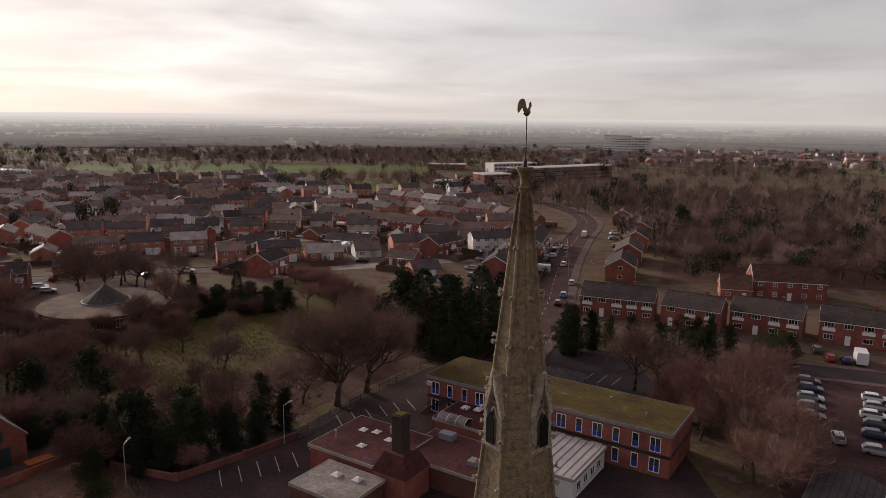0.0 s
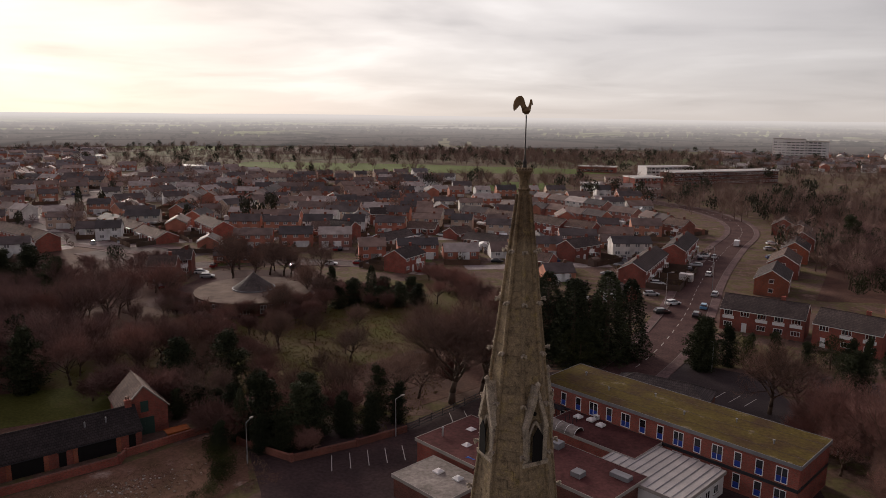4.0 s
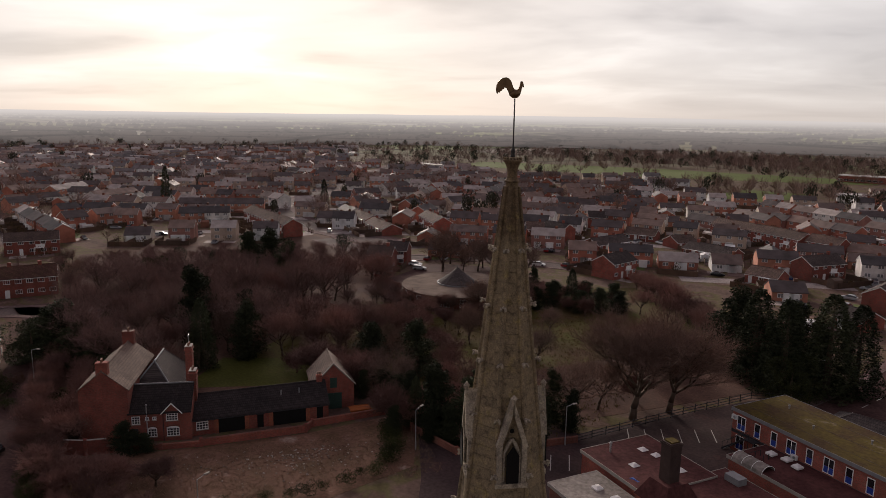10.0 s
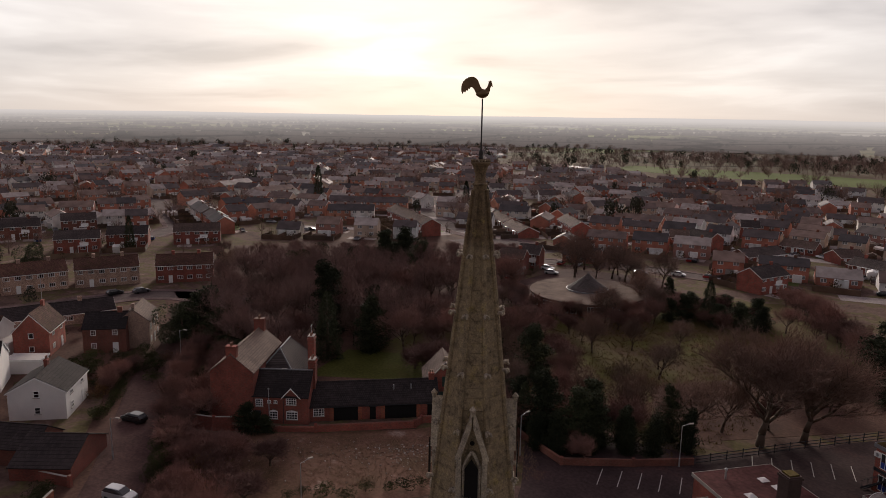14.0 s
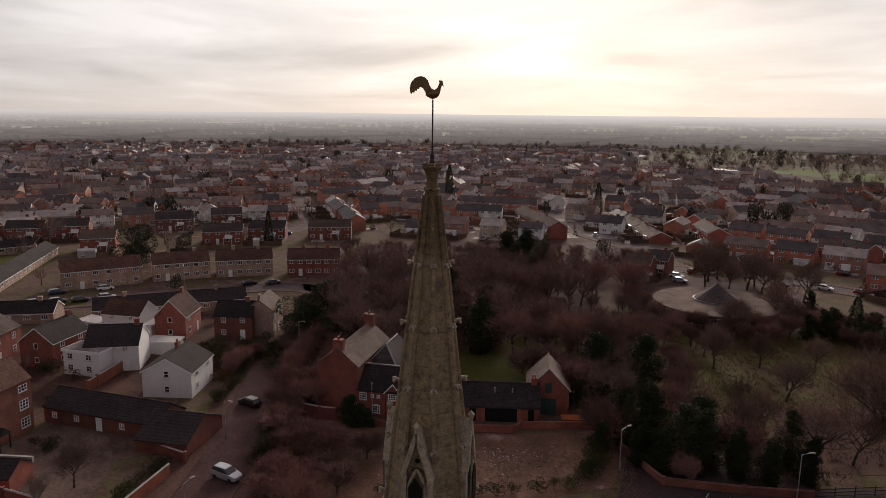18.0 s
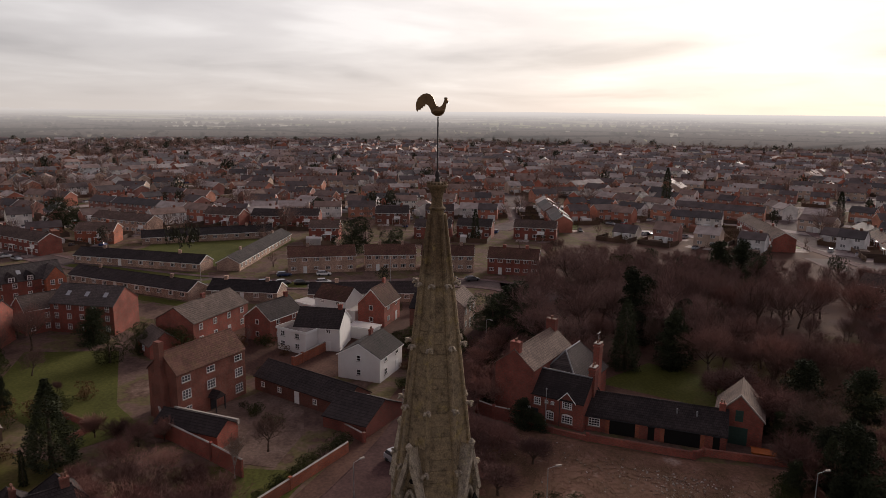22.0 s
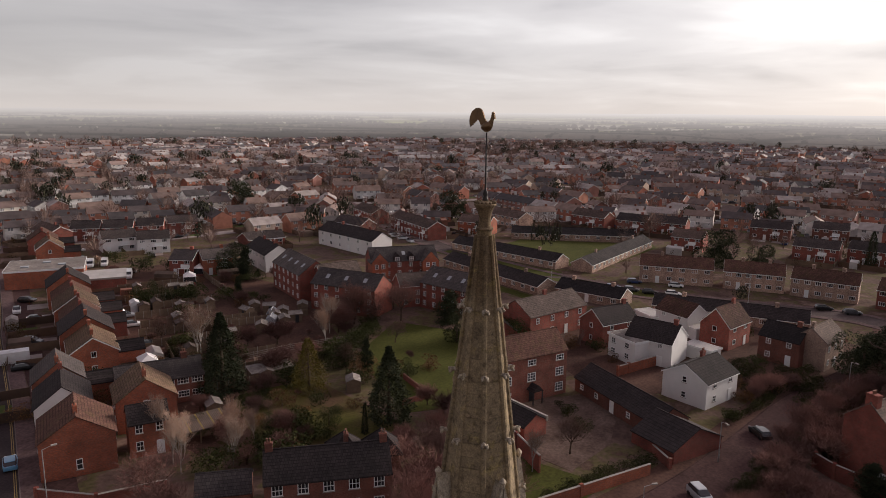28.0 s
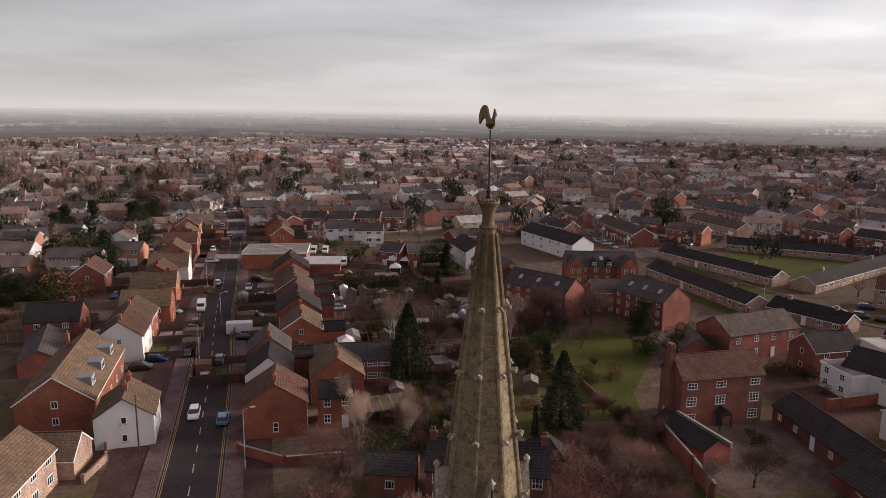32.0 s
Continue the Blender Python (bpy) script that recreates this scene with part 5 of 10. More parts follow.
def tree(key, x, y, h=None, wide=1.0, name=None):
    kind = key.rstrip("0123456789")
    s = (h or BASE_H[kind]) / BASE_H[kind]
    lab, cat = LABELS[kind]
    wide *= 0.8 if kind == "oak" else 1.0
    if -112 < x < -74 and 90 < y < 118:     # low young trees before the round building
        h = min(h or 6.0, 5.5)
        s = h / BASE_H[kind]
    ob = thing(name or {"fir": "conifer", "gold": "conifer", "cedar": "evergreen_tree", "yew": "evergreen_tree", "holly": "evergreen_tree", "bush": "shrub", "thicket": "thicket"}.get(kind, "tree"), None, lab, cat, f"{kind} trees" if kind not in ("bush", "thicket") else f"{kind}s")
    ob.matrix_world = Matrix.LocRotScale((x, y, 0), Euler((0, 0, trng.uniform(0, 6.28))), (s * wide, s * wide, s))
    part("trunk", TREES[key][0], None, ob)
    part("crown", TREES[key][1], None, ob)
    return ob

# ---- the manor and its range ----
U = Vector((math.cos(radians(55)), math.sin(radians(55)), 0))
N = Vector((-U.y, U.x, 0))
MO = Vector((-83.8, 28.5, 0))     # foot of the manor's front wall


def on_manor(s, d):
    p = MO + U * s + N * d
    return p.x, p.y


MW = (1.25, 1.3, 3, 2)


def arch_window(parent, m, w, h, bars):
    """A white cottage window under a shallow brick arch."""
    ob = add_window(parent, m, w, h, bars, 3)
    n = 8
    pts = [(-w / 2 - 0.1 + (w + 0.2) * i / n, h + 0.04 + 0.22 * math.sin(math.pi * i / n)) for i in range(n + 1)]
    vs = [(x, y, z + dz) for x, z in pts for y, dz in ((-0.09, 0), (-0.09, 0.2), (0.02, 0.2), (0.02, 0))]
    fs = [(4 * i + a, 4 * i + (a + 1) % 4, 4 * i + 4 + (a + 1) % 4, 4 * i + 4 + a) for i in range(n) for a in range(4)]
    part("arch", MB().add(vs, fs), M["brick_brown"], ob, "rubbed brick arch")
    part("tympanum", MB().add([(x, -0.05, z) for x, z in pts] + [(x, 0.02, z) for x, z in pts], [tuple(range(n + 1))[::-1]]), M["white_paint"], ob, "white arched head")
    return ob


wing = house(-90.7, 34.1, 136.5, 15.0, 6.6, 8.2, 2.7, "brick_red", "roof_pale", front=(), back=((0, 1), (2, 1), (2, 1)), chims=(), door=None, win=MW, verge=None,
             label="tall red brick manor wing with pale tiled roof", name="manor_wing", category="house")
add_window(wing, pose(-7.5, -2.4, 1.5, 0, 0, -90), 1.4, 0.75, 4, 1)
chimney(wing, -6.9, 0.0, 8.0, 12.2, 1.0, 1.6, 3, "brick_red")
chimney(wing, 6.9, 0.0, 8.0, 12.6, 1.0, 1.7, 3, "brick_red")
front = house(-82.7, 36.75, 47, 8.6, 6.6, 4.5, 2.9, "brick_red", "roof_dark", front=(), back=(), chims=(), door=None, win=MW, verge=None,
              label="red brick manor front with white multi-paned windows", name="manor_house", category="house")
for x, z, w, h, b, r in ((-3.3, 2.75, 1.15, 1.2, 3, 3), (-1.75, 3.3, 0.55, 0.5, 2, 1), (-0.75, 3.3, 0.55, 0.5, 2, 1), (1.7, 3.15, 1.6, 1.15, 4, 3)):
    add_window(front, pose(x, -3.3 if x < 1 else -3.42, z), w, h, b, r)
arch_window(front, pose(-1.1, -3.3, 0.75), 1.25, 1.25, 3)
arch_window(front, pose(1.75, -3.3, 0.75), 1.75, 1.25, 4)
add_door(front, pose(-3.6, -3.3, 0), 0.95, 2.0, "dark_paint")
part("gablet", MB().add([(0.55, -3.42, 2.9), (2.85, -3.42, 2.9), (2.85, -3.42, 4.5), (1.7, -3.42, 5.75), (0.55, -3.42, 4.5), (0.55, -0.8, 2.9), (2.85, -0.8, 2.9), (2.85, -0.8, 4.5), (1.7, -0.8, 5.75), (0.55, -0.8, 4.5)],
                        [(0, 1, 2, 3, 4), (1, 6, 7, 2), (0, 4, 9, 5), (2, 7, 8, 3), (3, 8, 9, 4)]), M["brick_red"], front)
for s in (-1, 1):
    part("gablet_roof", MB().add([(1.7, -3.65, 5.9), (1.7 + s * 1.45, -3.65, 4.35), (1.7 + s * 1.45, -0.6, 4.35), (1.7, -0.6, 5.9), (1.7, -3.65, 5.76), (1.7 + s * 1.45, -3.65, 4.21), (1.7 + s * 1.45, -0.6, 4.21), (1.7, -0.6, 5.76)], [(0, 1, 2, 3), (4, 7, 6, 5), (0, 4, 5, 1), (1, 5, 6, 2)]), M["roof_dark"], front)
    part("bargeboard", MB().add([(1.7, -3.69, 5.95), (1.7 + s * 1.5, -3.69, 4.33), (1.7 + s * 1.5, -3.69, 4.13), (1.7, -3.69, 5.73), (1.7, -3.64, 5.95), (1.7 + s * 1.5, -3.64, 4.33), (1.7 + s * 1.5, -3.64, 4.13), (1.7, -3.64, 5.73)], [(0, 1, 2, 3), (7, 6, 5, 4), (0, 4, 5, 1), (3, 2, 6, 7)]), M["white_paint"], front)
part("flue", MB().tube((-1.75, -3.5, 0), (-1.75, -3.5, 5.6), 0.07, 0.07, 8).ring([(0.13, 5.6), (0.13, 5.8)], 8, -1.75, -3.5), M["metal_grey"], front, "thin metal flue pipe")
for x in (-4.2, 0.45):
    part("downpipe", MB().tube((x, -3.38, 0), (x, -3.38, 4.4), 0.05, 0.05, 6), M["dark_paint"], front)
part("ridge_tiles", MB().tube((-4.3, 0, 7.62), (4.3, 0, 7.62), 0.13, 0.13, 6), M["lead"], front, "pale ridge tiles")
cross = house(-90.0, 40.6, 136, 12.8, 7.6, 4.7, 4.5, "brick_red", "roof_grey", front=((0, 1),), back=((1, 1), (1, 1)), chims=(), door=None, win=MW, verge="white_paint", hip=True, label="manor cross wing with steep hipped slate roof", name="manor_cross_wing", category="house")
for sy in (-1, 1):
    part("hip_lead", MB().tube((-2.98, 0, 9.42), (-6.7, sy * 4.1, 4.55), 0.13, 0.13, 6), M["lead"], cross, "pale lead flashing along the hip")
part("ridge_lead", MB().tube((-2.98, 0, 9.42), (2.98, 0, 9.42), 0.13, 0.13, 6), M["lead"], cross, "pale lead ridge")
mg = thing("manor_chimney", pose(-80.6, 40.2, 0, 0, 0, 47), "tall paired red brick chimney stack beside the manor roof", "chimney")
for dx, dy, top in ((0.2, 0.0, 9.2), (-1.4, 6.2, 11.0)):
    part("chimney", MB().box(dx - 0.5, dy - 0.75, 0, dx + 0.5, dy + 0.75, top).box(dx - 0.62, dy - 0.87, top - 0.55, dx + 0.62, dy + 0.87, top - 0.3).box(dx - 0.58, dy - 0.83, top - 1.3, dx + 0.58, dy + 0.83, top - 1.15), M["brick_red"], mg)
    part("stack_cap", MB().box(dx - 0.52, dy - 0.77, top, dx + 0.52, dy + 0.77, top + 0.12), M["concrete"], mg)
    for q in (-0.4, 0.4):
        part("chimney_pot", MB().ring([(0.15, top + 0.1), (0.12, top + 0.55), (0.15, top + 0.6)], 8, dx, dy + q), M["pot"], mg)
part("aerial", MB().tube((-1.4, 6.2, 11.1), (-1.4, 6.2, 13.0), 0.025, 0.025, 5).box(-1.44, 5.6, 12.7, -1.36, 6.8, 12.74), M["metal_grey"], mg)
rangeb = house(-75.6, 48.5, 58, 20.5, 6.4, 2.6, 2.5, "brick_red", "roof_dark", front=((0, 1),), back=((3, 1),), chims=((0.46, 0),), door=None, verge="dark_paint", label="long low red brick stable range with dark slate roof", name="stable_range", category="outbuilding")
add_window(rangeb, pose(-8.6, -3.2, 0.85), 1.7, 1.25, 4, 3)
# cart bays are black panels on the wall, painted as interior shade
for s0, w, h in ((-4.4, 4.2, 2.15), (-0.2, 0.95, 2.05), (4.2, 5.2, 2.3), (8.9, 0.95, 2.1)):
    part("stable_opening", MB().box(s0 - w / 2, -3.25, 0, s0 + w / 2, -3.1, h), M["void"], rangeb, "black panel for the shade in a cart bay")
    part("lintel", MB().box(s0 - w / 2 - 0.15, -3.29, h, s0 + w / 2 + 0.15, -3.1, h + 0.2), M["dark_paint"], rangeb)
for s0 in (-6.6, -2.2, 1.4, 7.0):
    part("brick_pier", MB().box(s0 - 0.3, -3.34, 0, s0 + 0.3, -3.1, 2.5), M["brick_orange"], rangeb)
for s0 in (3.2, 6.0):
    part("roof_vent", MB().tube((s0, -1.4, 3.9), (s0, -1.4, 4.9), 0.12, 0.12, 8), M["lead"], rangeb, "short grey roof vent")
coach = house(-72.8, 61.0, 144, 8.0, 6.6, 4.0, 3.4, "brick_red", "roof_pale", front=((0, 1),), back=((0, 1),), chims=(), door=None, verge=None, label="red brick coach house with pale gabled roof", name="coach_house", category="outbuilding")
part("coach_door", MB().box(-4.08, -1.3, 0, -3.95, 1.3, 2.7).box(-4.11, -0.04, 0, -4.07, 0.04, 2.7).box(-4.11, -1.3, 1.2, -4.07, 1.3, 1.32), M["green_paint"], coach, "dark green boarded coach door")
part("loft_door", MB().box(-4.08, -0.55, 3.6, -3.95, 0.55, 5.3).box(-4.11, -0.55, 4.4, -4.07, 0.55, 4.5), M["green_paint"], coach, "dark green loft hatch")
for s in (-1, 1):
    part("kneeler", MB().add([(-4.15, s * 3.6, 3.85), (-4.15, 0, 7.6), (-3.9, 0, 7.6), (-3.9, s * 3.6, 3.85), (-4.15, s * 3.6, 4.05), (-4.15, 0, 7.8), (-3.9, 0, 7.8), (-3.9, s * 3.6, 4.05)], [(0, 1, 5, 4), (2, 3, 7, 6), (4, 5, 6, 7), (0, 4, 7, 3)]), M["concrete"], coach, "pale coping on the gable")
skip = thing("skip", pose(-64.6, 59.6, 0, 0, 0, 58), "orange waste skip beside the coach house", "skip")
part("body", MB().add([(-1.1, -0.8, 0.05), (1.1, -0.8, 0.05), (1.1, 0.8, 0.05), (-1.1, 0.8, 0.05), (-1.7, -0.9, 1.2), (1.7, -0.9, 1.2), (1.7, 0.9, 1.2), (-1.7, 0.9, 1.2)], [(3, 2, 1, 0), (0, 1, 5, 4), (1, 2, 6, 5), (2, 3, 7, 6), (3, 0, 4, 7), (4, 5, 6, 7)]), M["orange_paint"], skip)
part("rim", MB().box(-1.78, -0.97, 1.15, 1.78, -0.88, 1.27).box(-1.78, 0.88, 1.15, 1.78, 0.97, 1.27), M["orange_paint"], skip)

# ---- the school ----
SA = math.degrees(math.atan2(67.6 - 85.4, 20.4 + 14.7))
sdir = Vector((math.cos(radians(SA)), math.sin(radians(SA))))
snrm = Vector((-sdir.y, sdir.x))
sc = (Vector((-14.7, 85.4)) + Vector((20.4, 67.6))) / 2 + snrm * 5.3
SL, SW = 39.4, 10.6
school = flat_block(sc.x, sc.y, SA, SL, SW, 6.2, "brick_red", "moss_roof", "two-storey red brick school block with mossy flat roof", "school_block", 0.3, "lead")
for fl in range(2):
    i = 0
    x = -SL / 2 + 1.6
    while x < SL / 2 - 1.2:
        w = (1.5, 1.0, 1.0, 1.5, 1.0)[i % 5]
        f = part("window", cached(("schoolw", w), lambda: win_frame(w, 2.1, 1 if w < 1.2 else 2, 1, M["white_paint"])), None, school, "white framed window over a blue panel", pose(x, -SW / 2, 0.55 + 2.95 * fl))
        part("pane", cached(("schoolp", w), lambda: MB().box(-w / 2 + 0.06, -0.02, 0.95, w / 2 - 0.06, 0, 2.05).mesh("pane", M["glass"])), None, f)
        part("panel", cached(("schoolb", w), lambda: MB().box(-w / 2 + 0.06, -0.03, 0.05, w / 2 - 0.06, 0, 0.9).mesh("panel", M["blue_panel"])), None, f, "blue infill panel")
        x += 2.75
        i += 1
part("string_course", MB().box(-SL / 2 - 0.05, -SW / 2 - 0.06, 2.85, SL / 2 + 0.05, SW / 2 + 0.06, 3.3), M["dark_paint"], school, "dark band between the storeys")


def flat_at(cx, cy, L, W, H, wall, roof, label, az=SA, **kw):
    return flat_block(cx, cy, az, L, W, H, wall, roof, label, **kw)


fe_ = thing("fire_escape", school.matrix_world @ Matrix.Translation((-SL / 2 + 4.0, -SW / 2 - 0.02, 0)), "black steel fire escape stair with handrails on the school wall", "stairs")
part("landing", MB().box(-0.9, -1.25, 3.05, 0.9, 0, 3.13), M["dark_paint"], fe_)
for i in range(14):
    part("tread", cached(("fetread",), lambda: MB().box(-0.14, -1.2, 0, 0.14, -0.3, 0.05).mesh("tread", M["dark_paint"])), None, fe_, "", pose(-1.05 - 0.25 * i, 0, 2.85 - 0.21 * i))
for y in (-1.24, -0.26):
    part("stringer", MB().add([(-0.9, y, 2.85), (-0.9, y, 3.12), (-4.5, y, 0.25), (-4.5, y, 0.0), (-0.9, y + 0.05, 2.85), (-0.9, y + 0.05, 3.12), (-4.5, y + 0.05, 0.25), (-4.5, y + 0.05, 0.0)], [(0, 1, 2, 3), (7, 6, 5, 4), (0, 4, 5, 1), (2, 6, 7, 3), (1, 5, 6, 2), (3, 7, 4, 0)]), M["dark_paint"], fe_)
    part("handrail", MB().tube((-0.9, y, 4.1), (-4.5, y, 1.15), 0.03, 0.03, 6), M["dark_paint"], fe_)
    for i in range(5):
        part("baluster", MB().tube((-1.2 - 0.78 * i, y, 2.75 - 0.64 * i), (-1.2 - 0.78 * i, y, 3.85 - 0.64 * i), 0.02, 0.02, 5), M["dark_paint"], fe_)
part("handrail", MB().tube((-0.9, -1.22, 4.1), (0.9, -1.22, 4.1), 0.03, 0.03, 6).tube((0.9, -1.22, 4.1), (0.9, -0.03, 4.1), 0.03, 0.03, 6).tube((-0.9, -1.22, 3.6), (0.9, -1.22, 3.6), 0.02, 0.02, 5), M["dark_paint"], fe_)
for x in (-0.85, 0.0, 0.85):
    part("post", MB().tube((x, -1.2, 0), (x, -1.2, 4.1), 0.04, 0.04, 6), M["dark_paint"], fe_)
for x, z in ((0.5, 4.9), (10.6, 3.3)):
    ac = thing("wall_unit", school.matrix_world @ Matrix.Translation((-SL / 2 + x, -SW / 2 - 0.22, z)), "white air conditioning unit on the school wall", "air conditioner")
    part("case", MB().box(-0.42, -0.17, 0, 0.42, 0.2, 0.62), M["white_paint"], ac)
    part("fan_grille", MB().ring([(0.22, 0), (0.22, 0.03), (0.17, 0.03), (0.17, 0)], 14).moved(Matrix.Translation((0.1, -0.17, 0.31)) @ Matrix.Rotation(radians(90), 4, "X")), M["metal_grey"], ac)
hut = flat_at(4.0, 68.0, 12.7, 11.0, 2.9, "render_white", "white_sheet", "white prefabricated classroom with pale ribbed roof", name="classroom_hut")
for i in range(12):
    part("roof_rib", cached(("rib",), lambda: MB().box(-0.05, -5.5, 3.16, 0.05, 5.5, 3.22).mesh("roof_rib", M["lead"])), None, hut, "", pose(-6.1 + 1.1 * i, 0, 0))
for i in range(4):
    add_window(hut, pose(6.35, -3.6 + 2.3 * i, 0.9, 0, 0, 90), 1.3, 1.2, 2)
red1 = flat_at(-20.0, 66.5, 12.5, 11.0, 3.4, "brick_red", "felt_red", "single-storey red brick school wing with red felt roof", name="school_wing")
red2 = flat_at(-6.5, 64.0, 16.0, 9.0, 3.2, "brick_brown", "felt_red", "low school hall with red felt roof", name="school_hall")
red3 = flat_at(-4.0, 76.5, 15.0, 8.0, 3.0, "brick_red", "felt_red", "low linking block with red felt roof", name="school_link")
red4 = flat_at(-22.0, 56.0, 9.0, 7.0, 2.8, "brick_brown", "felt_grey", "low school store with grey felt roof", name="school_store")
for ob, spots in ((red1, ((-3, 2), (-1, 2.5), (2, 1.5), (3.5, 2.5), (0, -2), (4.8, -1))), (red3, ((-5, 1), (-3, 1.5), (-1, 1))), (red4, ((-1, 1), (2, 1.5)))):
    for i, (a, b) in enumerate(spots):
        part("rooflight", cached(("rl",), lambda: MB().box(-0.55, -0.55, 0, 0.55, 0.55, 0.25).add([(-0.5, -0.5, 0.25), (0.5, -0.5, 0.25), (0.5, 0.5, 0.25), (-0.5, 0.5, 0.25), (-0.2, -0.2, 0.5), (0.2, -0.2, 0.5), (0.2, 0.2, 0.5), (-0.2, 0.2, 0.5)], [(0, 1, 5, 4), (1, 2, 6, 5), (2, 3, 7, 6), (3, 0, 4, 7), (4, 5, 6, 7)]).mesh("rooflight", M["render_white"])), None, ob, "pale domed rooflight", pose(a, b, 3.45 if ob is not red4 else 3.0))
boiler = thing("boiler_house", pose(-14.6, 59.5, 0, 0, 0, SA), "brown boiler house with tall square brick chimney", "building")
part("wall", MB().box(-2.6, -2.6, 0, 2.6, 2.6, 3.6), M["brick_red"], boiler)
part("roof", MB().add([(-2.7, -2.7, 3.6), (2.7, -2.7, 3.6), (2.7, 2.7, 3.6), (-2.7, 2.7, 3.6), (-1.5, -1.5, 6.0), (1.5, -1.5, 6.0), (1.5, 1.5, 6.0), (-1.5, 1.5, 6.0)], [(0, 1, 5, 4), (1, 2, 6, 5), (2, 3, 7, 6), (3, 0, 4, 7), (4, 5, 6, 7), (3, 2, 1, 0)]), M["felt_red"], boiler)
part("chimney", MB().box(-0.8, -0.8, 5.9, 0.8, 0.8, 10.8).box(-0.9, -0.9, 10.4, 0.9, 0.9, 10.65), M["brick_dark"], boiler)
part("chimney_cap", MB().box(-0.6, -0.6, 10.8, 0.6, 0.6, 10.95), M["moss_roof"], boiler, "mossy chimney top")

# ---- the round building in the park ----
rb = thing("round_building", pose(-99, 132, 0), "round low building with pale flat roof and pointed lantern", "building")
part("wall", MB().ring([(14.5, -0.1), (14.5, 2.9)], 28), M["brick_brown"], rb)
part("roof", MB().ring([(14.9, 2.9), (14.9, 3.15), (4.0, 3.5)], 28), M["tan_felt"], rb)
part("kerb_upstand", MB().ring([(5.5, 3.35), (5.5, 3.75), (4.9, 3.75)], 20), M["lead"], rb)
part("cone_roof", MB().ring([(5.2, 3.7), (5.2, 3.85), (2.5, 5.7), (0.15, 7.6)], 16), M["roof_grey"], rb, "pointed dark slate cone roof")
part("finial", MB().cyl(0, 0, 7.5, 8.1, 0.12, 0.05, 6), M["lead"], rb)
for i in range(18):
    a = 200 + i * 8
    if i % 3 != 2:
        add_window(rb, pose(14.5 * math.cos(radians(a + 40)), 14.5 * math.sin(radians(a + 40)), 0.5, 0, 0, a + 40 + 90), 1.6, 2.0, 2, 2)

# ---- cottages and houses west of the lane ----
house(-108.4, 8.4, 148, 9.6, 8.4, 4.5, 2.3, "render_white", "roof_dark", front=((2, 1), (2, 1)), back=((2, 1), (2, 1)), ends={-1: (1, 1), 1: (1, 1)}, chims=((0.1, 0.1),), win=(1.1, 1.1, 2, 2), verge="white_paint", label="white rendered cottage with dark tiled roof", name="cottage")
house(-97.7, -2.7, 43, 21.0, 6.4, 2.5, 2.0, "brick_brown", "roof_dark", front=((5, 1),), back=((4, 1),), chims=(), door=0.5, win=(0.9, 0.9, 2, 2), verge=None, label="long low brick barn with dark slate roof", name="long_barn", category="outbuilding")
house(-87.2, 5.2, 50, 8.0, 10.0, 1.9, 2.3, "brick_red", "roof_dark", front=((0, 1),), back=((0, 1),), chims=(), door=None, verge=None, label="red brick lean outbuilding with dark roof", name="outbuilding", category="outbuilding")
farm = house(-98.0, -20.6, 140, 14.4, 6.3, 8.0, 2.9, "brick_brown", "roof_brown", front=(), back=((3, 1), (3, 1), (3, 1)), chims=(), door=None, win=(1.35, 1.35, 3, 3), verge=None, floor_h=2.5, sill0=0.7, label="tall three-storey brick house with white lattice windows", name="farmhouse")
for x, fl in ((-5.6, 0), (5.4, 0), (-5.6, 1), (0.4, 1), (5.4, 1), (-5.6, 2), (0.4, 2), (5.4, 2)):
    add_window(farm, pose(-x, -3.15, (0.8, 3.6, 6.35)[fl]), 1.7, (1.55, 1.5, 1.05)[fl], 3, (3, 3, 2)[fl])
    part("lintel", cached(("flint",), lambda: MB().box(-0.85, -0.05, 0, 0.85, 0.02, 0.18).mesh("lintel", M["brick_red"])), None, farm, "", pose(-x, -3.15, (2.27, 5.02, 7.37)[fl]))
part("external_chimney", MB().box(-8.2, -1.3, 0, -7.2, 1.3, 6.2).add([(-8.2, -1.3, 6.2), (-7.2, -1.3, 6.2), (-7.2, 1.3, 6.2), (-8.2, 1.3, 6.2), (-8.0, -0.6, 8.6), (-7.2, -0.6, 8.6), (-7.2, 0.6, 8.6), (-8.0, 0.6, 8.6)], [(0, 1, 5, 4), (1, 2, 6, 5), (2, 3, 7, 6), (3, 0, 4, 7)]).box(-8.0, -0.6, 8.6, -7.1, 0.6, 12.9).box(-8.08, -0.68, 12.4, -7.02, 0.68, 12.65), M["brick_brown"], farm, "large external brick chimney stack")
part("porch_roof", MB().add([(-1.4, -5.0, 2.3), (0.9, -5.0, 2.3), (0.9, -3.1, 2.3), (-1.4, -3.1, 2.3), (-0.25, -5.0, 3.4), (-0.25, -3.1, 3.4)], [(0, 1, 4), (1, 2, 5, 4), (3, 0, 4, 5), (3, 2, 1, 0)]), M["roof_dark"], farm, "dark gabled porch roof")
for x in (-1.2, 0.7):
    part("porch_post", MB().box(x - 0.08, -4.9, 0, x + 0.08, -4.74, 2.3), M["dark_paint"], farm)
add_door(farm, pose(-0.25, -3.15, 0), 1.0, 2.1, "dark_paint")
house(-136.4, -24.6, 148, 18.0, 9.4, 5.4, 2.7, "brick_red", "roof_pale", front=((4, 1), (4, 1)), back=((4, 1), (4, 1)), chims=((0.0, 0),), win=(1.1, 1.3, 2, 2), verge=None, label="red brick house with pale tiled roof", name="house")
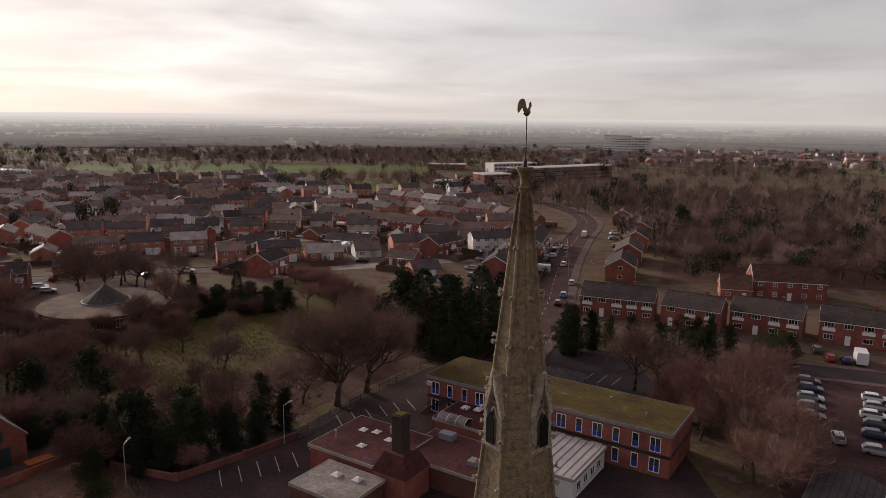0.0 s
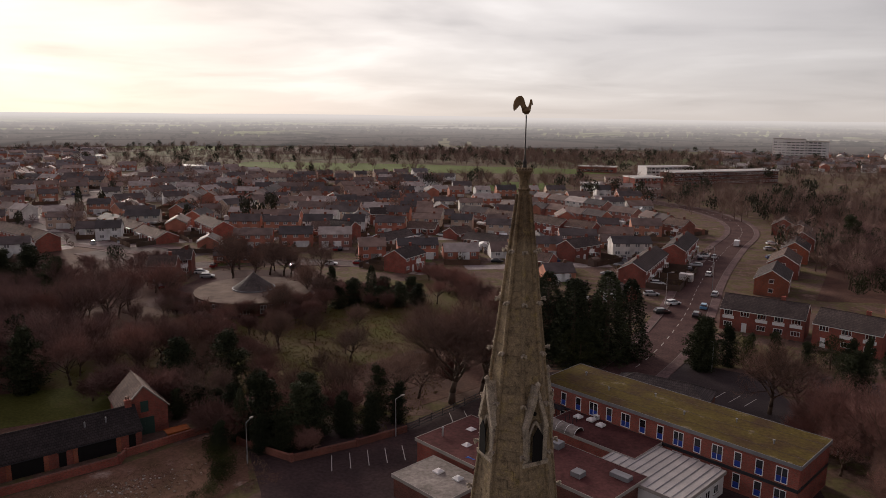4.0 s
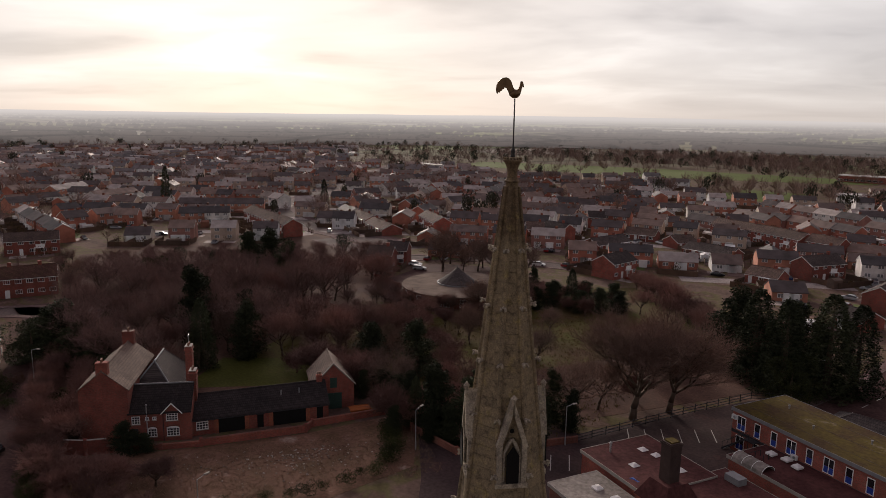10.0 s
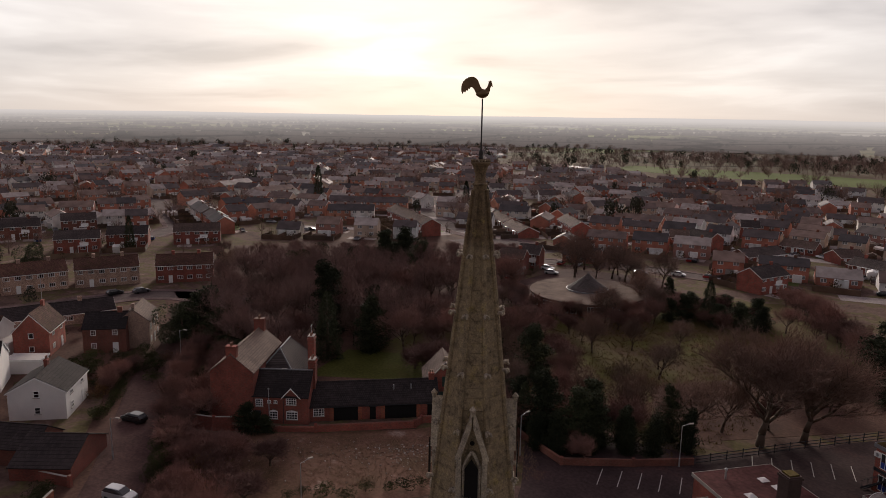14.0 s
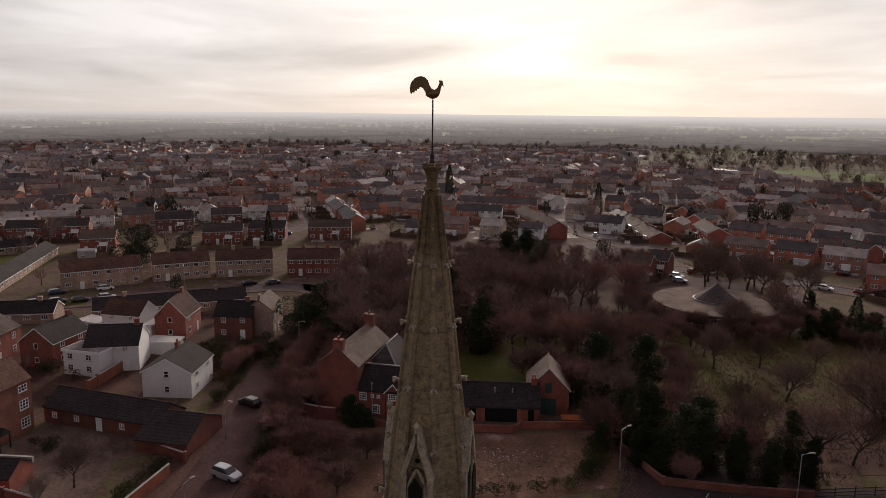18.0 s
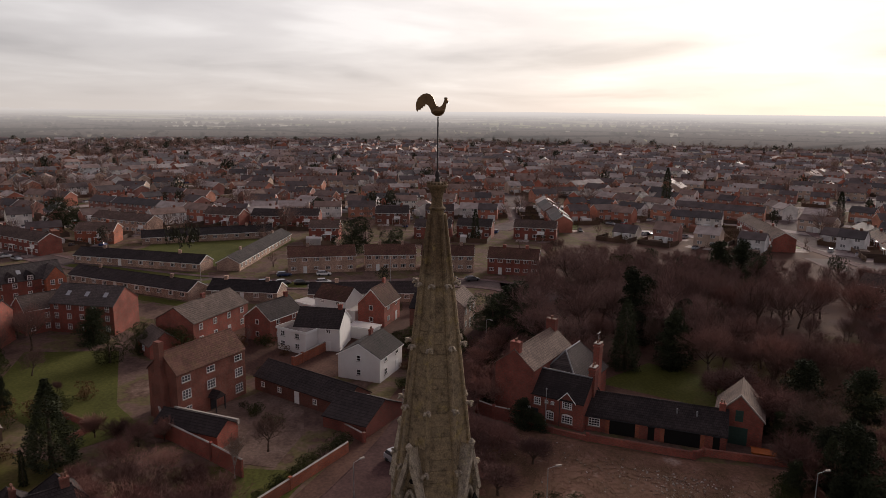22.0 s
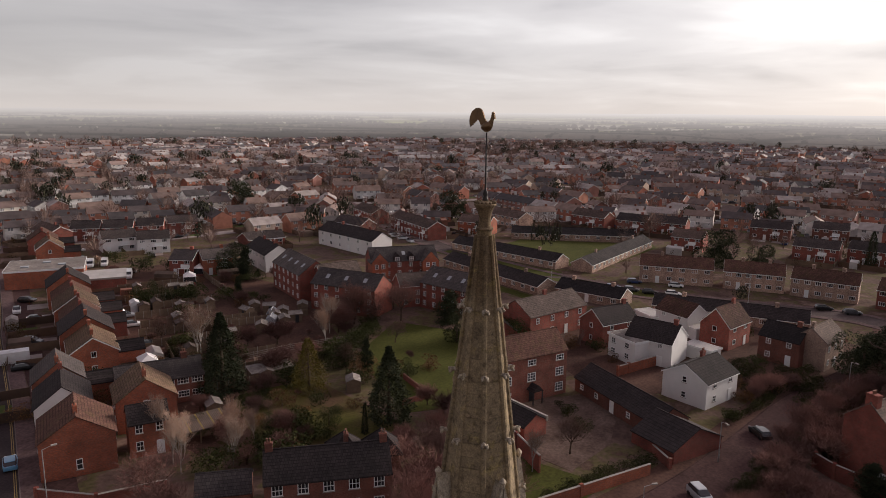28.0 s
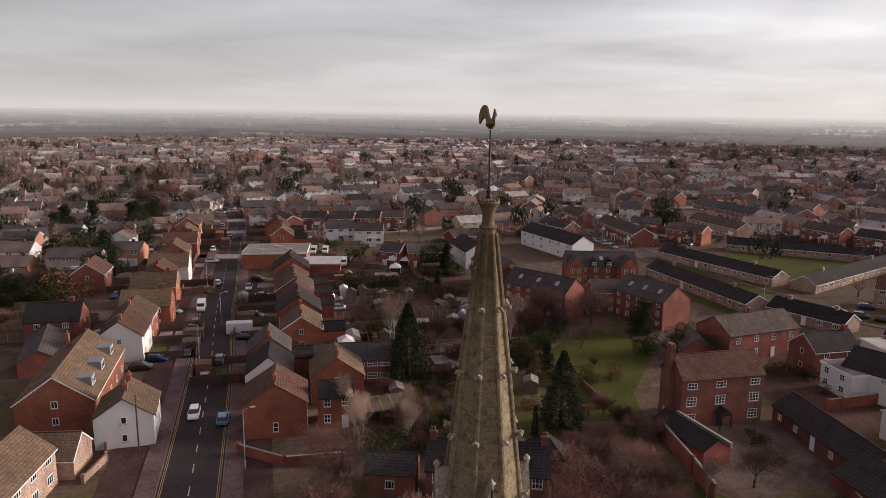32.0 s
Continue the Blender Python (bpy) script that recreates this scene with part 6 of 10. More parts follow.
house(-126, -32, 30, 7, 6, 2.6, 2.2, "brick_red", "roof_pale", front=((1, 1),), chims=(), door=None, verge=None, label="low brick annexe with pale roof", name="annexe", category="outbuilding")
house(-125.6, 0.2, 70, 9.5, 7.8, 4.9, 2.8, "render_white", "roof_dark", front=((2, 1), (2, 1)), ends={-1: (1, 1)}, chims=((0.4, 0),), win=(1.1, 1.1, 2, 1), verge="white_paint", label="white rendered gabled house with dark roof", name="cottage")
house(-134, -10, 140, 10, 7.0, 5.0, 2.6, "brick_red", "roof_dark", front=((2, 1), (2, 1)), ends={-1: (1, 1)}, chims=((0.4, 0),), win=(1.1, 1.1, 2, 1), label="brick cottage with dark tiled roof", name="cottage")
house(-141, 13.5, 150, 9, 6.5, 5.0, 3.4, "brick_red", "roof_brown", front=((2, 1), (2, 1)), ends={-1: (1, 1)}, chims=((0.3, 0),), win=(1.2, 1.1, 2, 1), label="red brick gabled house with white bargeboards", name="cottage")
house(-147, 4.5, 50, 9, 6.5, 4.6, 2.4, "render_white", "roof_brown", front=((2, 1), (2, 1)), chims=(), win=(1.2, 1.1, 2, 1), label="pale rendered house with brown roof", name="cottage")
house(-134, 24.5, 60, 8, 6.5, 5.0, 2.4, "brick_brown", "roof_dark", front=((2, 1), (2, 1)), chims=((0.3, 0),), win=(1.0, 1.1, 2, 2), verge=None, label="brown brick cottage beside the lane", name="cottage")
house(-134.5, 30.5, 150, 9, 6.0, 5.6, 2.4, "brick_buff", "roof_pale", front=((3, 1), (3, 1)), chims=((-0.4, 0),), win=(0.9, 1.2, 2, 2), verge=None, label="pale stone-coloured house end with white windows", name="cottage")
# white extensions and sheds behind the cottages
ext = flat_block(-123.6, -4.6, 47, 7.6, 4.6, 4.5, "render_white", "felt_grey", "white rendered flat-roofed extension", name="house_extension", edge="white_paint")
for x, z in ((-2.3, 0.9), (-2.3, 3.0), (1.6, 0.9), (1.6, 3.0)):
    add_window(ext, pose(x, -2.3, z), 1.2, 1.1, 2, 2)
for x, y, az, l, w in ((-151.5, 6.4, 40, 9.0, 4.0), (-143.6, 9.6, 130, 7.5, 3.4), (-150.0, -2.0, 40, 7.0, 4.0), (-129.0, 9.0, 55, 6.0, 3.4)):
    flat_block(x, y, az, l, w, 2.6, "render_white", "white_sheet", "low white flat-roofed extension behind the cottages", name="house_extension", edge="white_paint", parapet=0.12)
# the courtyard flats
FL = "three-storey red brick flats with slate roof"


def flats(cx, cy, az, L, W, E, R, roof, nw, lights=0, label=FL, ends=None):
    ob = house(cx, cy, az, L, W, E, R, "brick_red", roof, front=((nw, 1),) * (3 if E > 6 else 2), back=((nw, 1),) * 2, ends=ends, chims=(), win=(1.0, 1.25, 2, 2), verge="white_paint" if lights == 0 else None, floor_h=2.3, sill0=0.75, door=None, label=label, name="apartment_block", category="apartment block")
    for i in range(lights):
        x = -L / 2 + L * (i + 0.7) / (lights + 0.4)
        k = math.atan2(R, W / 2)
        part("rooflight", cached(("arl",), lambda: MB().box(-0.45, -0.65, 0.0, 0.45, 0.65, 0.1).mesh("rooflight", M["pale_glass"])), None, ob, "pale rooflight in the slates", Matrix.Translation((x, -W / 4, E + R / 2 + 0.15)) @ Matrix.Rotation(k, 4, "X"))
    return ob


flats(-146.4, -91.9, 52, 19.5, 9.0, 6.9, 3.2, "roof_grey", 6, 4)
flats(-143.6, -80.0, 142, 11.0, 7.2, 6.6, 2.8, "roof_pale", 2, 0, "red brick flats gable with pale tiled roof", {-1: (1, 1, 0)})
flats(-135.8, -72.0, 84, 18.0, 8.2, 6.5, 3.0, "roof_grey", 6, 3)
f4 = flats(-166.8, -71.7, 125.5, 19.0, 9.0, 7.0, 3.1, "roof_grey", 6, 1)
for x in (-7.4, 7.0):
    part("cross_gable", wall_body(5.4, 4.6, 7.0, 2.6).moved(Matrix.Translation((x, -3.6, 0)) @ Matrix.Rotation(radians(90), 4, "Z")), M["brick_orange"], f4)
    part("cross_roof", roof_slab(5.4, 4.6, 7.0, 2.6).moved(Matrix.Translation((x, -3.4, 0)) @ Matrix.Rotation(radians(90), 4, "Z")), M["roof_grey"], f4)
    for fl in range(3):
        for d in (-0.9, 0.9):
            add_window(f4, pose(x + d, -6.32, 0.75 + 2.3 * fl), 1.0, 1.25, 2, 2, deep=False)
for x in (-2.2, 1.8):
    part("dormer", MB().add([(x - 1.1, -4.6, 6.8), (x + 1.1, -4.6, 6.8), (x + 1.1, -4.6, 8.0), (x, -4.6, 9.1), (x - 1.1, -4.6, 8.0), (x - 1.1, -1.5, 6.8), (x + 1.1, -1.5, 6.8), (x + 1.1, -1.5, 8.0), (x, -1.5, 9.1), (x - 1.1, -1.5, 8.0)], [(0, 1, 2, 3, 4), (1, 6, 7, 2), (2, 7, 8, 3), (3, 8, 9, 4), (4, 9, 5, 0)]), M["roof_dark"], f4, "dark gabled dormer")
    add_window(f4, pose(x, -4.62, 7.0), 1.3, 1.1, 2, 2, deep=False)
flats(-146.8, -60.0, 127, 9.0, 7.2, 5.4, 2.4, "roof_pale", 3, 0, "lower red brick flats with pale tiled roof")
flats(-145.3, -48.5, 69, 15.0, 9.0, 6.4, 3.2, "roof_grey", 5, 3, "red brick block with slate roof and rooflights")
for cx, cy, az, L in ((-171, -118, 52, 18), (-206, -106, 62, 32)):
    house(cx, cy, az, L, 8.5, 5.2, 2.6, "render_white", "roof_dark", front=((6, 1), (6, 1)), chims=((-0.2, 0), (0.3, 0)), win=(1.2, 1.1, 2, 1), verge=None, label="long white rendered terrace with dark roof", name="terrace_block", category="terrace")
# bungalow rows on the green
for (ax, ay), (bx, by) in (((-221, -72), (-202, -32)), ((-193, -65), (-168, -30)), ((-170, -26.5), (-164, -9)), ((-249, -11), (-199, -25.5)), ((-250, -60), (-259, -15)), ((-162, -2), (-158, 32))):
    L = math.hypot(bx - ax, by - ay)
    house((ax + bx) / 2, (ay + by) / 2, math.degrees(math.atan2(by - ay, bx - ax)), round(L, 1), 7.0, 2.5, 1.9, "brick_buff", "roof_dark", front=((int(L / 3.6), 1),), chims=((-0.3, 0), (0.3, 0)), door=0.4, win=(1.5, 1.1, 3, 1), label="long single-storey row of bungalows with dark roof", name="bungalow_row", category="bungalow")
# terraces on the cross road
for (ax, ay), (bx, by), wall in (((-192.5, -8), (-193, 12), "brick_buff"), ((-193, 15), (-192, 30.5), "brick_buff"), ((-191, 32.5), (-187, 48), "brick_buff"), ((-184, 52), (-178, 66), "brick_red")):
    L = math.hypot(bx - ax, by - ay)
    house((ax + bx) / 2 - 3.5, (ay + by) / 2, math.degrees(math.atan2(by - ay, bx - ax)) , round(L, 1), 7.2, 5.0, 2.4, wall, "roof_brown", front=((6, 1), (6, 1)), back=((6, 1), (6, 1)), chims=((-0.2, 0), (0.25, 0)), door=0.2, win=(1.5, 1.1, 3, 1), label="two-storey terrace block with brown tiled roof", name="terrace_block", category="terrace")

# ---- houses along the main road ----
house(-53.0, -72.5, 48, 9.0, 9.2, 5.3, 3.0, "brick_orange", "roof_brown", front=((2, 1), (2, 1)), ends={1: (1, 0)}, chims=((0.3, 0.0),), win=(1.0, 1.5, 1, 2), verge=None, label="orange brick end-terrace house with tall chimney", name="house")
house(-59.6, -66.4, 138, 5.4, 5.0, 5.0, 1.8, "brick_orange", "roof_dark", front=((2, 1), (2, 1)), back=((2, 1), (2, 1)), chims=(), win=(1.0, 1.4, 2, 2), verge=None, label="brick rear wing with slate roof", name="house_wing")
house(-60.8, -83.3, 48, 9.0, 7.6, 5.0, 2.9, "render_white", "roof_dark", front=((2, 1), (2, 1)), chims=((-0.45, 0),), verge=None, label="white rendered gable-ended terrace house", name="house")
house(-67.2, -73.8, 48, 8.5, 8.6, 4.9, 3.1, "brick_orange", "roof_tan", front=((2, 1), (2, 1)), ends={1: (1, 1)}, chims=((0.3, 0),), verge=None, label="brick house with steep tan roof", name="house")
house(-74.6, -77.2, 137, 13.5, 6.4, 4.4, 2.2, "brick_brown", "roof_grey", front=((6, 1), (6, 1)), back=((6, 1), (6, 1)), chims=((0.3, 0),), door=None, verge=None, win=(1.8, 1.1, 4, 2), label="brick workshop with many-paned windows", name="workshop", category="workshop")
for i, (cx, cy, wall, roof) in enumerate(((-67.5, -91.5, "brick_orange", "roof_grey"), (-82, -99, "brick_orange", "roof_tan"), (-88.5, -107, "brick_orange", "roof_dark"), (-95, -115, "brick_red", "roof_brown"), (-101.5, -123, "brick_orange", "roof_tan"), (-108, -131, "brick_red", "roof_brown"), (-115, -139.5, "brick_orange", "roof_dark"), (-150, -184, "brick_orange", "roof_tan"), (-160, -198, "brick_red", "roof_brown"))):
    vy = ((0, 10.3, 8.8, 5.0, 3.0), (0, 10.3, 8.2, 4.6, 2.7), (0, 10.1, 9.4, 5.4, 3.3), (0, 10.3, 7.6, 5.0, 2.9))[i % 4] if i else (0, 8.0, 7.5, 5.0, 3.0)
    h_ = house(cx, cy, 49 + vy[0], *vy[1:], wall, roof, front=((2, 1), (2, 1)), ends={1: (1, 1)}, chims=((0.3, 0), (-0.35, 0)) if i % 2 else ((0.42, 0),), verge="white_paint" if i % 3 == 1 else None, label="gabled brick house on the main road", name="house", group="main road houses")
    if i % 4 != 2:
        part("rear_wing", wall_body(5.0, 4.0, 3.2, 1.5).moved(Matrix.Translation((0.8, vy[2] / 2 + 2.3, 0)) @ Matrix.Rotation(radians(90), 4, "Z")), M[wall], h_)
        part("rear_roof", roof_slab(5.0, 4.0, 3.2, 1.5, over=0.15).moved(Matrix.Translation((0.8, vy[2] / 2 + 2.3, 0)) @ Matrix.Rotation(radians(90), 4, "Z")), M["roof_dark"], h_)
house(-37.3, -87.1, 53, 8.8, 8.0, 4.6, 2.7, "render_white", "roof_tan", front=((2, 1), (2, 1)), back=((2, 1), (2, 1)), ends={1: (1, 1)}, chims=((-0.36, 0), (0.1, 0)), verge=None, win=(1.0, 1.1, 2, 1), label="white rendered cottage with tan tiled roof", name="cottage")
dm = house(-38.7, -106, 51, 24, 11.0, 4.6, 3.9, "brick_orange", "roof_tan", front=((5, 1),), back=((5, 1),), ends={-1: (2, 2), 1: (1, 1)}, chims=((-0.28, -0.4),), label="orange brick houses with tan roof and box dormers", name="house")
for s0 in (-7.0, 0.5, 7.5):
    for sy in (-1,):
        d = part("dormer", MB().box(s0 - 1.3, 1.0, 5.0, s0 + 1.3, 4.6, 7.0), M["lead"], dm, "grey flat-roofed dormer")
        add_window(d, pose(s0, 4.6, 5.5, 0, 0, 180), 2.0, 1.2, 2, 1)
house(-15.4, -78.8, 42, 16, 8.0, 4.9, 3.0, "brick_buff", "roof_tan", front=((4, 1), (4, 1)), back=((4, 1), (4, 1)), ends={1: (1, 1)}, chims=(), win=(1.6, 1.2, 3, 1), label="buff brick modern house with brown tiled roof", name="house")
house(-25.8, -84.6, 132, 6.5, 6.0, 2.9, 2.4, "brick_buff", "roof_tan", front=((1, 1),), chims=(), door=None, win=(2.0, 1.6, 3, 1), label="buff brick wing with white garage", name="house_wing")
for i, (cx, cy, az, wall, roof) in enumerate(((-56, -121, 50, "render_white", "roof_brown"), (-62.5, -129, 50, "brick_orange", "roof_tan"), (-70, -136, 140, "brick_orange", "roof_tan"), (-80.5, -150, 140, "brick_orange", "roof_tan"), (-88, -160, 50, "brick_red", "roof_brown"), (-96, -168, 140, "render_white", "roof_tan"), (-108, -184, 50, "brick_orange", "roof_tan"), (-118, -196, 140, "brick_red", "roof_brown"), (-128, -208, 50, "brick_orange", "roof_tan"), (-141, -226, 50, "brick_orange", "roof_brown"), (-52, -140, 140, "brick_red", "roof_dark"), (-78, -176, 50, "brick_red", "roof_brown"))):
    house(cx, cy, az, 10.5, 8.2, 5.1, 2.9, wall, roof, front=((2, 1), (2, 1)), ends={-1: (1, 1), 1: (1, 1)}, chims=((0.3, 0),), verge="white_paint" if i % 2 else None, label="brick house with tan roof on the main road", name="house", group="main road houses")
house(-46, -132, 60, 24, 7, 2.8, 1.9, "brick_red", "roof_grey", front=((6, 1),), chims=(), door=None, verge=None, label="long low brick building with slate roof", name="outbuilding", category="outbuilding")
# the trade yard: a large flat-roofed building on the road, a low store behind it
yd = flat_block(-130.0, -163.0, 133, 19.0, 15.0, 4.8, "brick_orange", "felt_grey", "flat-roofed brick trade building on the main road", name="trade_building", edge="white_paint")
for i in range(5):
    add_window(yd, pose(9.5, -5.6 + 2.8 * i, 2.9, 0, 0, 90), 1.7, 1.2, 2, 1, deep=False)
    add_window(yd, pose(-7.2 + 3.5 * i, 7.5, 2.9, 0, 0, 180), 1.7, 1.2, 2, 1, deep=False)
for x, y in ((-5, -3), (0, 2), (4, -2)):
    part("rooflight", cached(("yrl",), lambda: MB().box(-1.0, -0.7, 0, 1.0, 0.7, 0.35).mesh("rooflight", M["pale_glass"])), None, yd, "pale rooflight", pose(x, y, 5.05))
ys = flat_block(-131.0, -144.5, 133, 11.5, 11.0, 3.4, "brick_red", "white_sheet", "low store with pale sheet roof behind the yard", name="store_building")
part("roller_door", MB().box(-2.0, 0, 0.05, 2.0, 0.06, 2.8), M["lead"], ys, "grey roller shutter", pose(-1.5, 5.5, 0))
# the row in front of the tower
house(-55.2, -35.1, 121.5, 15.0, 6.6, 5.2, 2.6, "brick_brown", "roof_dark", front=((5, 1), (5, 1)), back=((4, 1), (4, 1)), chims=((0.46, 0), (-0.46, 0)), win=(1.3, 1.4, 3, 2), verge=None, label="brown brick house row with dark slate roof", name="house")
house(-63.6, -31.6, 32, 4.6, 4.4, 4.4, 2.3, "brick_brown", "roof_dark", front=((1, 1),), chims=(), door=None, verge=None, hip=True, label="small hipped rear wing with slate roof", name="house_wing")
house(-61.2, -35.8, 32, 4.6, 4.4, 4.4, 2.3, "brick_brown", "roof_dark", front=((1, 1),), chims=((0.5, 0),), door=None, verge=None, hip=True, label="small hipped rear wing with slate roof", name="house_wing")
house(-50.3, -46.6, 122, 6.5, 5.0, 3.0, 1.6, "brick_brown", "roof_grey", front=((1, 1),), chims=(), door=None, verge=None, label="low slate-roofed brick outhouse", name="outbuilding", category="outbuilding")
corr = thing("open_shed", pose(-65.4, -61.3, 0, 0, 0, 146), "open timber shed with rusty corrugated roof", "shed")
for i in range(26):
    part("corrugation", cached(("corr", i % 7 == 3), lambda: MB().ring([(0.13, -2.1), (0.13, 2.1)], 6).moved(Matrix.Rotation(radians(90), 4, "X")).mesh("corrugation", M["rust_sheet"] if i % 7 != 3 else M["yellow_sheet"])), None, corr, "", Matrix.Translation((-3.25 + 0.26 * i, 0, 2.5)) @ Matrix.Rotation(radians(12), 4, "X"))
part("back_wall", MB().box(-3.4, 1.7, 0, 3.4, 1.85, 2.8), M["wood"], corr)
for x in (-3.2, -1.1, 1.1, 3.2):
    part("post", MB().box(x - 0.07, -1.95, 0, x + 0.07, -1.8, 2.05), M["wood"], corr)
lean = house(-85.4, -19.6, 57, 11.5, 4.6, 2.3, 1.4, "brick_red", "roof_dark", front=((0, 1),), back=((0, 1),), chims=(), door=None, verge=None, label="low red brick shed with dark roof along the wall", name="shed", category="shed")
part("coping", MB().box(-5.9, 2.1, 2.2, 5.9, 2.5, 3.0), M["concrete"], lean, "pale parapet coping")

# ---- houses by the bending road ----
for cx, cy, az, L, E, n in ((24.1, 151.4, -15, 17.7, 5.0, 5), (40.6, 144.3, -26, 13.2, 5.0, 3), (56.2, 141.2, -26, 15.0, 5.0, 4), (73.5, 136, -22, 15, 5.0, 4), (90, 129, -22, 15, 5.0, 4)):
    nl = house(cx, cy, az, L, 8.4, E, 2.5, "brick_red", "roof_slate", front=((n, 1), (n, 1)), back=((n, 1), (n, 1)), chims=((0.2, 0.05),), door=0.3, win=(1.9, 1.15, 3, 1), label="red brick houses with white panels and dark tiled roof", name="house", group="houses on the north lane")
    for i in range(n):
        if i != int(0.3 * n):
            part("panel", cached(("npan",), lambda: MB().box(-1.25, -0.05, 2.75, 1.25, 0.0, 3.5).mesh("panel", M["white_paint"])), None, nl, "white boarded panel", pose(-L / 2 + (i + 0.5) / n * L, -4.2, 0))
house(72, 176.5, -6, 18.4, 9.5, 5.2, 3.4, "brick_red", "roof_brown", front=((5, 1), (5, 1)), chims=(), win=(1.2, 1.2, 2, 2), label="large red brick block with brown tiled roof", name="house")
house(58.2, 175, -10, 8, 9.0, 3.0, 3.0, "brick_orange", "roof_brown", front=((2, 1),), ends={-1: (1,)}, chims=(), label="orange brick annexe with brown tiled roof", name="house_wing")
for i, (x, y) in enumerate(((30.2, 195), (36, 221), (42.4, 248), (48, 274), (49.4, 294), (45.4, 308))):
    house(x, y, 80, 15.5 if i < 4 else 10.0, 8.6, 4.7, 2.6, "brick_red" if i % 2 else "brick_orange", "roof_estate" if i % 2 else "roof_slate", front=((3, 1), (3, 1)), back=((3, 1), (3, 1)), ends={-1: (1, 1)}, chims=(), win=(1.6, 1.2, 2, 1), verge="white_paint", label="brick gable-fronted semi under a brown tiled roof", name="house", group="stepped semis")
# the big school and flats far north
for cx, cy, az, L, W, H, wall in ((29, 560, 41, 100, 16, 9.5, "brick_brown"), (-23, 478, 33, 21, 16, 9, "brick_red"), (-54.5, 449, 10, 12, 9, 6, "render_white"), (-72, 634, 0, 34, 12, 5, "brick_red"), (-12, 600, 35, 44, 14, 9, "render_white"), (-400, 484, 15, 48, 18, 4, "render_white")):
    fb = flat_block(cx, cy, az, L, W, H, wall, "white_sheet", "long flat-roofed school block with rows of windows", "college_block", 0.4, "white_paint")
    for fl in range(int(H / 3.0)):
        for i in range(int(L / 4)):
            add_window(fb, pose(-L / 2 + 2 + 4 * i, -W / 2, 0.9 + 3.0 * fl), 3.2, 1.7, 3, 1, deep=False)
for cx, L in ((122, 36), (152, 28)):
    tb = flat_block(cx, 960, -8, L, 14, 25.0 if L > 30 else 22.5, "render_white", "felt_grey", "white multi-storey block with bands of windows", "tower_block", 0.5)
    for fl in range(7):
        for i in range(int(L / 5)):
            add_window(tb, pose(-L / 2 + 2.8 + 5 * i, -7, 1.0 + 3.2 * fl), 4.0, 1.6, 2, 1, deep=False)

# ---- small blocks round the school ----
low = house(39.5, 60.5, 60, 13, 7.5, 2.7, 1.1, "brick_brown", "roof_grey", front=((3, 1),), chims=(), door=None, verge="white_paint", label="low brick hall with grey shallow roof", name="hall", category="hall")
flat_block(28.7, 94, 68, 13, 4.5, 2.5, "concrete", "felt_grey", "row of flat-roofed lock-up garages", "garage_block", 0.2, "lead")
house(3.4, 98.6, -13, 16, 7.4, 2.5, 1.8, "brick_brown", "roof_grey", hip=True, front=((4, 1),), chims=(), door=None, verge=None, label="hipped slate-roofed classroom behind the school", name="classroom", category="building")
esc = thing("fire_escape", pose(-11.0, 79.2, 0, 0, 0, SA), "black steel fire escape stair against the school", "stair")
for i in range(14):
    part("tread", cached(("tread",), lambda: MB().box(-0.14, -0.5, -0.02, 0.14, 0.5, 0.02).mesh("tread", M["dark_paint"])), None, esc, "", pose(-2.0 + 0.27 * i, 0, 0.2 + 0.21 * i))
for s in (-1, 1):
    part("stringer", MB().tube((-2.2, s * 0.5, 0.0), (1.8, s * 0.5, 3.1), 0.06, 0.06, 4), M["dark_paint"], esc)
    part("handrail", MB().tube((-2.2, s * 0.5, 1.0), (1.8, s * 0.5, 4.1), 0.03, 0.03, 5), M["dark_paint"], esc)
part("landing", MB().box(1.7, -0.55, 3.06, 3.2, 0.55, 3.14), M["dark_paint"], esc)
for x, y in ((1.8, -0.5), (3.1, -0.5), (1.8, 0.5), (3.1, 0.5)):
    part("post", MB().box(x - 0.04, y - 0.04, 0, x + 0.04, y + 0.04, 4.1), M["dark_paint"], esc)
can = thing("barrel_canopy", pose(-9.3, 75.7, 0, 0, 0, SA), "clear barrel-vaulted canopy over the school entrance", "canopy")
arc = [(1.2 * math.cos(math.pi * i / 8), 3.1 + 0.9 * math.sin(math.pi * i / 8)) for i in range(9)]
part("vault", MB().add([(x, y, z) for x in (-2.4, 2.4) for y, z in arc] + [(x, y, z - 0.04) for x in (-2.4, 2.4) for y, z in arc], [(i, i + 1, i + 10, i + 9) for i in range(8)] + [(18 + i, 27 + i, 28 + i, 19 + i) for i in range(8)]), M["felt_grey"], can)
for x in (-2.4, -0.8, 0.8, 2.4):
    mb = MB()
    for (y0, z0), (y1, z1) in zip(arc, arc[1:]):
        mb.tube((x, y0, z0 + 0.02), (x, y1, z1 + 0.02), 0.04, 0.04, 4)
    part("rib", mb, M["white_paint"], can)
for i, (a, b, h) in enumerate(((-4.2, -2.5, 1.2), (1.0, 3.2, 0.9), (4.4, 0.6, 1.0))):
    part("roof_flue", MB().cyl(a, b, 3.4, 3.65 + h, 0.12, 0.12, 8).ring([(0.2, 3.65 + h), (0.2, 3.8 + h), (0.02, 3.95 + h)], 8, a, b), M["metal_grey"], red1, "small metal flue")
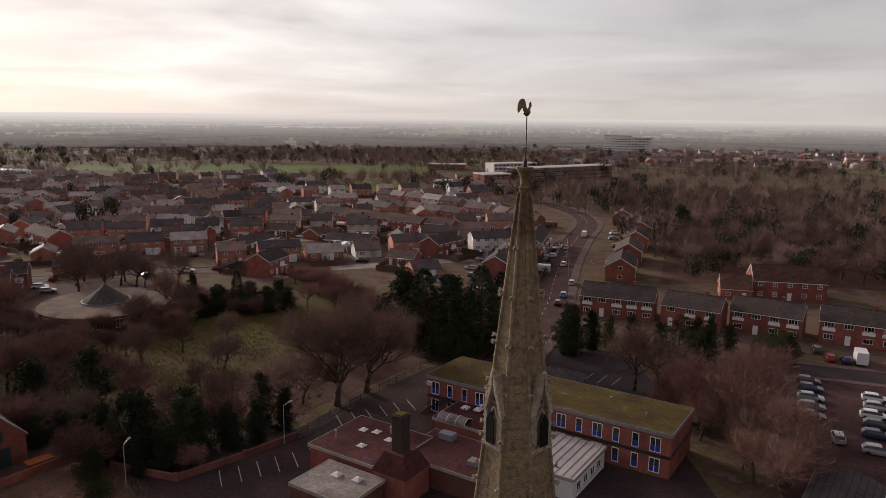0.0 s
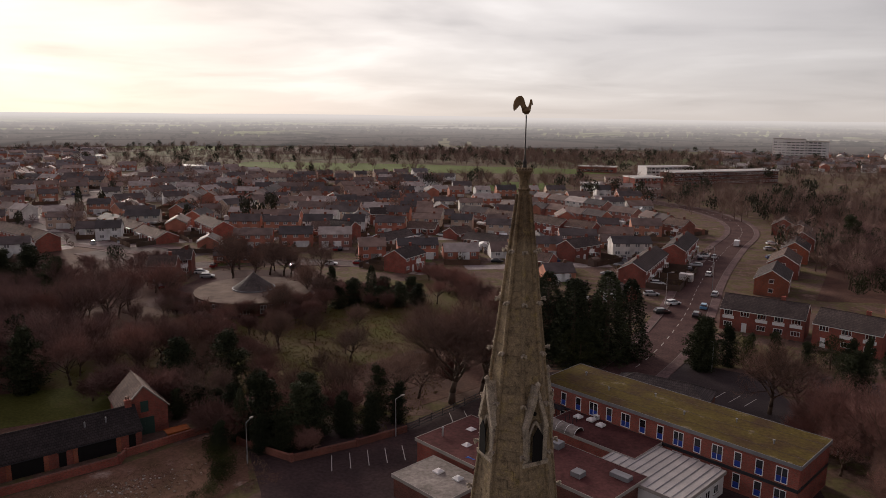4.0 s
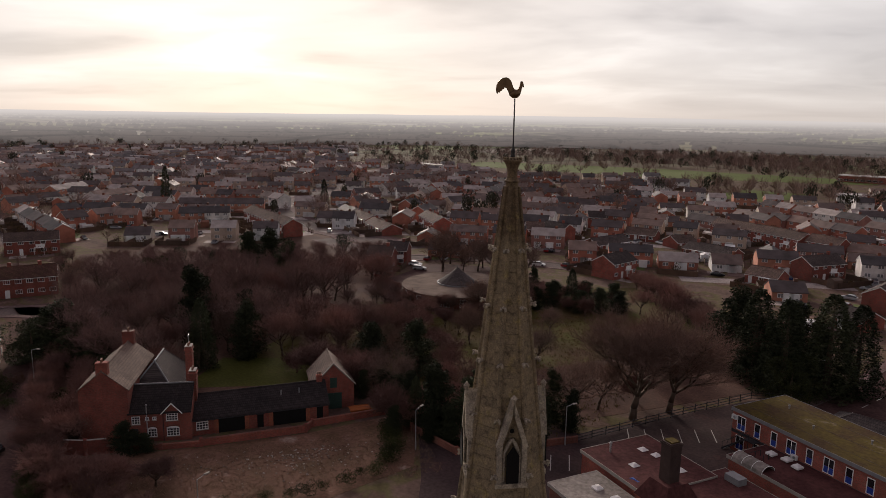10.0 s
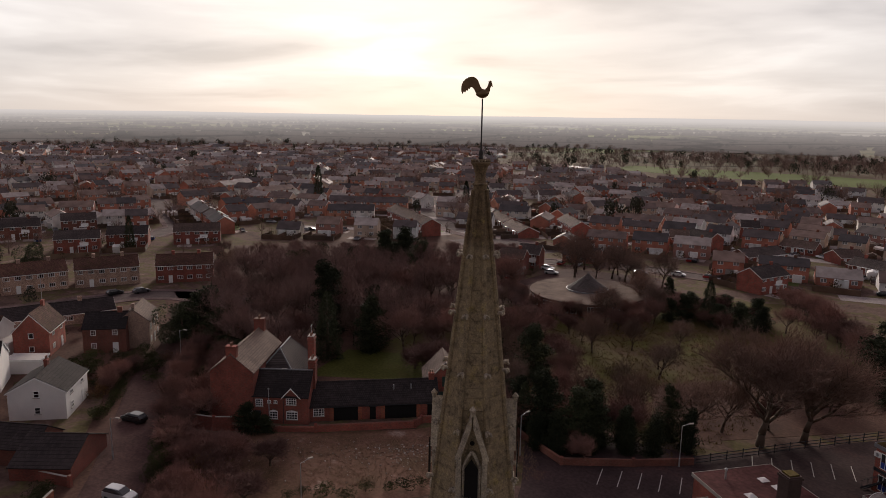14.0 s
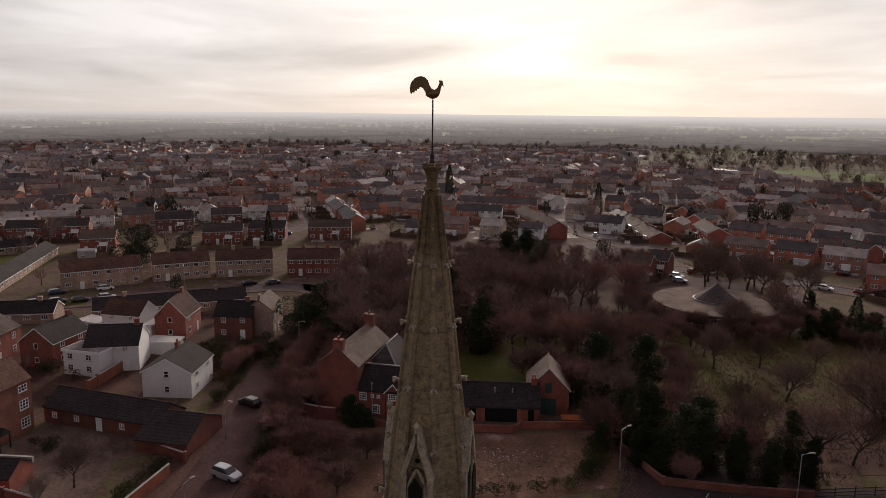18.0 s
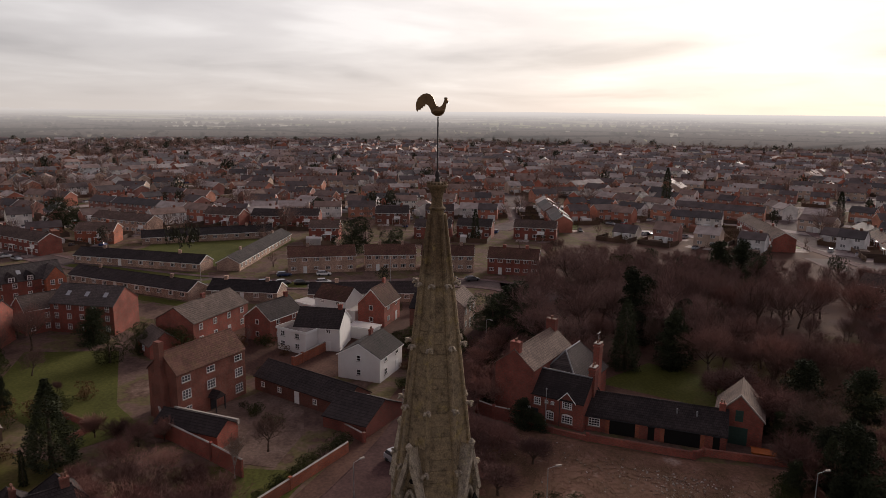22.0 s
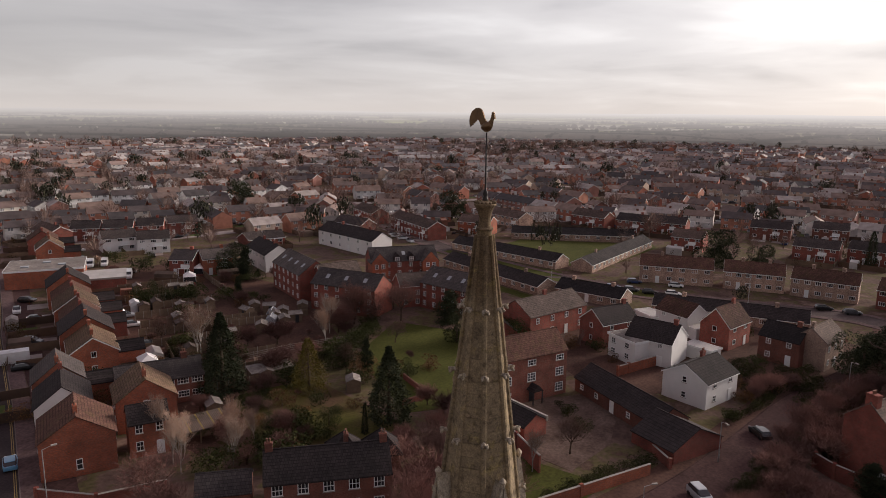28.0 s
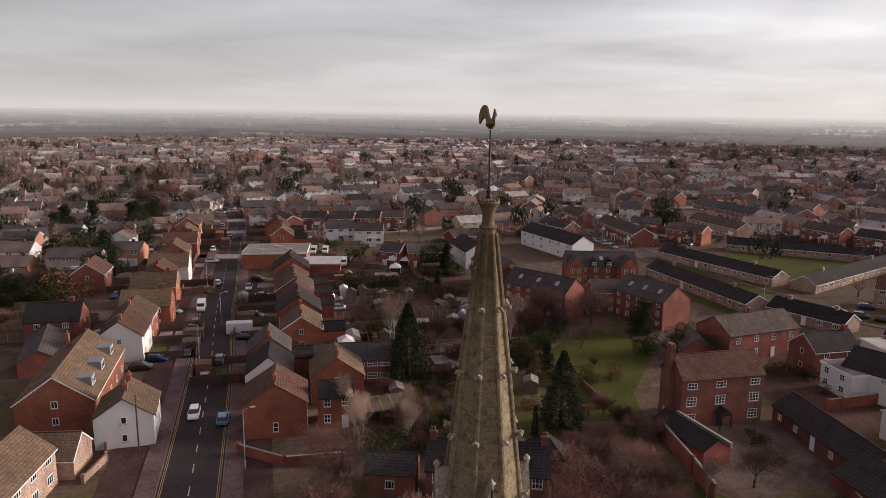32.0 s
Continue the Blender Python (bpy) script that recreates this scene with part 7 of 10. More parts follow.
part("tarpaulin", MB().add([(-1.0, -0.7, 3.5), (0.9, -0.8, 3.5), (1.1, 0.6, 3.5), (-0.8, 0.8, 3.5), (-0.4, -0.2, 3.75), (0.5, 0.1, 3.7)], [(0, 1, 5, 4), (1, 2, 5), (2, 3, 4, 5), (3, 0, 4)]).moved(pose(3.0, -4.4, 0)), M["blue_tarp"], red1, "blue plastic tarpaulin on the roof")
for i, (a, b, w, d, h) in enumerate(((-5.0, 3.0, 2.2, 1.4, 0.9), (2.0, -1.5, 1.4, 1.4, 0.7), (6.0, 2.0, 2.6, 1.2, 0.6))):
    part("roof_plant", MB().box(a - w / 2, b - d / 2, 3.4, a + w / 2, b + d / 2, 3.4 + h), M["lead"], red2, "grey roof-top plant box")
for i in range(6):
    part("roof_vent", MB().ring([(0.1, 6.4), (0.1, 6.9), (0.18, 6.92), (0.18, 7.05)], 8, -16 + 6.2 * i, 1.6 - 3 * (i % 2)), M["lead"], school, "short grey roof vent")
for i in range(3):
    part("roof_seam", MB().box(-SL / 2, -3.2 + 3.1 * i, 6.5, SL / 2, -3.14 + 3.1 * i, 6.53), M["felt_brown"], school, "seam in the felt roof")

# ---- the suburbs: rows of houses farther off ----
srng = random.Random(5)
occupied = []


def free_at(x, y, r):
    for line in ROADS.values():
        for p in line[::2]:
            if (p.x - x) ** 2 + (p.y - y) ** 2 < (r + 2) ** 2:
                return False
    return all((x - a) ** 2 + (y - b) ** 2 > (r + c) ** 2 for a, b, c in occupied)


for ob in list(scene.collection.objects):
    if ob.parent is None and ob.type == "EMPTY" and ob.name.split(".")[0] in ("house", "cottage", "bungalow", "terrace_block", "bungalow_row", "apartment_block", "college_block", "trade_building", "store_building"):
        r = 6.0 if ob.name.startswith(("house", "cott")) else 9.0
        occupied.append((ob.location.x, ob.location.y, r))


# the far estates, joined
fw, fr, fwin, fpan, fchim = MB(), MB(), MB(), MB(), MB()
fgar = MB()
fst = MB()
fwht = MB()
frn = MB()     # roofs of the nearer estates


def far_house(x, y, az, L, W, E, R, detail, white=False):
    m = Matrix.Translation((x, y, 0)) @ Matrix.Rotation(radians(az), 4, "Z")
    a = wall_body(L, W, E, R).moved(m)
    (fwht if white else fw).add(a.v, a.f)
    b = MB()
    xx, yy, k = L / 2 + 0.15, W / 2 + 0.3, R / (W / 2)
    z0, z1 = E - 0.3 * k, E + R
    b.add([(-xx, -yy, z0), (xx, -yy, z0), (xx, 0, z1), (-xx, 0, z1), (xx, yy, z0), (-xx, yy, z0), (-xx, -yy, z0 + 0.16), (xx, -yy, z0 + 0.16), (xx, 0, z1 + 0.16), (-xx, 0, z1 + 0.16), (xx, yy, z0 + 0.16), (-xx, yy, z0 + 0.16)],
          [(6, 7, 8, 9), (9, 8, 10, 11), (0, 1, 7, 6), (4, 5, 11, 10), (0, 6, 9, 3), (3, 9, 11, 5), (1, 2, 8, 7), (2, 4, 10, 8)])
    b.moved(m)
    # roofs beyond 540 m take the paler tiles that stand for haze
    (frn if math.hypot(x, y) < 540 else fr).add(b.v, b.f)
    c = MB().box(L * 0.2, -0.3, E + R * 0.6, L * 0.2 + 0.9, 0.3, E + R + 0.9).moved(m)
    fchim.add(c.v, c.f)
    face = -1 if (Matrix.Rotation(radians(az), 2) @ Vector((0, -1))).dot(Vector((x, y)).normalized()) < 0 else 1
    for _ in range(2 if srng.random() < 0.7 else 0):
        gx = srng.uniform(-L / 2 + 1.5, L / 2 - 1.5)
        ya, yb = face * W / 2, face * (W / 2 + 1.1)
        b = MB().box(gx - 1.25, min(ya, yb), 0, gx + 1.25, max(ya, yb), 2.3).moved(m)
        fgar.add(b.v, b.f)
    if srng.random() < 0.75:
        for e in (-1, 1):
            xe = e * (L / 2 + 0.16)
            for sd in (-1, 1):
                b = MB().add([(xe, sd * (W / 2 + 0.3), E - 0.42), (xe, sd * (W / 2 + 0.3), E - 0.1), (xe, 0, E + R + 0.16), (xe, 0, E + R - 0.16)], [(0, 1, 2, 3)]).moved(m)
                fgar.add(b.v, b.f)
    if detail:
        n = max(2, int(L / 3.2))
        for side in (-1, 1):
            if (Matrix.Rotation(radians(az), 2) @ Vector((0, side))).dot(Vector((x, y)).normalized()) > 0.35:
                continue
            for fl in range(2 if E > 3.5 else 1):
                for i in range(n):
                    px = -L / 2 + L * (i + 0.5) / n
                    py = side * (W / 2)
                    z = 0.95 + 2.6 * fl
                    q, o1, o2 = [(-0.85, 0), (0.85, 0), (0.85, 1.2), (-0.85, 1.2)], py + side * 0.05, py + side * 0.07
                    f = MB().add([(px + a, py, z + b) for a, b in q] + [(px + a, o1, z + b) for a, b in q], [(4, 5, 6, 7), (0, 1, 5, 4), (1, 2, 6, 5), (2, 3, 7, 6), (3, 0, 4, 7)]).moved(m)
                    fwin.add(f.v, f.f)
                    for o in (-0.42, 0.42):
                        g = MB().add([(px + o - 0.34, o2, z + 0.1), (px + o + 0.34, o2, z + 0.1), (px + o + 0.34, o2, z + 1.1), (px + o - 0.34, o2, z + 1.1)], [(0, 1, 2, 3)]).moved(m)
                        fpan.add(g.v, g.f)


plots = [(ob.location.x, ob.location.y, math.degrees(ob.rotation_euler.z if ob.rotation_mode != "QUATERNION" else ob.matrix_world.to_euler().z), 10.0, 8.2) for ob in list(scene.collection.objects) if ob.parent is None and ob.get("group") == "main road houses" and ob.location.y < -88]     # every house of the estates: place, heading, length, depth
WALLS = {"r": "brick_red", "o": "brick_orange", "n": "brick_brown", "f": "brick_buff", "w": "render_white"}
ROOFS = {"b": "roof_estate", "d": "roof_slate", "g": "roof_grey", "t": "roof_tan", "p": "roof_pale"}
WALL_WORDS = {"r": "red brick", "o": "orange brick", "n": "brown brick", "f": "buff brick", "w": "white rendered"}


def terrace(ax, ay, bx, by, code):
    """A row of joined houses (or a bungalow) under one ridge from a to b; code: storeys, wall, roof."""
    d = Vector((bx - ax, by - ay))
    x, y, L, az = (ax + bx) / 2, (ay + by) / 2, round(max(7.0, d.length), 1), math.degrees(math.atan2(d.y, d.x))
    spots = [Vector((ax, ay)).lerp(Vector((bx, by)), (i + 0.5) / max(1, round(L / 8))) for i in range(max(1, round(L / 8)))]
    if any((p.x - a) ** 2 + (p.y - b) ** 2 < (3.0 + c) ** 2 * 0.72 for p in spots for a, b, c in occupied):
        return None
    occupied.extend((p.x, p.y, 4.6) for p in spots)
    if (Matrix.Rotation(radians(az), 2) @ Vector((0, -1))).dot(Vector((x, y))) > 0:
        az += 180
    low = code[0] == "1"
    W, E, R = (8.4, 2.5, 2.0) if low else (7.8, 4.8, 2.2)
    plots.append((x, y, az, L, W))
    wall, roof = WALLS[code[1]], ROOFS[code[2]]
    if math.hypot(x, y) > 300:
        k = max(1, math.ceil(L / 15))
        for i in range(k):     # the ridge steps from house to house
            q = Matrix.Rotation(radians(az), 2) @ Vector((L * ((i + 0.5) / k - 0.5), srng.uniform(-0.8, 0.8)))
            far_house(x + q.x, y + q.y, az, L / k - 0.02, W, E + srng.uniform(-0.15, 0.15), R, True, code[1] == "w")
        return None
    n = max(2, int(L / 3.0))
    rows_ = ((n, 1),) if low else ((n, 1), (n, 1))
    ob = house(x, y, az, L, W, E, R, wall, roof, front=rows_, back=rows_, chims=((-0.3, 0), (0.2, 0)) if L > 18 else ((0.25, 0),), door=0.3, win=(1.6, 1.15, 3, 1), verge="white_paint",
               label=f"{WALL_WORDS[code[1]]} {'bungalow' if low else 'estate terrace'} under a weathered {'dark' if code[2] == 'd' else 'brown'} tiled roof", name="bungalow" if low else "house", group="estate houses", category="bungalow" if low else "house")
    for i in range(max(1, int(L / 8.5))):
        u = -L / 2 + L * (i + 0.62) / max(1, int(L / 8.5))
        part("porch", cached(("porch",), lambda: MB().box(-1.5, -0.95, 2.25, 1.5, 0.05, 2.42).box(-1.45, -0.9, 0.0, -1.3, -0.75, 2.25).box(1.3, -0.9, 0.0, 1.45, -0.75, 2.25).mesh("porch", M["white_paint"])), None, ob, "flat white porch canopy", pose(u, -W / 2, 0))
        if not low and i % 2 == 0:
            part("boarding", cached(("boarding",), lambda: MB().box(-1.35, -0.04, 2.45, 1.35, 0.0, 3.45).mesh("boarding", M["white_paint"])), None, ob, "white weatherboarding between the storeys", pose(u + 0.4, -W / 2, 0))
    return ob


terrace(-12.1, 170, -8, 167.9, "1rd")
terrace(-78.6, 177.3, -76.4, 189.1, "2rd")
terrace(-140.7, 142.1, -133.9, 146, "2rb")
terrace(-8.1, 185.5, -3, 216.6, "2rd")
terrace(-154.3, -131, -161.1, -125.6, "2og")
terrace(-152.3, -137.6, -153.9, -131.6, "2rg")
terrace(-141.7, 151.9, -136, 155.1, "2rd")
terrace(-43.5, 205.3, -34.2, 203.8, "1rb")
terrace(-167.7, -124.3, -176.2, -113.1, "2wd")
terrace(-32.2, 216.5, -24.9, 228.5, "2rd")
terrace(-191.8, -118.7, -201.8, -108.3, "2wd")
terrace(2.4, 223, 6.5, 252.4, "2rd")
terrace(-72.7, 235.6, -54.8, 231.4, "1rd")
terrace(-173, -170.8, -179.8, -163, "2wd")
terrace(-196.3, -144.8, -202, -141.7, "1rd")
terrace(-101.9, 215.9, -97, 233.3, "1rd")
terrace(-202.7, -140.6, -207.2, -136.5, "1rd")
terrace(-168.6, -182.1, -177.4, -175.7, "2wd")
terrace(-251.4, -0.2, -248.9, 10.5, "2rb")
terrace(-249.1, 39.2, -244.9, 52.5, "2rd")
terrace(-255.9, -0.9, -253, 7.3, "2nb")
terrace(-243.5, 77.1, -237, 91.7, "2rb")
terrace(-249.9, 56.3, -244.4, 68.5, "2rd")
terrace(-131.5, 220.6, -125.5, 224.2, "2rb")
terrace(-127.3, 228.8, -115.9, 226.6, "2rd")
terrace(-82, 242.1, -77.3, 250.1, "1rb")
terrace(-235.1, -126, -229, -111.2, "2rd")
terrace(-255.5, -109.5, -232.7, -84.6, "2rb")
terrace(-255.5, -82, -253.3, -68.5, "2ob")
terrace(-39.2, 267.6, -27.8, 263.5, "2rb")
terrace(-103, 251.6, -91.1, 253, "1rb")
terrace(-195.6, 202.5, -176, 192.2, "1rb")
terrace(-176.4, -216.4, -170.8, -201.6, "2rb")
terrace(-187.7, -199, -193.3, -190.3, "2rd")
terrace(-196.1, -191.4, -201.3, -183.3, "2rd")
terrace(-181.5, 221.1, -162.6, 207.8, "2rb")
terrace(-181.8, -208, -187.2, -199.8, "2rd")
terrace(-54.1, 275, -40.4, 266.8, "2rb")
terrace(-205.7, -185.7, -213.2, -177.9, "2rd")
terrace(-246.7, 178.9, -201.6, 163.4, "2rb")
terrace(-284.3, -9.4, -281.3, 4.1, "2rd")
terrace(-285.5, -22.9, -281.8, -10.5, "2rd")
terrace(-289.3, -12.4, -284.7, 1.5, "2ob")
terrace(-1.2, 290, 7.3, 284.1, "2nb")
terrace(-286.7, 27.9, -283.9, 42, "2nd")
terrace(-288.2, -83.4, -270.4, -59.1, "2fb")
terrace(-78.7, 287.6, -54.1, 275, "2rb")
terrace(-293.4, -41.8, -285.4, -27, "2rb")
terrace(-294.7, -26.8, -288.6, -13.6, "2rb")
terrace(-272.7, -134.9, -259, -119.7, "2rb")
terrace(-216.7, 214.9, -199.1, 206.4, "1rb")
terrace(-292.1, 50.6, -289.4, 62.8, "2nd")
terrace(-128.4, 267.4, -122.2, 271.2, "2rd")
terrace(-262.9, 153.5, -250, 169.5, "2rb")
terrace(-296.5, 67.3, -291, 83.3, "2rd")
terrace(-318.6, 114, -251.6, 99.9, "2rd")
terrace(-193.2, 227.7, -196.5, 240.5, "2ob")
terrace(-11.2, 310.8, -0.9, 298.3, "2nb")
terrace(-91.6, 294.5, -78.7, 290.5, "2rd")
terrace(-150, 269.3, -135.2, 270.7, "2rb")
terrace(-255.9, -215.4, -223.8, -173.3, "2rb")
terrace(-46.9, 312.9, -27.7, 300.9, "2rb")
terrace(-315.2, -64.2, -300.3, -40.8, "2fb")
terrace(-168.8, 265.6, -156.2, 270.3, "1rd")
terrace(-182.8, 257, -170.2, 264.8, "1rd")
terrace(-235.4, 224.8, -221.4, 218.9, "1rb")
terrace(-238.8, 222.7, -224.9, 214, "1rb")
terrace(-27.1, 322, -15.2, 315.1, "2nb")
terrace(-300.2, -160.7, -271.4, -134.6, "2rb")
terrace(-125.6, 297.7, -110.7, 301.8, "2rb")
terrace(-65, 321.9, -47.8, 313.8, "2rb")
terrace(-331.2, -3.5, -319.1, 10.9, "2rb")
terrace(-81, 323.8, -62.6, 310.8, "2rb")
terrace(-329, 1.1, -322.9, 15.3, "2rd")
terrace(-212.8, 243.2, -214.2, 252.5, "2rd")
terrace(-331, 18.8, -325.1, 32.8, "2rd")
terrace(-202, -260.6, -223, -242.3, "1rd")
terrace(-329.5, 39.5, -327, 52.3, "2rd")
terrace(-241.5, -226.5, -250.5, -220.7, "2rd")
terrace(-236.4, -236.5, -241.1, -227, "2rd")
terrace(-291.4, 171.7, -265.8, 200.7, "2rb")
terrace(-333.4, 59.2, -328, 72, "2rd")
terrace(-174.4, -272.3, -198.5, -290, "2rt")
terrace(-192.2, 277.2, -182, 287.4, "2rd")
terrace(-241.6, 237, -239.2, 243.8, "2rb")
terrace(-342.3, -98.9, -319.1, -65.1, "2rb")
terrace(-341.3, -27.5, -338.9, -15.6, "2rb")
terrace(-206.8, 267.9, -202.6, 280, "2rb")
terrace(-337.8, 76.1, -333.1, 91.5, "2rd")
terrace(-350.7, -34.3, -341.4, -20.1, "2rb")
terrace(-206.4, -278.3, -218.5, -275.5, "2wd")
terrace(-333.2, -135.2, -321.8, -118.1, "2rb")
terrace(-167.1, 308.6, -157.7, 314.6, "2rb")
terrace(-354.7, 4.4, -349.3, 13.7, "2fp")
terrace(-288.8, 219.6, -271.6, 218.1, "2nb")
terrace(-63.5, 362.5, -31.7, 342.5, "2nb")
terrace(-136.4, 328.3, -128.5, 341.7, "2rd")
terrace(-265.9, 245.4, -257.3, 251, "2rd")
terrace(-102.4, 343.9, -90.2, 351.6, "2rd")
terrace(-364.7, -60.5, -358.2, -48.5, "2nd")
terrace(-368.6, -5.6, -365.2, 2.5, "2rd")
terrace(-371, -11.4, -363.2, 1.2, "2rb")
terrace(-190, 315, -183.8, 323.5, "2rb")
terrace(-371.2, 28.8, -371.5, 41.4, "2rb")
terrace(-229.4, 268.8, -246.9, 305.7, "2rb")
terrace(-170.6, 332.1, -161.7, 337.9, "2rb")
terrace(-374.1, -18.8, -374, -7, "2rb")
terrace(-309.7, 217.5, -297.8, 225, "2rb")
terrace(-321.3, 204.4, -307, 213.5, "2rb")
terrace(-375.5, -73.6, -367.6, -61.8, "2nd")
terrace(-81.2, 374.2, -65.4, 367.4, "2nb")
terrace(-268.6, 264.1, -262.2, 277, "2rd")
terrace(-264.9, -270, -290.3, -249.5, "2wb")
terrace(-165.8, 346.9, -146.5, 347.7, "2rd")
terrace(-355.6, -159.6, -345.6, -141.4, "2fb")
terrace(-251.5, -289.3, -266.9, -273.3, "2wd")
terrace(-381.3, -86.7, -371.5, -73.5, "2nd")
terrace(-371.6, -136.8, -358.4, -113.6, "2fb")
terrace(-295.4, -252.1, -307.5, -234.9, "2wb")
terrace(-240.8, -304.7, -252.9, -293.5, "2wd")
terrace(-231.8, 292.3, -244.9, 319.6, "2rb")
terrace(-354.4, 144.9, -360.4, 160.5, "1nd")
terrace(-380, 77.8, -378.9, 91, "2rb")
terrace(-209.3, 296.1, -227.9, 349.9, "2rb")
terrace(-348.1, 157.2, -355, 184.1, "2rb")
terrace(-232.9, 314.9, -220.5, 323.2, "2rd")
terrace(-403.6, -32.6, -395.2, -21.3, "2rb")
terrace(-407.1, -59.1, -396.6, -49, "2nd")
terrace(-411.2, 0, -407.2, 9.9, "2rb")
terrace(-390.8, 116.7, -391.9, 132.2, "2rb")
terrace(-278.1, 297.6, -276.6, 317.2, "2nb")
terrace(-410.5, 66.7, -409, 82.3, "2rb")
terrace(-257.3, 319.2, -253.1, 341.5, "2rb")
terrace(-409.5, -104.1, -405.5, -88.5, "2rb")
terrace(-390, 156.2, -401.7, 180.3, "2rb")
terrace(-401.3, 139.9, -407.3, 158.5, "2rb")
terrace(-198.8, 378.2, -189.1, 393.8, "2rb")
terrace(-434, -31.3, -430, -21.4, "2rb")
terrace(-431.5, -88.1, -425.4, -74.3, "2rb")
terrace(-430.5, 97.7, -432.5, 113.7, "2rb")
terrace(-390.1, -236.3, -385.7, -220.4, "2fb")
terrace(-342.7, 301.1, -334.4, 313, "2nd")
terrace(-459.3, 22.2, -455, 33.6, "2rb")
terrace(-288.4, -354, -302, -347.8, "2wb")
terrace(-337.6, -307.8, -357.7, -298.4, "2rb")
terrace(-463.2, -20.3, -463.2, -7.7, "2nb")
terrace(-313.2, 340.4, -305.7, 359.2, "2rb")
terrace(-361.6, 300.5, -355.2, 311.3, "2nb")
terrace(-470.7, 64.5, -479.4, 81.5, "2rb")
terrace(-280.3, 387.7, -277, 409, "2nb")
terrace(-343.6, -345.5, -360.4, -332.7, "2rb")
terrace(-330.6, -362.9, -341.5, -357.9, "2wb")
terrace(-314.4, -384.6, -332.5, -369.9, "2rb")
terrace(-378, 337.1, -351, 345.2, "2nb")
terrace(-418.2, 280.5, -415.8, 292.3, "2rb")
terrace(-238.7, 448.5, -230.5, 454.4, "2nd")
terrace(-263.3, 435, -254.4, 445.6, "2nd")
terrace(-230.1, 463.1, -223.1, 468.1, "2nd")
terrace(-257.8, 456.1, -248.6, 462.8, "2nd")
terrace(-414.4, 342.5, -389.2, 344.5, "2nb")
terrace(-223.2, 481.3, -214.2, 487.8, "2nd")
terrace(-210.1, 490.8, -201.4, 497.1, "2nd")
terrace(-201, 506.6, -191.3, 513.7, "2nd")
terrace(-473.3, -316.3, -505.7, -309.2, "2rd")
terrace(-458.6, -455.6, -501.5, -453.1, "2fb")
terrace(-522.6, -445.5, -549.1, -432.4, "2wb")
terrace(-601.5, -449.9, -625.4, -444.1, "2wb")
terrace(-515.8, -773.9, -538.4, -777.4, "2wb")


far_spots = []


def far_district(cx, cy, az, rows, cols, drow, dcol, detail, white=0.12, mask=None, jit=1.4, gables=0.1):
    """Streets of houses: rows in pairs with a road between, turned by az."""
    c, s = math.cos(radians(az)), math.sin(radians(az))
    for i in range(0, rows - 1, 2):     # the streets between the pairs of rows
        line = []
        for q in range(int(cols * dcol / 12)):
            u = -cols * dcol / 2 + 12 * q
            v = (i + 0.5 - rows / 2) * drow + drow * 0.0 + 14 * math.sin(u * 0.012 + (i + 0.5) * 0.7)
            p = Vector((cx + c * u - s * v, cy + s * u + c * v))
            if (mask is None or mask(p.x, p.y)) and math.hypot(p.x, p.y) > 200:
                line.append(p)
            else:
                if len(line) > 2:
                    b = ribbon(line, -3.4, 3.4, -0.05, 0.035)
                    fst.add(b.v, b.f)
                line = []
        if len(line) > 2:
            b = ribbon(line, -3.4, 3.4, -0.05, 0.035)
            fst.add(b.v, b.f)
    for i in range(rows):
        gy = (i - rows / 2) * drow + (2.5 if i % 2 else -2.5)
        shift = srng.uniform(-8, 8)
        for j in range(cols):
            gx = (j - cols / 2) * dcol + shift
            if srng.random() < 0.07:
                continue
            bend = 14 * math.sin(gx * 0.012 + i * 0.7)
            u, v = gx + srng.uniform(-jit, jit) * 0.4, gy + bend + srng.uniform(-jit, jit)
            x, y = cx + c * u - s * v, cy + s * u + c * v
            if mask and not mask(x, y):
                continue
            if not free_at(x, y, 6.0):
                continue
            if any((x - a) ** 2 + (y - b) ** 2 < 100 for a, b in far_spots[-260:]):
                continue
            far_spots.append((x, y))
            plots.append((x, y, az, 12.0, 7.8))
            t = srng.random()
            L = 16.0 if t < 0.25 else 12.0 if t < 0.7 else 9.0
            E = 2.6 if srng.random() < 0.34 else 4.8
            turn = 90 if srng.random() < gables else 0
            far_house(x, y, az + turn + math.degrees(math.atan(14 * 0.012 * math.cos(gx * 0.012 + i * 0.7))), min(L, dcol * 0.92), srng.uniform(7.0, 8.2), E, srng.uniform(1.8, 2.5), detail, srng.random() < white)


def sector(a0, a1, r0, r1):
    def f(x, y):
        r = math.hypot(x, y)
        a = math.degrees(math.atan2(-x, y)) % 360     # degrees to the left of +y
        return r0 < r < r1 and a0 < a < a1
    return f


def not_park(f):
    return lambda x, y: f(x, y) and not (-420 < x < -55 and 535 < y < 660) and not (-155 < x < -55 and 415 < y < 560)


far_district(-120, 330, 20, 14, 26, 24, 15, True, 0.24, not_park(sector(2, 40, 190, 560)))
far_district(-330, 330, 40, 22, 34, 25, 15, True, 0.24, not_park(sector(34, 66, 255, 640)))
far_district(-420, 120, 88, 24, 36, 25, 15, True, 0.26, sector(62, 96, 300, 760))
far_district(-430, -160, 118, 24, 36, 25, 15, True, 0.2, sector(92, 124, 290, 800), gables=0.34)
far_district(-330, -360, 150, 24, 36, 25, 16, True, 0.2, sector(118, 168, 260, 800), gables=0.3)
far_district(-110, -260, 140, 12, 20, 25, 16, True, 0.15, sector(140, 176, 215, 420))
far_district(-600, 300, 60, 22, 50, 27, 17, False, 0.14, sector(45, 90, 640, 1000))
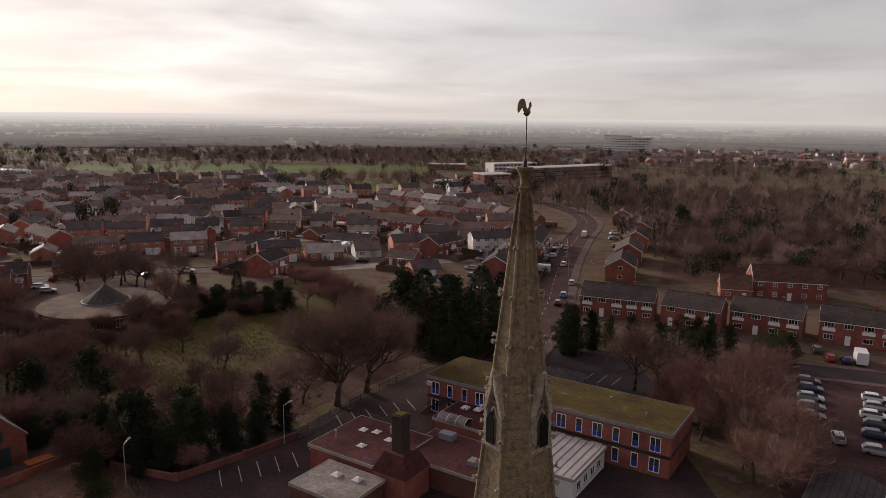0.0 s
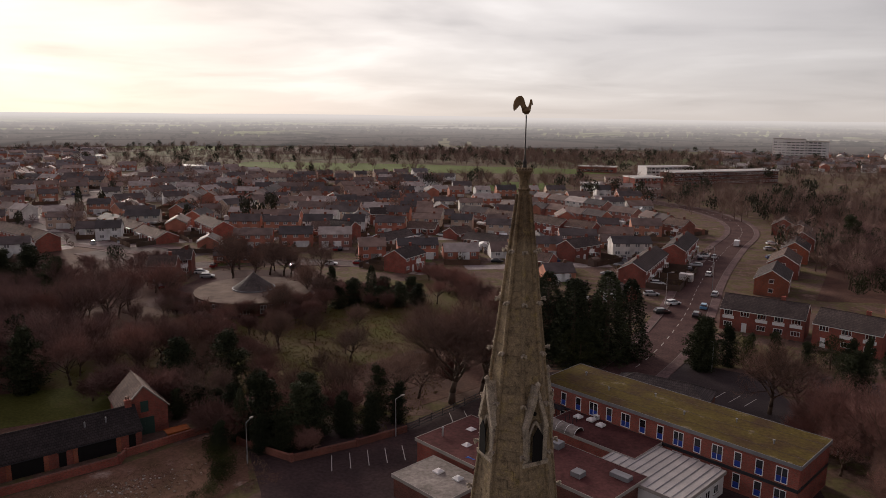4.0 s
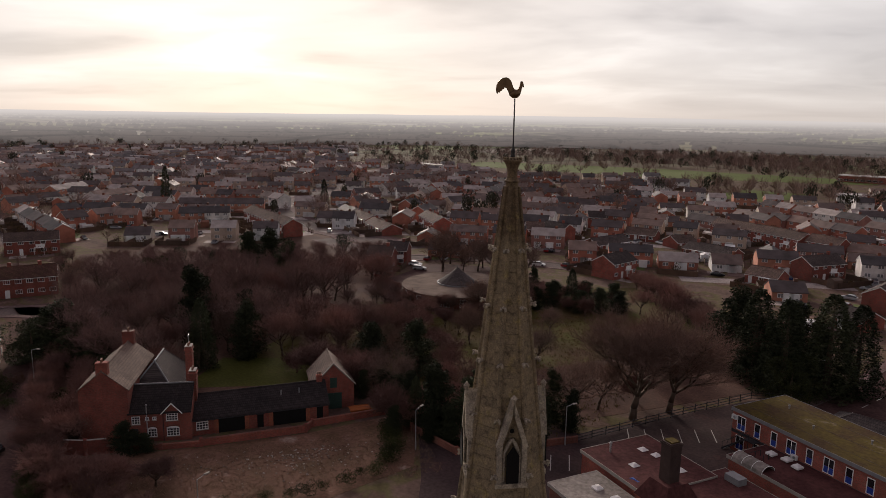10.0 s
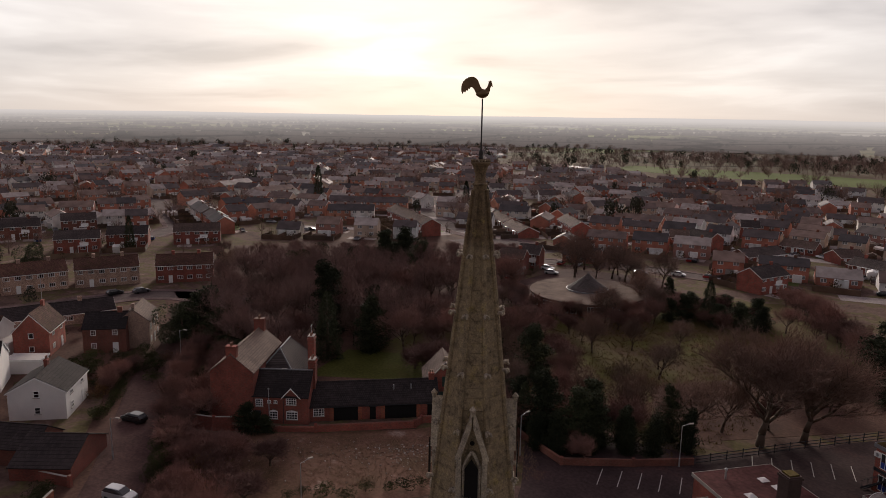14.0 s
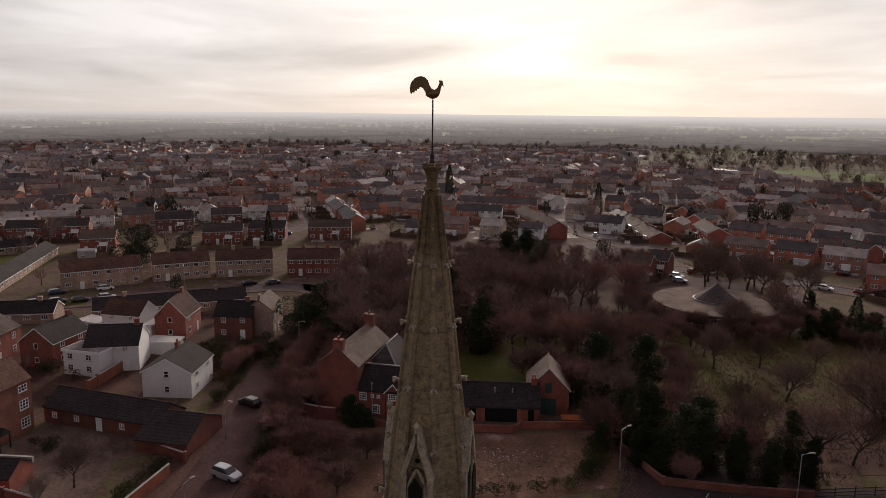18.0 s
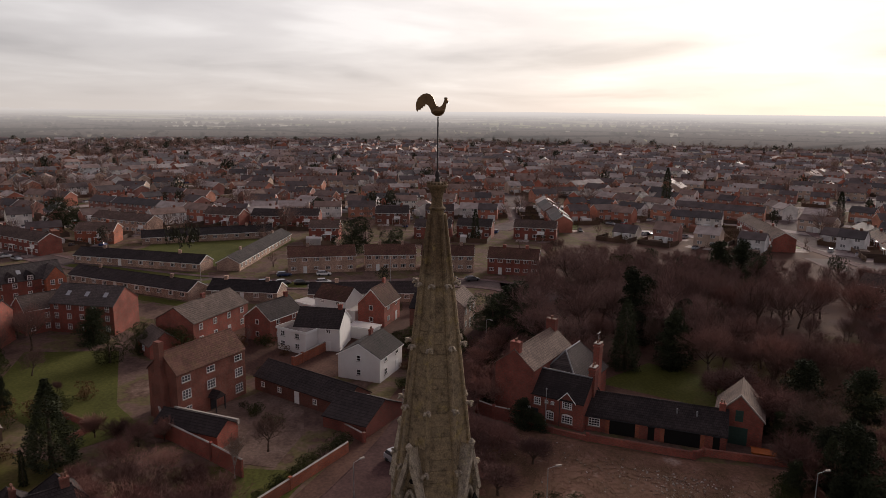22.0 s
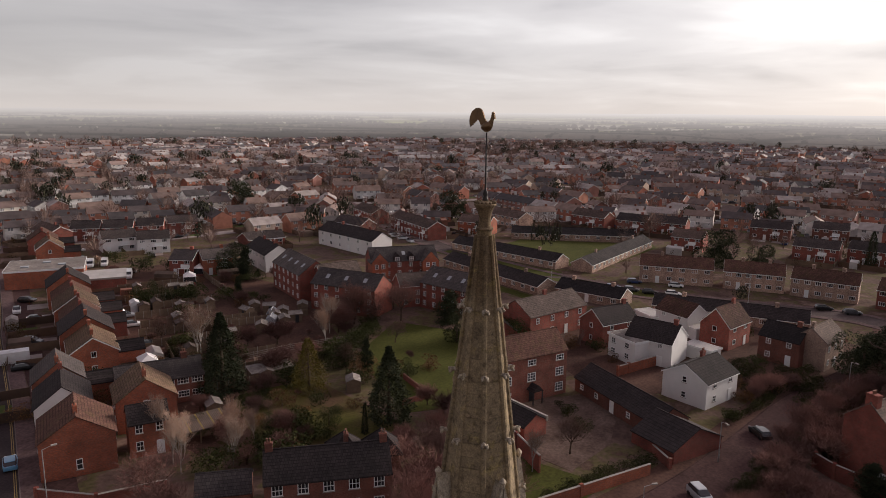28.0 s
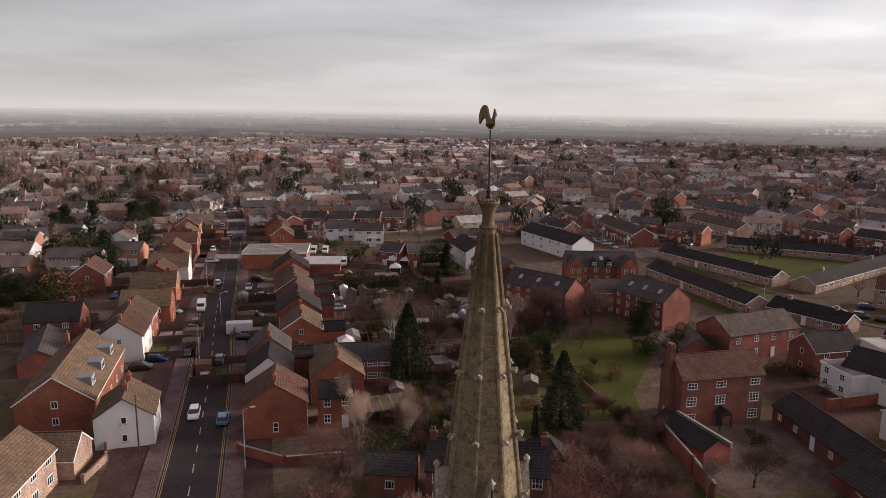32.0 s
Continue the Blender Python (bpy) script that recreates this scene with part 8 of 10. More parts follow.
far_district(-760, -200, 105, 24, 56, 27, 17, False, 0.16, sector(86, 130, 760, 1080), gables=0.3)
far_district(-480, -640, 150, 24, 56, 27, 17, False, 0.2, sector(124, 175, 700, 1050))
far_district(200, 900, -10, 10, 40, 30, 18, False, 0.2, sector(330, 358, 700, 1200))
# far brick and tile colours are raised to stand for distance haze
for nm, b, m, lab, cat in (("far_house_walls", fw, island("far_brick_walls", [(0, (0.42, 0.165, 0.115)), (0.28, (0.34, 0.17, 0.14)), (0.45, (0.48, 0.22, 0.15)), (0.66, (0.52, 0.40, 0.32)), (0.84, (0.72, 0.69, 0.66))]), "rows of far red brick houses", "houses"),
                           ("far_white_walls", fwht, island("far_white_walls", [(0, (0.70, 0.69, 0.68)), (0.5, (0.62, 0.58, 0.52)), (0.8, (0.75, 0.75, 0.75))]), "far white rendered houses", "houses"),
                           ("far_house_roofs", fr, island("far_hazed_tiles", [(0, (0.18, 0.155, 0.153)), (0.28, (0.28, 0.215, 0.195)), (0.5, (0.15, 0.135, 0.136)), (0.68, (0.35, 0.26, 0.225)), (0.86, (0.48, 0.435, 0.41))], 0.72, spec=0.2), "tiled roofs of the far estates, paled as by haze", "roofs"),
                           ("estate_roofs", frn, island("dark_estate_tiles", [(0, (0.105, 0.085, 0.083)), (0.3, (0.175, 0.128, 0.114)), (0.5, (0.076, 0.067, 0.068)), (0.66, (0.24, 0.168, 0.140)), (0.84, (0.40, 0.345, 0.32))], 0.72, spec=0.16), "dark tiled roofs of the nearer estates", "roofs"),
                           # pale street asphalt, lightened further as haze would do
                           ("far_streets", fst, patch_mat("far_hazed_asphalt", (0.22, 0.185, 0.18), (0.31, 0.27, 0.26), 0.2), "pale grey streets of the far estates", "streets"), ("far_white_trim", fgar, island("far_white_trim", [(0, (0.80, 0.80, 0.79)), (0.7, (0.62, 0.60, 0.58)), (0.88, (0.3, 0.28, 0.26))], 0.6), "white bargeboards and porches of the far houses", "trim"),
                           # pane grey holds net curtains and a painted sky reflection
                           ("far_window_frames", fwin, M["white_paint"], "white window frames of the far houses", "windows"), ("far_window_panes", fpan, plain("curtain_sky_glass", (0.20, 0.20, 0.205), 0.2, 0.4, 0.15, spec=0.5, kind="world"), "dark panes of the far houses", "windows"),
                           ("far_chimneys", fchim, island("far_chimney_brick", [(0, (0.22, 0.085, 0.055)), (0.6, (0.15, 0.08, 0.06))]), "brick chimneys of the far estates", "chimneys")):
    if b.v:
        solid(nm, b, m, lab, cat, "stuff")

# far trees and woods, joined
ft, fe = MB(), MB()


def twig_template(seed, n=170):
    """Thin twigs that rise and fan out from the stem to a rounded crown; height 1, half width 1."""
    rg, out = random.Random(seed), []
    for _ in range(n):
        a, u = rg.uniform(0, 6.283), rg.uniform(-0.75, 1.0)
        k = math.sqrt(1 - u * u) * rg.uniform(0.55, 1.0) * (1 + 0.22 * math.sin(3 * a + seed))
        tip = Vector((k * math.cos(a), k * math.sin(a), 0.62 + 0.38 * u * (0.9 + 0.1 * math.sin(2 * a + seed))))
        t = rg.uniform(0.25, 0.75)
        foot = Vector((tip.x * t * 0.7, tip.y * t * 0.7, 0.18 + (tip.z - 0.18) * t))
        w = rg.uniform(0.010, 0.02)
        out.append((tuple(foot), (foot.x - w * math.sin(a), foot.y + w * math.cos(a), foot.z + w), tuple(tip)))
    return out


def clump_template(seed, n=260, leaf=1.0):
    """Small leaf clumps over several lobes; height 1, half width 1."""
    rg, out = random.Random(seed), []
    lobes = [(rg.uniform(-0.5, 0.5), rg.uniform(-0.5, 0.5), rg.uniform(0.25, 0.75), rg.uniform(0.35, 0.6)) for _ in range(7)]
    for _ in range(n):
        x, y, z, r = rg.choice(lobes)
        d = Vector((rg.gauss(0, 1), rg.gauss(0, 1), rg.gauss(0, 1))).normalized()
        p = Vector((x + d.x * r, y + d.y * r, max(0.02, z + d.z * r * 0.42)))
        q = Vector((rg.gauss(0, 1), rg.gauss(0, 1), rg.gauss(0, 0.5))).normalized() * rg.uniform(0.08, 0.16) * leaf
        w = q.cross(d).normalized() * 0.085 * leaf
        out.append((tuple(p - w), tuple(p + w), tuple(p + q)))
    return out


FINE = [clump_template(340 + i, 900, 0.5) for i in range(5)]
TWIGS, CLUMPS = [twig_template(200 + i) for i in range(7)], [clump_template(300 + i) for i in range(7)]


def far_tree(x, y, h, mb, wide=0.45, n=90):
    """A small distant tree or shrub: fine twigs, or leaf clumps for evergreens."""
    leafy = mb is not ft
    pick = srng.choice(FINE if n > 400 else CLUMPS if leafy else TWIGS)[:n * 2 if leafy else int(n * 1.5)]
    a, r = srng.uniform(0, 6.283), wide * h
    c, s = math.cos(a) * r, math.sin(a) * r
    k, vs, fs = 0, [], []
    for tri in pick:
        vs += [(x + c * p[0] - s * p[1], y + s * p[0] + c * p[1], h * p[2]) for p in tri]
        fs.append((k, k + 1, k + 2))
        k += 3
    if not leafy:
        vs += [(x - 0.22, y, 0), (x + 0.22, y, 0), (x, y, h * 0.7), (x, y - 0.22, 0), (x, y + 0.22, 0), (x, y, h * 0.7)]
        fs += [(k, k + 1, k + 2), (k + 3, k + 4, k + 5)]
    mb.add(vs, fs)


for cx, cy, dx, dy, az, n, h in ((-250, 800, 330, 30, 8, 150, 11), (-60, 640, 130, 30, 0, 60, 11), (-112, 470, 55, 45, 0, 75, 12), (-20, 430, 30, 40, 0, 26, 12), (40, 400, 40, 60, 0, 60, 12), (60, 420, 60, 70, 0, 60, 12), (150, 330, 110, 120, 0, 900, 11), (110, 560, 150, 60, 0, 110, 12),
                                (-900, -230, 60, 260, 0, 150, 12), (-1000, 100, 60, 300, 0, 120, 10), (-850, 420, 120, 260, 30, 110, 10), (-600, 700, 260, 120, -30, 150, 10), (-500, -800, 260, 140, 20, 120, 10), (-250, -480, 260, 120, 20, 60, 9), (250, 900, 300, 200, 0, 140, 11), (-700, 0, 380, 420, 0, 150, 8), (-300, 0, 180, 330, 0, 90, 7)):
    c, s = math.cos(radians(az)), math.sin(radians(az))
    for _ in range(n):
        u, v = srng.uniform(-dx, dx), srng.uniform(-dy, dy)
        x, y = cx + c * u - s * v, cy + s * u + c * v
        far_tree(x, y, h * srng.uniform(0.6, 1.2), fe if srng.random() < 0.13 else ft, srng.uniform(0.36, 0.55))
# belts of wood round the edge of the town: heading, half breadth, nearest, farthest, number
for a0, da, r0, r1, n in ((14, 24, 690, 960, 1100), (-14, 14, 640, 960, 380), (52, 14, 880, 980, 240), (74, 10, 900, 985, 160), (104, 9, 720, 900, 420), (96, 12, 900, 985, 200), (128, 14, 900, 985, 260), (152, 14, 860, 985, 300), (172, 8, 600, 900, 160)):
    for _ in range(n):
        a, r = radians(a0 + da * (srng.random() - srng.random())), srng.uniform(r0, r1)
        x, y = -r * math.sin(a), r * math.cos(a)
        if -440 < x < -40 and 530 < y < 665:
            continue
        far_tree(x, y, srng.uniform(7, 13), fe if srng.random() < 0.1 else ft, srng.uniform(0.4, 0.6), 62)
# hedgerows across the far fields
for _ in range(260):
    a, r = radians(srng.uniform(-32, 182)), srng.uniform(600, 1150)
    x, y, b = -r * math.sin(a), r * math.cos(a), srng.choice((0.3, 1.87)) + srng.uniform(-0.3, 0.3)
    if -430 < x < -40 and 530 < y < 730:
        continue
    for k in range(srng.randint(8, 22)):
        far_tree(x + 8 * k * math.cos(b) + srng.uniform(-2, 2), y + 8 * k * math.sin(b) + srng.uniform(-2, 2), srng.uniform(3, 9), fe if srng.random() < 0.08 else ft, 0.45, 34)
for ring_r, n in ((760, 160), (860, 200), (960, 160)):
    for i in range(n):
        a = radians(srng.uniform(-30, 180))
        far_tree(-ring_r * math.sin(a) * srng.uniform(0.9, 1.1), ring_r * math.cos(a) * srng.uniform(0.9, 1.1), srng.uniform(4, 9), ft, 0.5, 40)
for a0, a1, r0, r1, n, green in ((138, 162, 330, 620, 260, 0.24), (118, 136, 420, 700, 120, 0.12)):
    for _ in range(n):
        a, r = radians(srng.uniform(a0, a1)), srng.uniform(r0, r1)
        far_tree(-r * math.sin(a), r * math.cos(a), srng.uniform(7, 13), fe if srng.random() < green else ft, srng.uniform(0.4, 0.55), 110)
# garden and street trees among the far houses
for n, a0, a1, r0, r1, green in ((760, 84, 176, 230, 720, 0.14), (380, 20, 84, 300, 760, 0.12)):
    for _ in range(n):
        a, r = radians(srng.uniform(a0, a1)), math.sqrt(srng.uniform(r0 * r0, r1 * r1))
        x, y = -r * math.sin(a), r * math.cos(a)
        if not free_at(x, y, -1.5):
            continue
        if srng.random() < green:
            far_tree(x, y, srng.uniform(7, 13), fe, srng.uniform(0.32, 0.5), 120)
        else:
            far_tree(x, y, srng.uniform(7, 13), ft, srng.uniform(0.38, 0.55), 110)
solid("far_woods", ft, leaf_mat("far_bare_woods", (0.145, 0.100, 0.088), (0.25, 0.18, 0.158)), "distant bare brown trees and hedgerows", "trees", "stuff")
# needle colours lightened from the near conifers, in place of haze
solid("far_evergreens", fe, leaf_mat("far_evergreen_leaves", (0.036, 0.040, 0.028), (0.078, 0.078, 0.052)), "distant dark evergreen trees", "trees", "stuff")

# ---- nearer trees ----
for key, x, y, h, w in (("fir1", -102, 56, 13.5, 1.3), ("cedar1", -116, 65, 17, 1.1), ("cedar0", -101, 65.5, 12, 1.3), ("cedar2", -74.5, 73.5, 11, 1.4), ("cedar0", -69, 79.5, 11, 1.4), ("cedar1", -51, 62.5, 12, 1.2), ("cedar2", -46.5, 63.5, 10, 1.3), ("cedar0", -63, 68, 5, 2.2), ("cedar1", -68, 69, 5, 2.2), ("cedar1", -112, 74, 11, 1.2), ("cedar1", -58, 63.5, 8, 1.2),
                        ("cedar2", -48, 69, 9.5, 1.3), ("cedar0", -40, 77, 9, 1.0), ("fir1", -55, 62, 8, 1.2), ("cedar0", -127, 43, 12, 1.9), ("cedar1", -121, 41, 9, 1.8), ("cedar2", -112, 42, 8, 1.7), ("cedar1", -104, 38, 7, 1.6), ("cedar0", -80.4, 29.4, 5.0, 1.7), ("cedar2", -78.8, 31.4, 3.0, 2.0),
                        ("fir1", -14, 113, 17, 1.7), ("fir1", -8, 118, 18, 1.8), ("fir1", -20, 118, 17, 1.8), ("cedar1", -26, 124, 16, 1.4), ("fir1", -4, 122, 16, 1.7), ("cedar2", -15, 122, 16, 1.3), ("cedar0", -22, 124, 12, 1.1), ("cedar1", -10, 124, 12, 1.0), ("fir1", -17, 116, 12, 1.5), ("holly0", -12, 110, 8, 1.2), ("cedar2", 12, 121, 7, 0.8), ("holly0", 18, 124, 6, 1.0), ("holly0", 34, 128, 6.5, 1.0), ("cedar0", 40, 126, 8, 0.8), ("holly0", 52, 122, 6, 1.2),
                        ("fir0", -79.6, -68.3, 14.5, 1.35), ("gold0", -86.4, -55.6, 9.5, 1.35), ("fir0", -79.4, -37.4, 12.5, 1.4), ("fir1", -74.6, -39.3, 5, 0.7), ("cedar0", -98, -50, 7, 0.8), ("cedar1", -152, -114, 10, 0.9), ("yew0", -222.5, 13, 13, 1.05), ("yew0", -220, 26, 9, 1.0), ("yew0", -284, -96, 14, 0.9), ("yew0", -277, -200, 14, 0.9), ("fir1", -238, 60, 12, 1.0), ("fir1", -310, 176, 21, 0.9), ("fir1", -262, 236, 14, 1.1),
                        ("cedar0", -158, 117, 14, 1.5), ("cedar2", -165, 115, 13, 1.4), ("cedar1", -146, 113, 12, 1.5), ("cedar0", -128, 73, 12, 1.3), ("holly0", -121, -40, 6, 1.1), ("holly0", -126, -36, 5, 1.1), ("bush1", -104, -40, 2.6, 1.0), ("cedar1", -133, -46, 8, 1.7), ("ash0", -125, -66, 11, 1.0), ("ash1", -131, -57, 10, 1.0), ("birch0", -117, -68, 10, 1.0), ("birch1", -60, -64, 9, 0.9), ("oak0", -99, -55, 6, 1.0)):
    tree(key, x, y, h, w)
for key, x, y, h, w in (("yew0", -150.2, -270.8, 12, 1.2), ("cedar1", -136.8, -255.3, 12, 1.6), ("oak1", -163.6, -282.9, 12, 1.2), ("ash0", -165.1, -298.8, 13, 1.2), ("ash2", -190.4, -321.1, 11, 1.2), ("cedar2", -186.9, -326.4, 10, 1.5), ("oak0", -190.7, -343.8, 12, 1.2), ("holly0", -224.1, -404.3, 9, 1.5), ("ash1", -219.1, -375.1, 12, 1.2), ("cedar1", -211.3, -350.6, 8, 1.4), ("holly0", -123.6, -232.3, 5, 1.4), ("holly0", -241.3, -342.4, 7, 1.3), ("yew0", -273.0, -195.4, 11, 1.1), ("bush1", -263.2, -183.5, 5, 1.6), ("yew0", -154.8, -119.1, 10, 1.1), ("cedar0", -75.8, 133.3, 6, 1.6), ("cedar1", -73.1, 136.4, 7, 1.5), ("fir1", -69.8, 140.9, 10, 1.3), ("cedar2", -65.9, 137.9, 6, 1.8), ("cedar0", -62.6, 141.3, 6.5, 1.9), ("cedar1", -58.1, 143.4, 6, 1.9), ("ash1", -53.8, 146.3, 7, 1.3), ("ash0", -76.5, 128.5, 7, 1.3), ("oak1", -86.6, 124.7, 9, 1.2), ("oak0", -86.3, 137.4, 12, 1.1), ("ash2", -45.3, 142.3, 8, 1.2), ("ash0", -40.4, 147.1, 8, 1.2)):
    tree(key, x, y, h, w)
for key, x, y, h, w in (("bigoak0", -30, 86, 19.5, 1.2), ("bigoak0", -26.5, 92.5, 18.5, 1.15), ("oak0", -38, 80, 12, 1.2), ("oak2", -55, 98, 9, 1.2), ("oak1", -84, 96, 11, 1.1), ("oak2", -78, 104, 10, 1.1), ("oak0", -88, 84, 11, 1.1), ("oak1", -92, 104, 12, 1.1), ("oak2", -36, 86, 11, 1.0), ("oak1", -68, 108, 8, 1.0), ("oak0", -62, 116, 8, 1.0), ("oak2", -50, 126, 6, 1.0), ("oak0", -72, 100, 9, 0.9), ("oak2", -52, 73, 9, 1.1), ("oak1", -46, 76, 10, 1.1),
                        ("oak1", 20.5, 100, 14, 1.2), ("oak0", 25, 101, 13, 1.1), ("cedar1", 10, 118.5, 11, 1.2), ("cedar0", 14.6, 122, 9, 1.1), ("cedar2", 34.6, 110, 10, 1.2), ("cedar0", 51, 114, 8, 1.1), ("ash0", 32, 80, 13, 1.2), ("ash1", 36, 88, 13, 1.3), ("ash2", 37, 73, 12, 1.3), ("oak2", 34, 76, 10, 1.2), ("ash0", 42, 98, 12, 1.2), ("ash0", 34, 64, 10, 1.2), ("oak1", 36, 68, 11, 1.1),
                        ("oak0", -92, 112, 11, 1.1), ("oak1", -84, 120, 10, 1.2), ("oak2", -108, 110, 12, 1.1), ("ash0", -116, 120, 13, 1.1), ("oak1", -80, 134, 10, 1.1), ("cedar0", -75, 141, 6.5, 1.9), ("cedar1", -69, 147, 6, 1.9), ("cedar2", -62, 150, 6.5, 1.8), ("cedar0", -84, 146, 8, 1.0), ("oak0", -118, 150, 15, 1.1), ("oak1", -124, 158, 15, 1.1), ("oak2", -112, 160, 14, 1.0), ("oak0", -96, 162, 13, 1.0),
                        ("ash1", -16.5, 122.1, 13, 1.1), ("thicket1", -72, 23, 5, 1.4), ("thicket0", -69, 27, 4.5, 1.3), ("thicket1", -75, 20, 5, 1.4), ("thicket0", -66, 19, 5, 1.3), ("thicket0", -66, 14, 5.5, 1.3), ("thicket1", -62, 20, 5, 1.3), ("thicket0", -70, 19, 5, 1.3), ("thicket1", -76, 24, 4, 1.2), ("ash1", -57, 14, 8, 1.1), ("thicket1", -58, 68, 5, 1.2), ("oak0", -79, -9, 7, 1.0),
                        ("ash0", -52, -22, 9, 1.3), ("thicket0", -56, -16, 8, 1.4), ("ash2", -48, -14, 9, 1.2), ("thicket1", -60, -24, 7, 1.4), ("ash1", -44, -26, 8, 1.2), ("birch0", -55, -57, 9, 1.0), ("birch1", -57, -60, 8, 1.0), ("ash1", -48, -55, 8, 1.2), ("ash2", -43, -50, 7.5, 1.2), ("thicket0", -38, -46, 6, 1.4),
                        ("birch0", -93, -84, 11, 0.9), ("birch1", -108, -64, 9, 1.0), ("ash0", -102, -92, 9, 1.0), ("oak1", -97, -96, 8, 1.0), ("ash1", -128, -64, 9, 1.0), ("oak0", -134, -66, 9, 1.1), ("ash2", -122, -60, 8, 1.0), ("birch0", -72, -13, 7, 1.0), ("thicket1", -85, -24, 4, 1.0), ("oak2", -116, -52, 6, 1.0)):
    tree(key, x, y, h, w)
for key, x, y, h, w in (("ash0", -68.7, -26.1, 6.5, 1.3), ("ash1", -71.9, -22.6, 6, 1.2), ("thicket0", -68.3, -17.8, 5, 1.4), ("ash2", -75, -28, 6, 1.1), ("thicket1", -66, -30, 5, 1.4), ("thicket0", -64, -22, 5, 1.4), ("ash1", -62, -29, 7, 1.2), ("thicket1", -72, -32, 4, 1.3)):
    tree(key, x, y, h, w)
for key, x, y, h, w in (("yew0", -85.4, -184, 10, 1.2), ("cedar0", -110.7, -257, 13, 1.3), ("cedar1", -106, -254, 11, 1.3), ("yew0", -134.2, -250, 9, 1.3), ("oak0", -128, -256, 11, 1.2), ("ash0", -154.2, -268, 12, 1.2), ("cedar2", -132, -278, 11, 1.2), ("yew0", -179.5, -342, 10, 1.1), ("holly0", -100, -258, 6, 1.2), ("cedar0", 9.7, 119.5, 11, 1.3), ("yew0", 50.8, 115.5, 7, 0.9), ("yew0", 34.8, 112.3, 8.5, 0.8), ("cedar1", 63.5, 267, 15, 1.4)):
    tree(key, x, y, h, w)
for i in range(6):
    tree("holly0", -55.5 - 1.4 * i, -176.8 + 1.75 * i, 3.2, 1.1)
# the dark grove beyond the houses east of the main road
for i, (x, y) in enumerate(((-94, -213), (-94, -200), (-106, -242), (-113, -223), (-123, -227), (-116, -246), (-146, -255), (-144, -269), (-152, -297), (-153, -324), (-199, -368), (-222, -398), (-175, -378), (-182, -370), (-176, -309))):
    if free_at(x, y, 1.0):
        tree(("yew0", "cedar0", "holly0", "ash1", "yew0")[i % 5], x, y, (9, 12, 6, 10, 7)[i % 5], 1.25)
wrng = random.Random(21)
placed = []
WOODS = [bare_tree(100 + i, 13.0, 0.8, 3, 0.22, 0.12, 0.6, 2.0) for i in range(4)]
wood_v, wood_f, twig_v, twig_f = [], [], [], []
we = MB()


def join_tree(i, x, y, h, wide):
    """Adds one woodland tree to the joined wood."""
    a, s = wrng.uniform(0, 6.283), h / 13.0
    c, d = math.cos(a) * s * wide, math.sin(a) * s * wide
    for mb, V, F in ((WOODS[i][0], wood_v, wood_f), (WOODS[i][1], twig_v, twig_f)):
        n = sum(len(q) for q in V)
        q = np.array(mb.v)
        V.append(np.stack([x + c * q[:, 0] - d * q[:, 1], y + d * q[:, 0] + c * q[:, 1], s * q[:, 2]], 1))
        F.extend([tuple(k + n for k in f) for f in mb.f])


for _ in range(3400):
    x, y = wrng.uniform(-236, -88), wrng.uniform(40, 190)
    # the wood between the manor, the round building and the estate
    if not (x < -94 - (y - 46) * 0.4 and y < 165 + (x + 150) * -0.3 and y > 40 + max(0, (-118 - x)) * 0.42 and x > -240):
        continue
    if math.hypot(x + 90, y - 60) < 17 or math.hypot(x + 102, y - 56) < 7 or math.hypot(x + 99, y - 132) < 28 or not free_at(x, y, 2.0) or any((x - a) ** 2 + (y - b) ** 2 < 25 for a, b in placed):
        continue
    tall = min(15.0, 47.0 - 0.168 * math.hypot(x - 8, y + 21))     # the wood falls away towards the estate
    if tall < 5.5:
        continue
    placed.append((x, y))
    r = wrng.random()
    near_edge = x > -112 - (y - 46) * 0.4 or y < 52 + max(0, (-118 - x)) * 0.42
    if r < 0.07:
        far_tree(x, y, wrng.uniform(6, 9), we, 0.36, 450)
    elif near_edge and wrng.random() < 0.12:
        tree(wrng.choice(("ash0", "ash1", "ash2", "oak0", "oak1", "oak2")), x, y, min(tall, 13.5) * wrng.uniform(0.65, 1.0), 1.1)
    else:
        join_tree(wrng.randrange(4), x, y, tall * wrng.uniform(0.55, 1.0), wrng.uniform(0.9, 1.3))
for _ in range(160):     # saplings between the wood and the park building
    x, y = wrng.uniform(-128, -84), wrng.uniform(72, 116)
    if any((x - a) ** 2 + (y - b) ** 2 < 22 for a, b in placed) or not free_at(x, y, 2.0) or x > -86 - (y - 72) * 0.25:
        continue
    placed.append((x, y))
    join_tree(wrng.randrange(4), x, y, wrng.uniform(4.0, 7.0) if y > 92 else wrng.uniform(6.0, 10.0), wrng.uniform(1.0, 1.35))
for _ in range(700):
    x, y = wrng.uniform(46, 190), wrng.uniform(185, 300)
    if any((x - a) ** 2 + (y - b) ** 2 < 36 for a, b in placed) or not free_at(x, y, 3.0) or x < 40 + (y - 185) * 0.25:
        continue
    placed.append((x, y))
    r = wrng.random()
    if r < 0.26:
        far_tree(x, y, wrng.uniform(8, 13), we, 0.34, 450)
    else:
        join_tree(wrng.randrange(4), x, y, wrng.uniform(8, 13), 1.4)
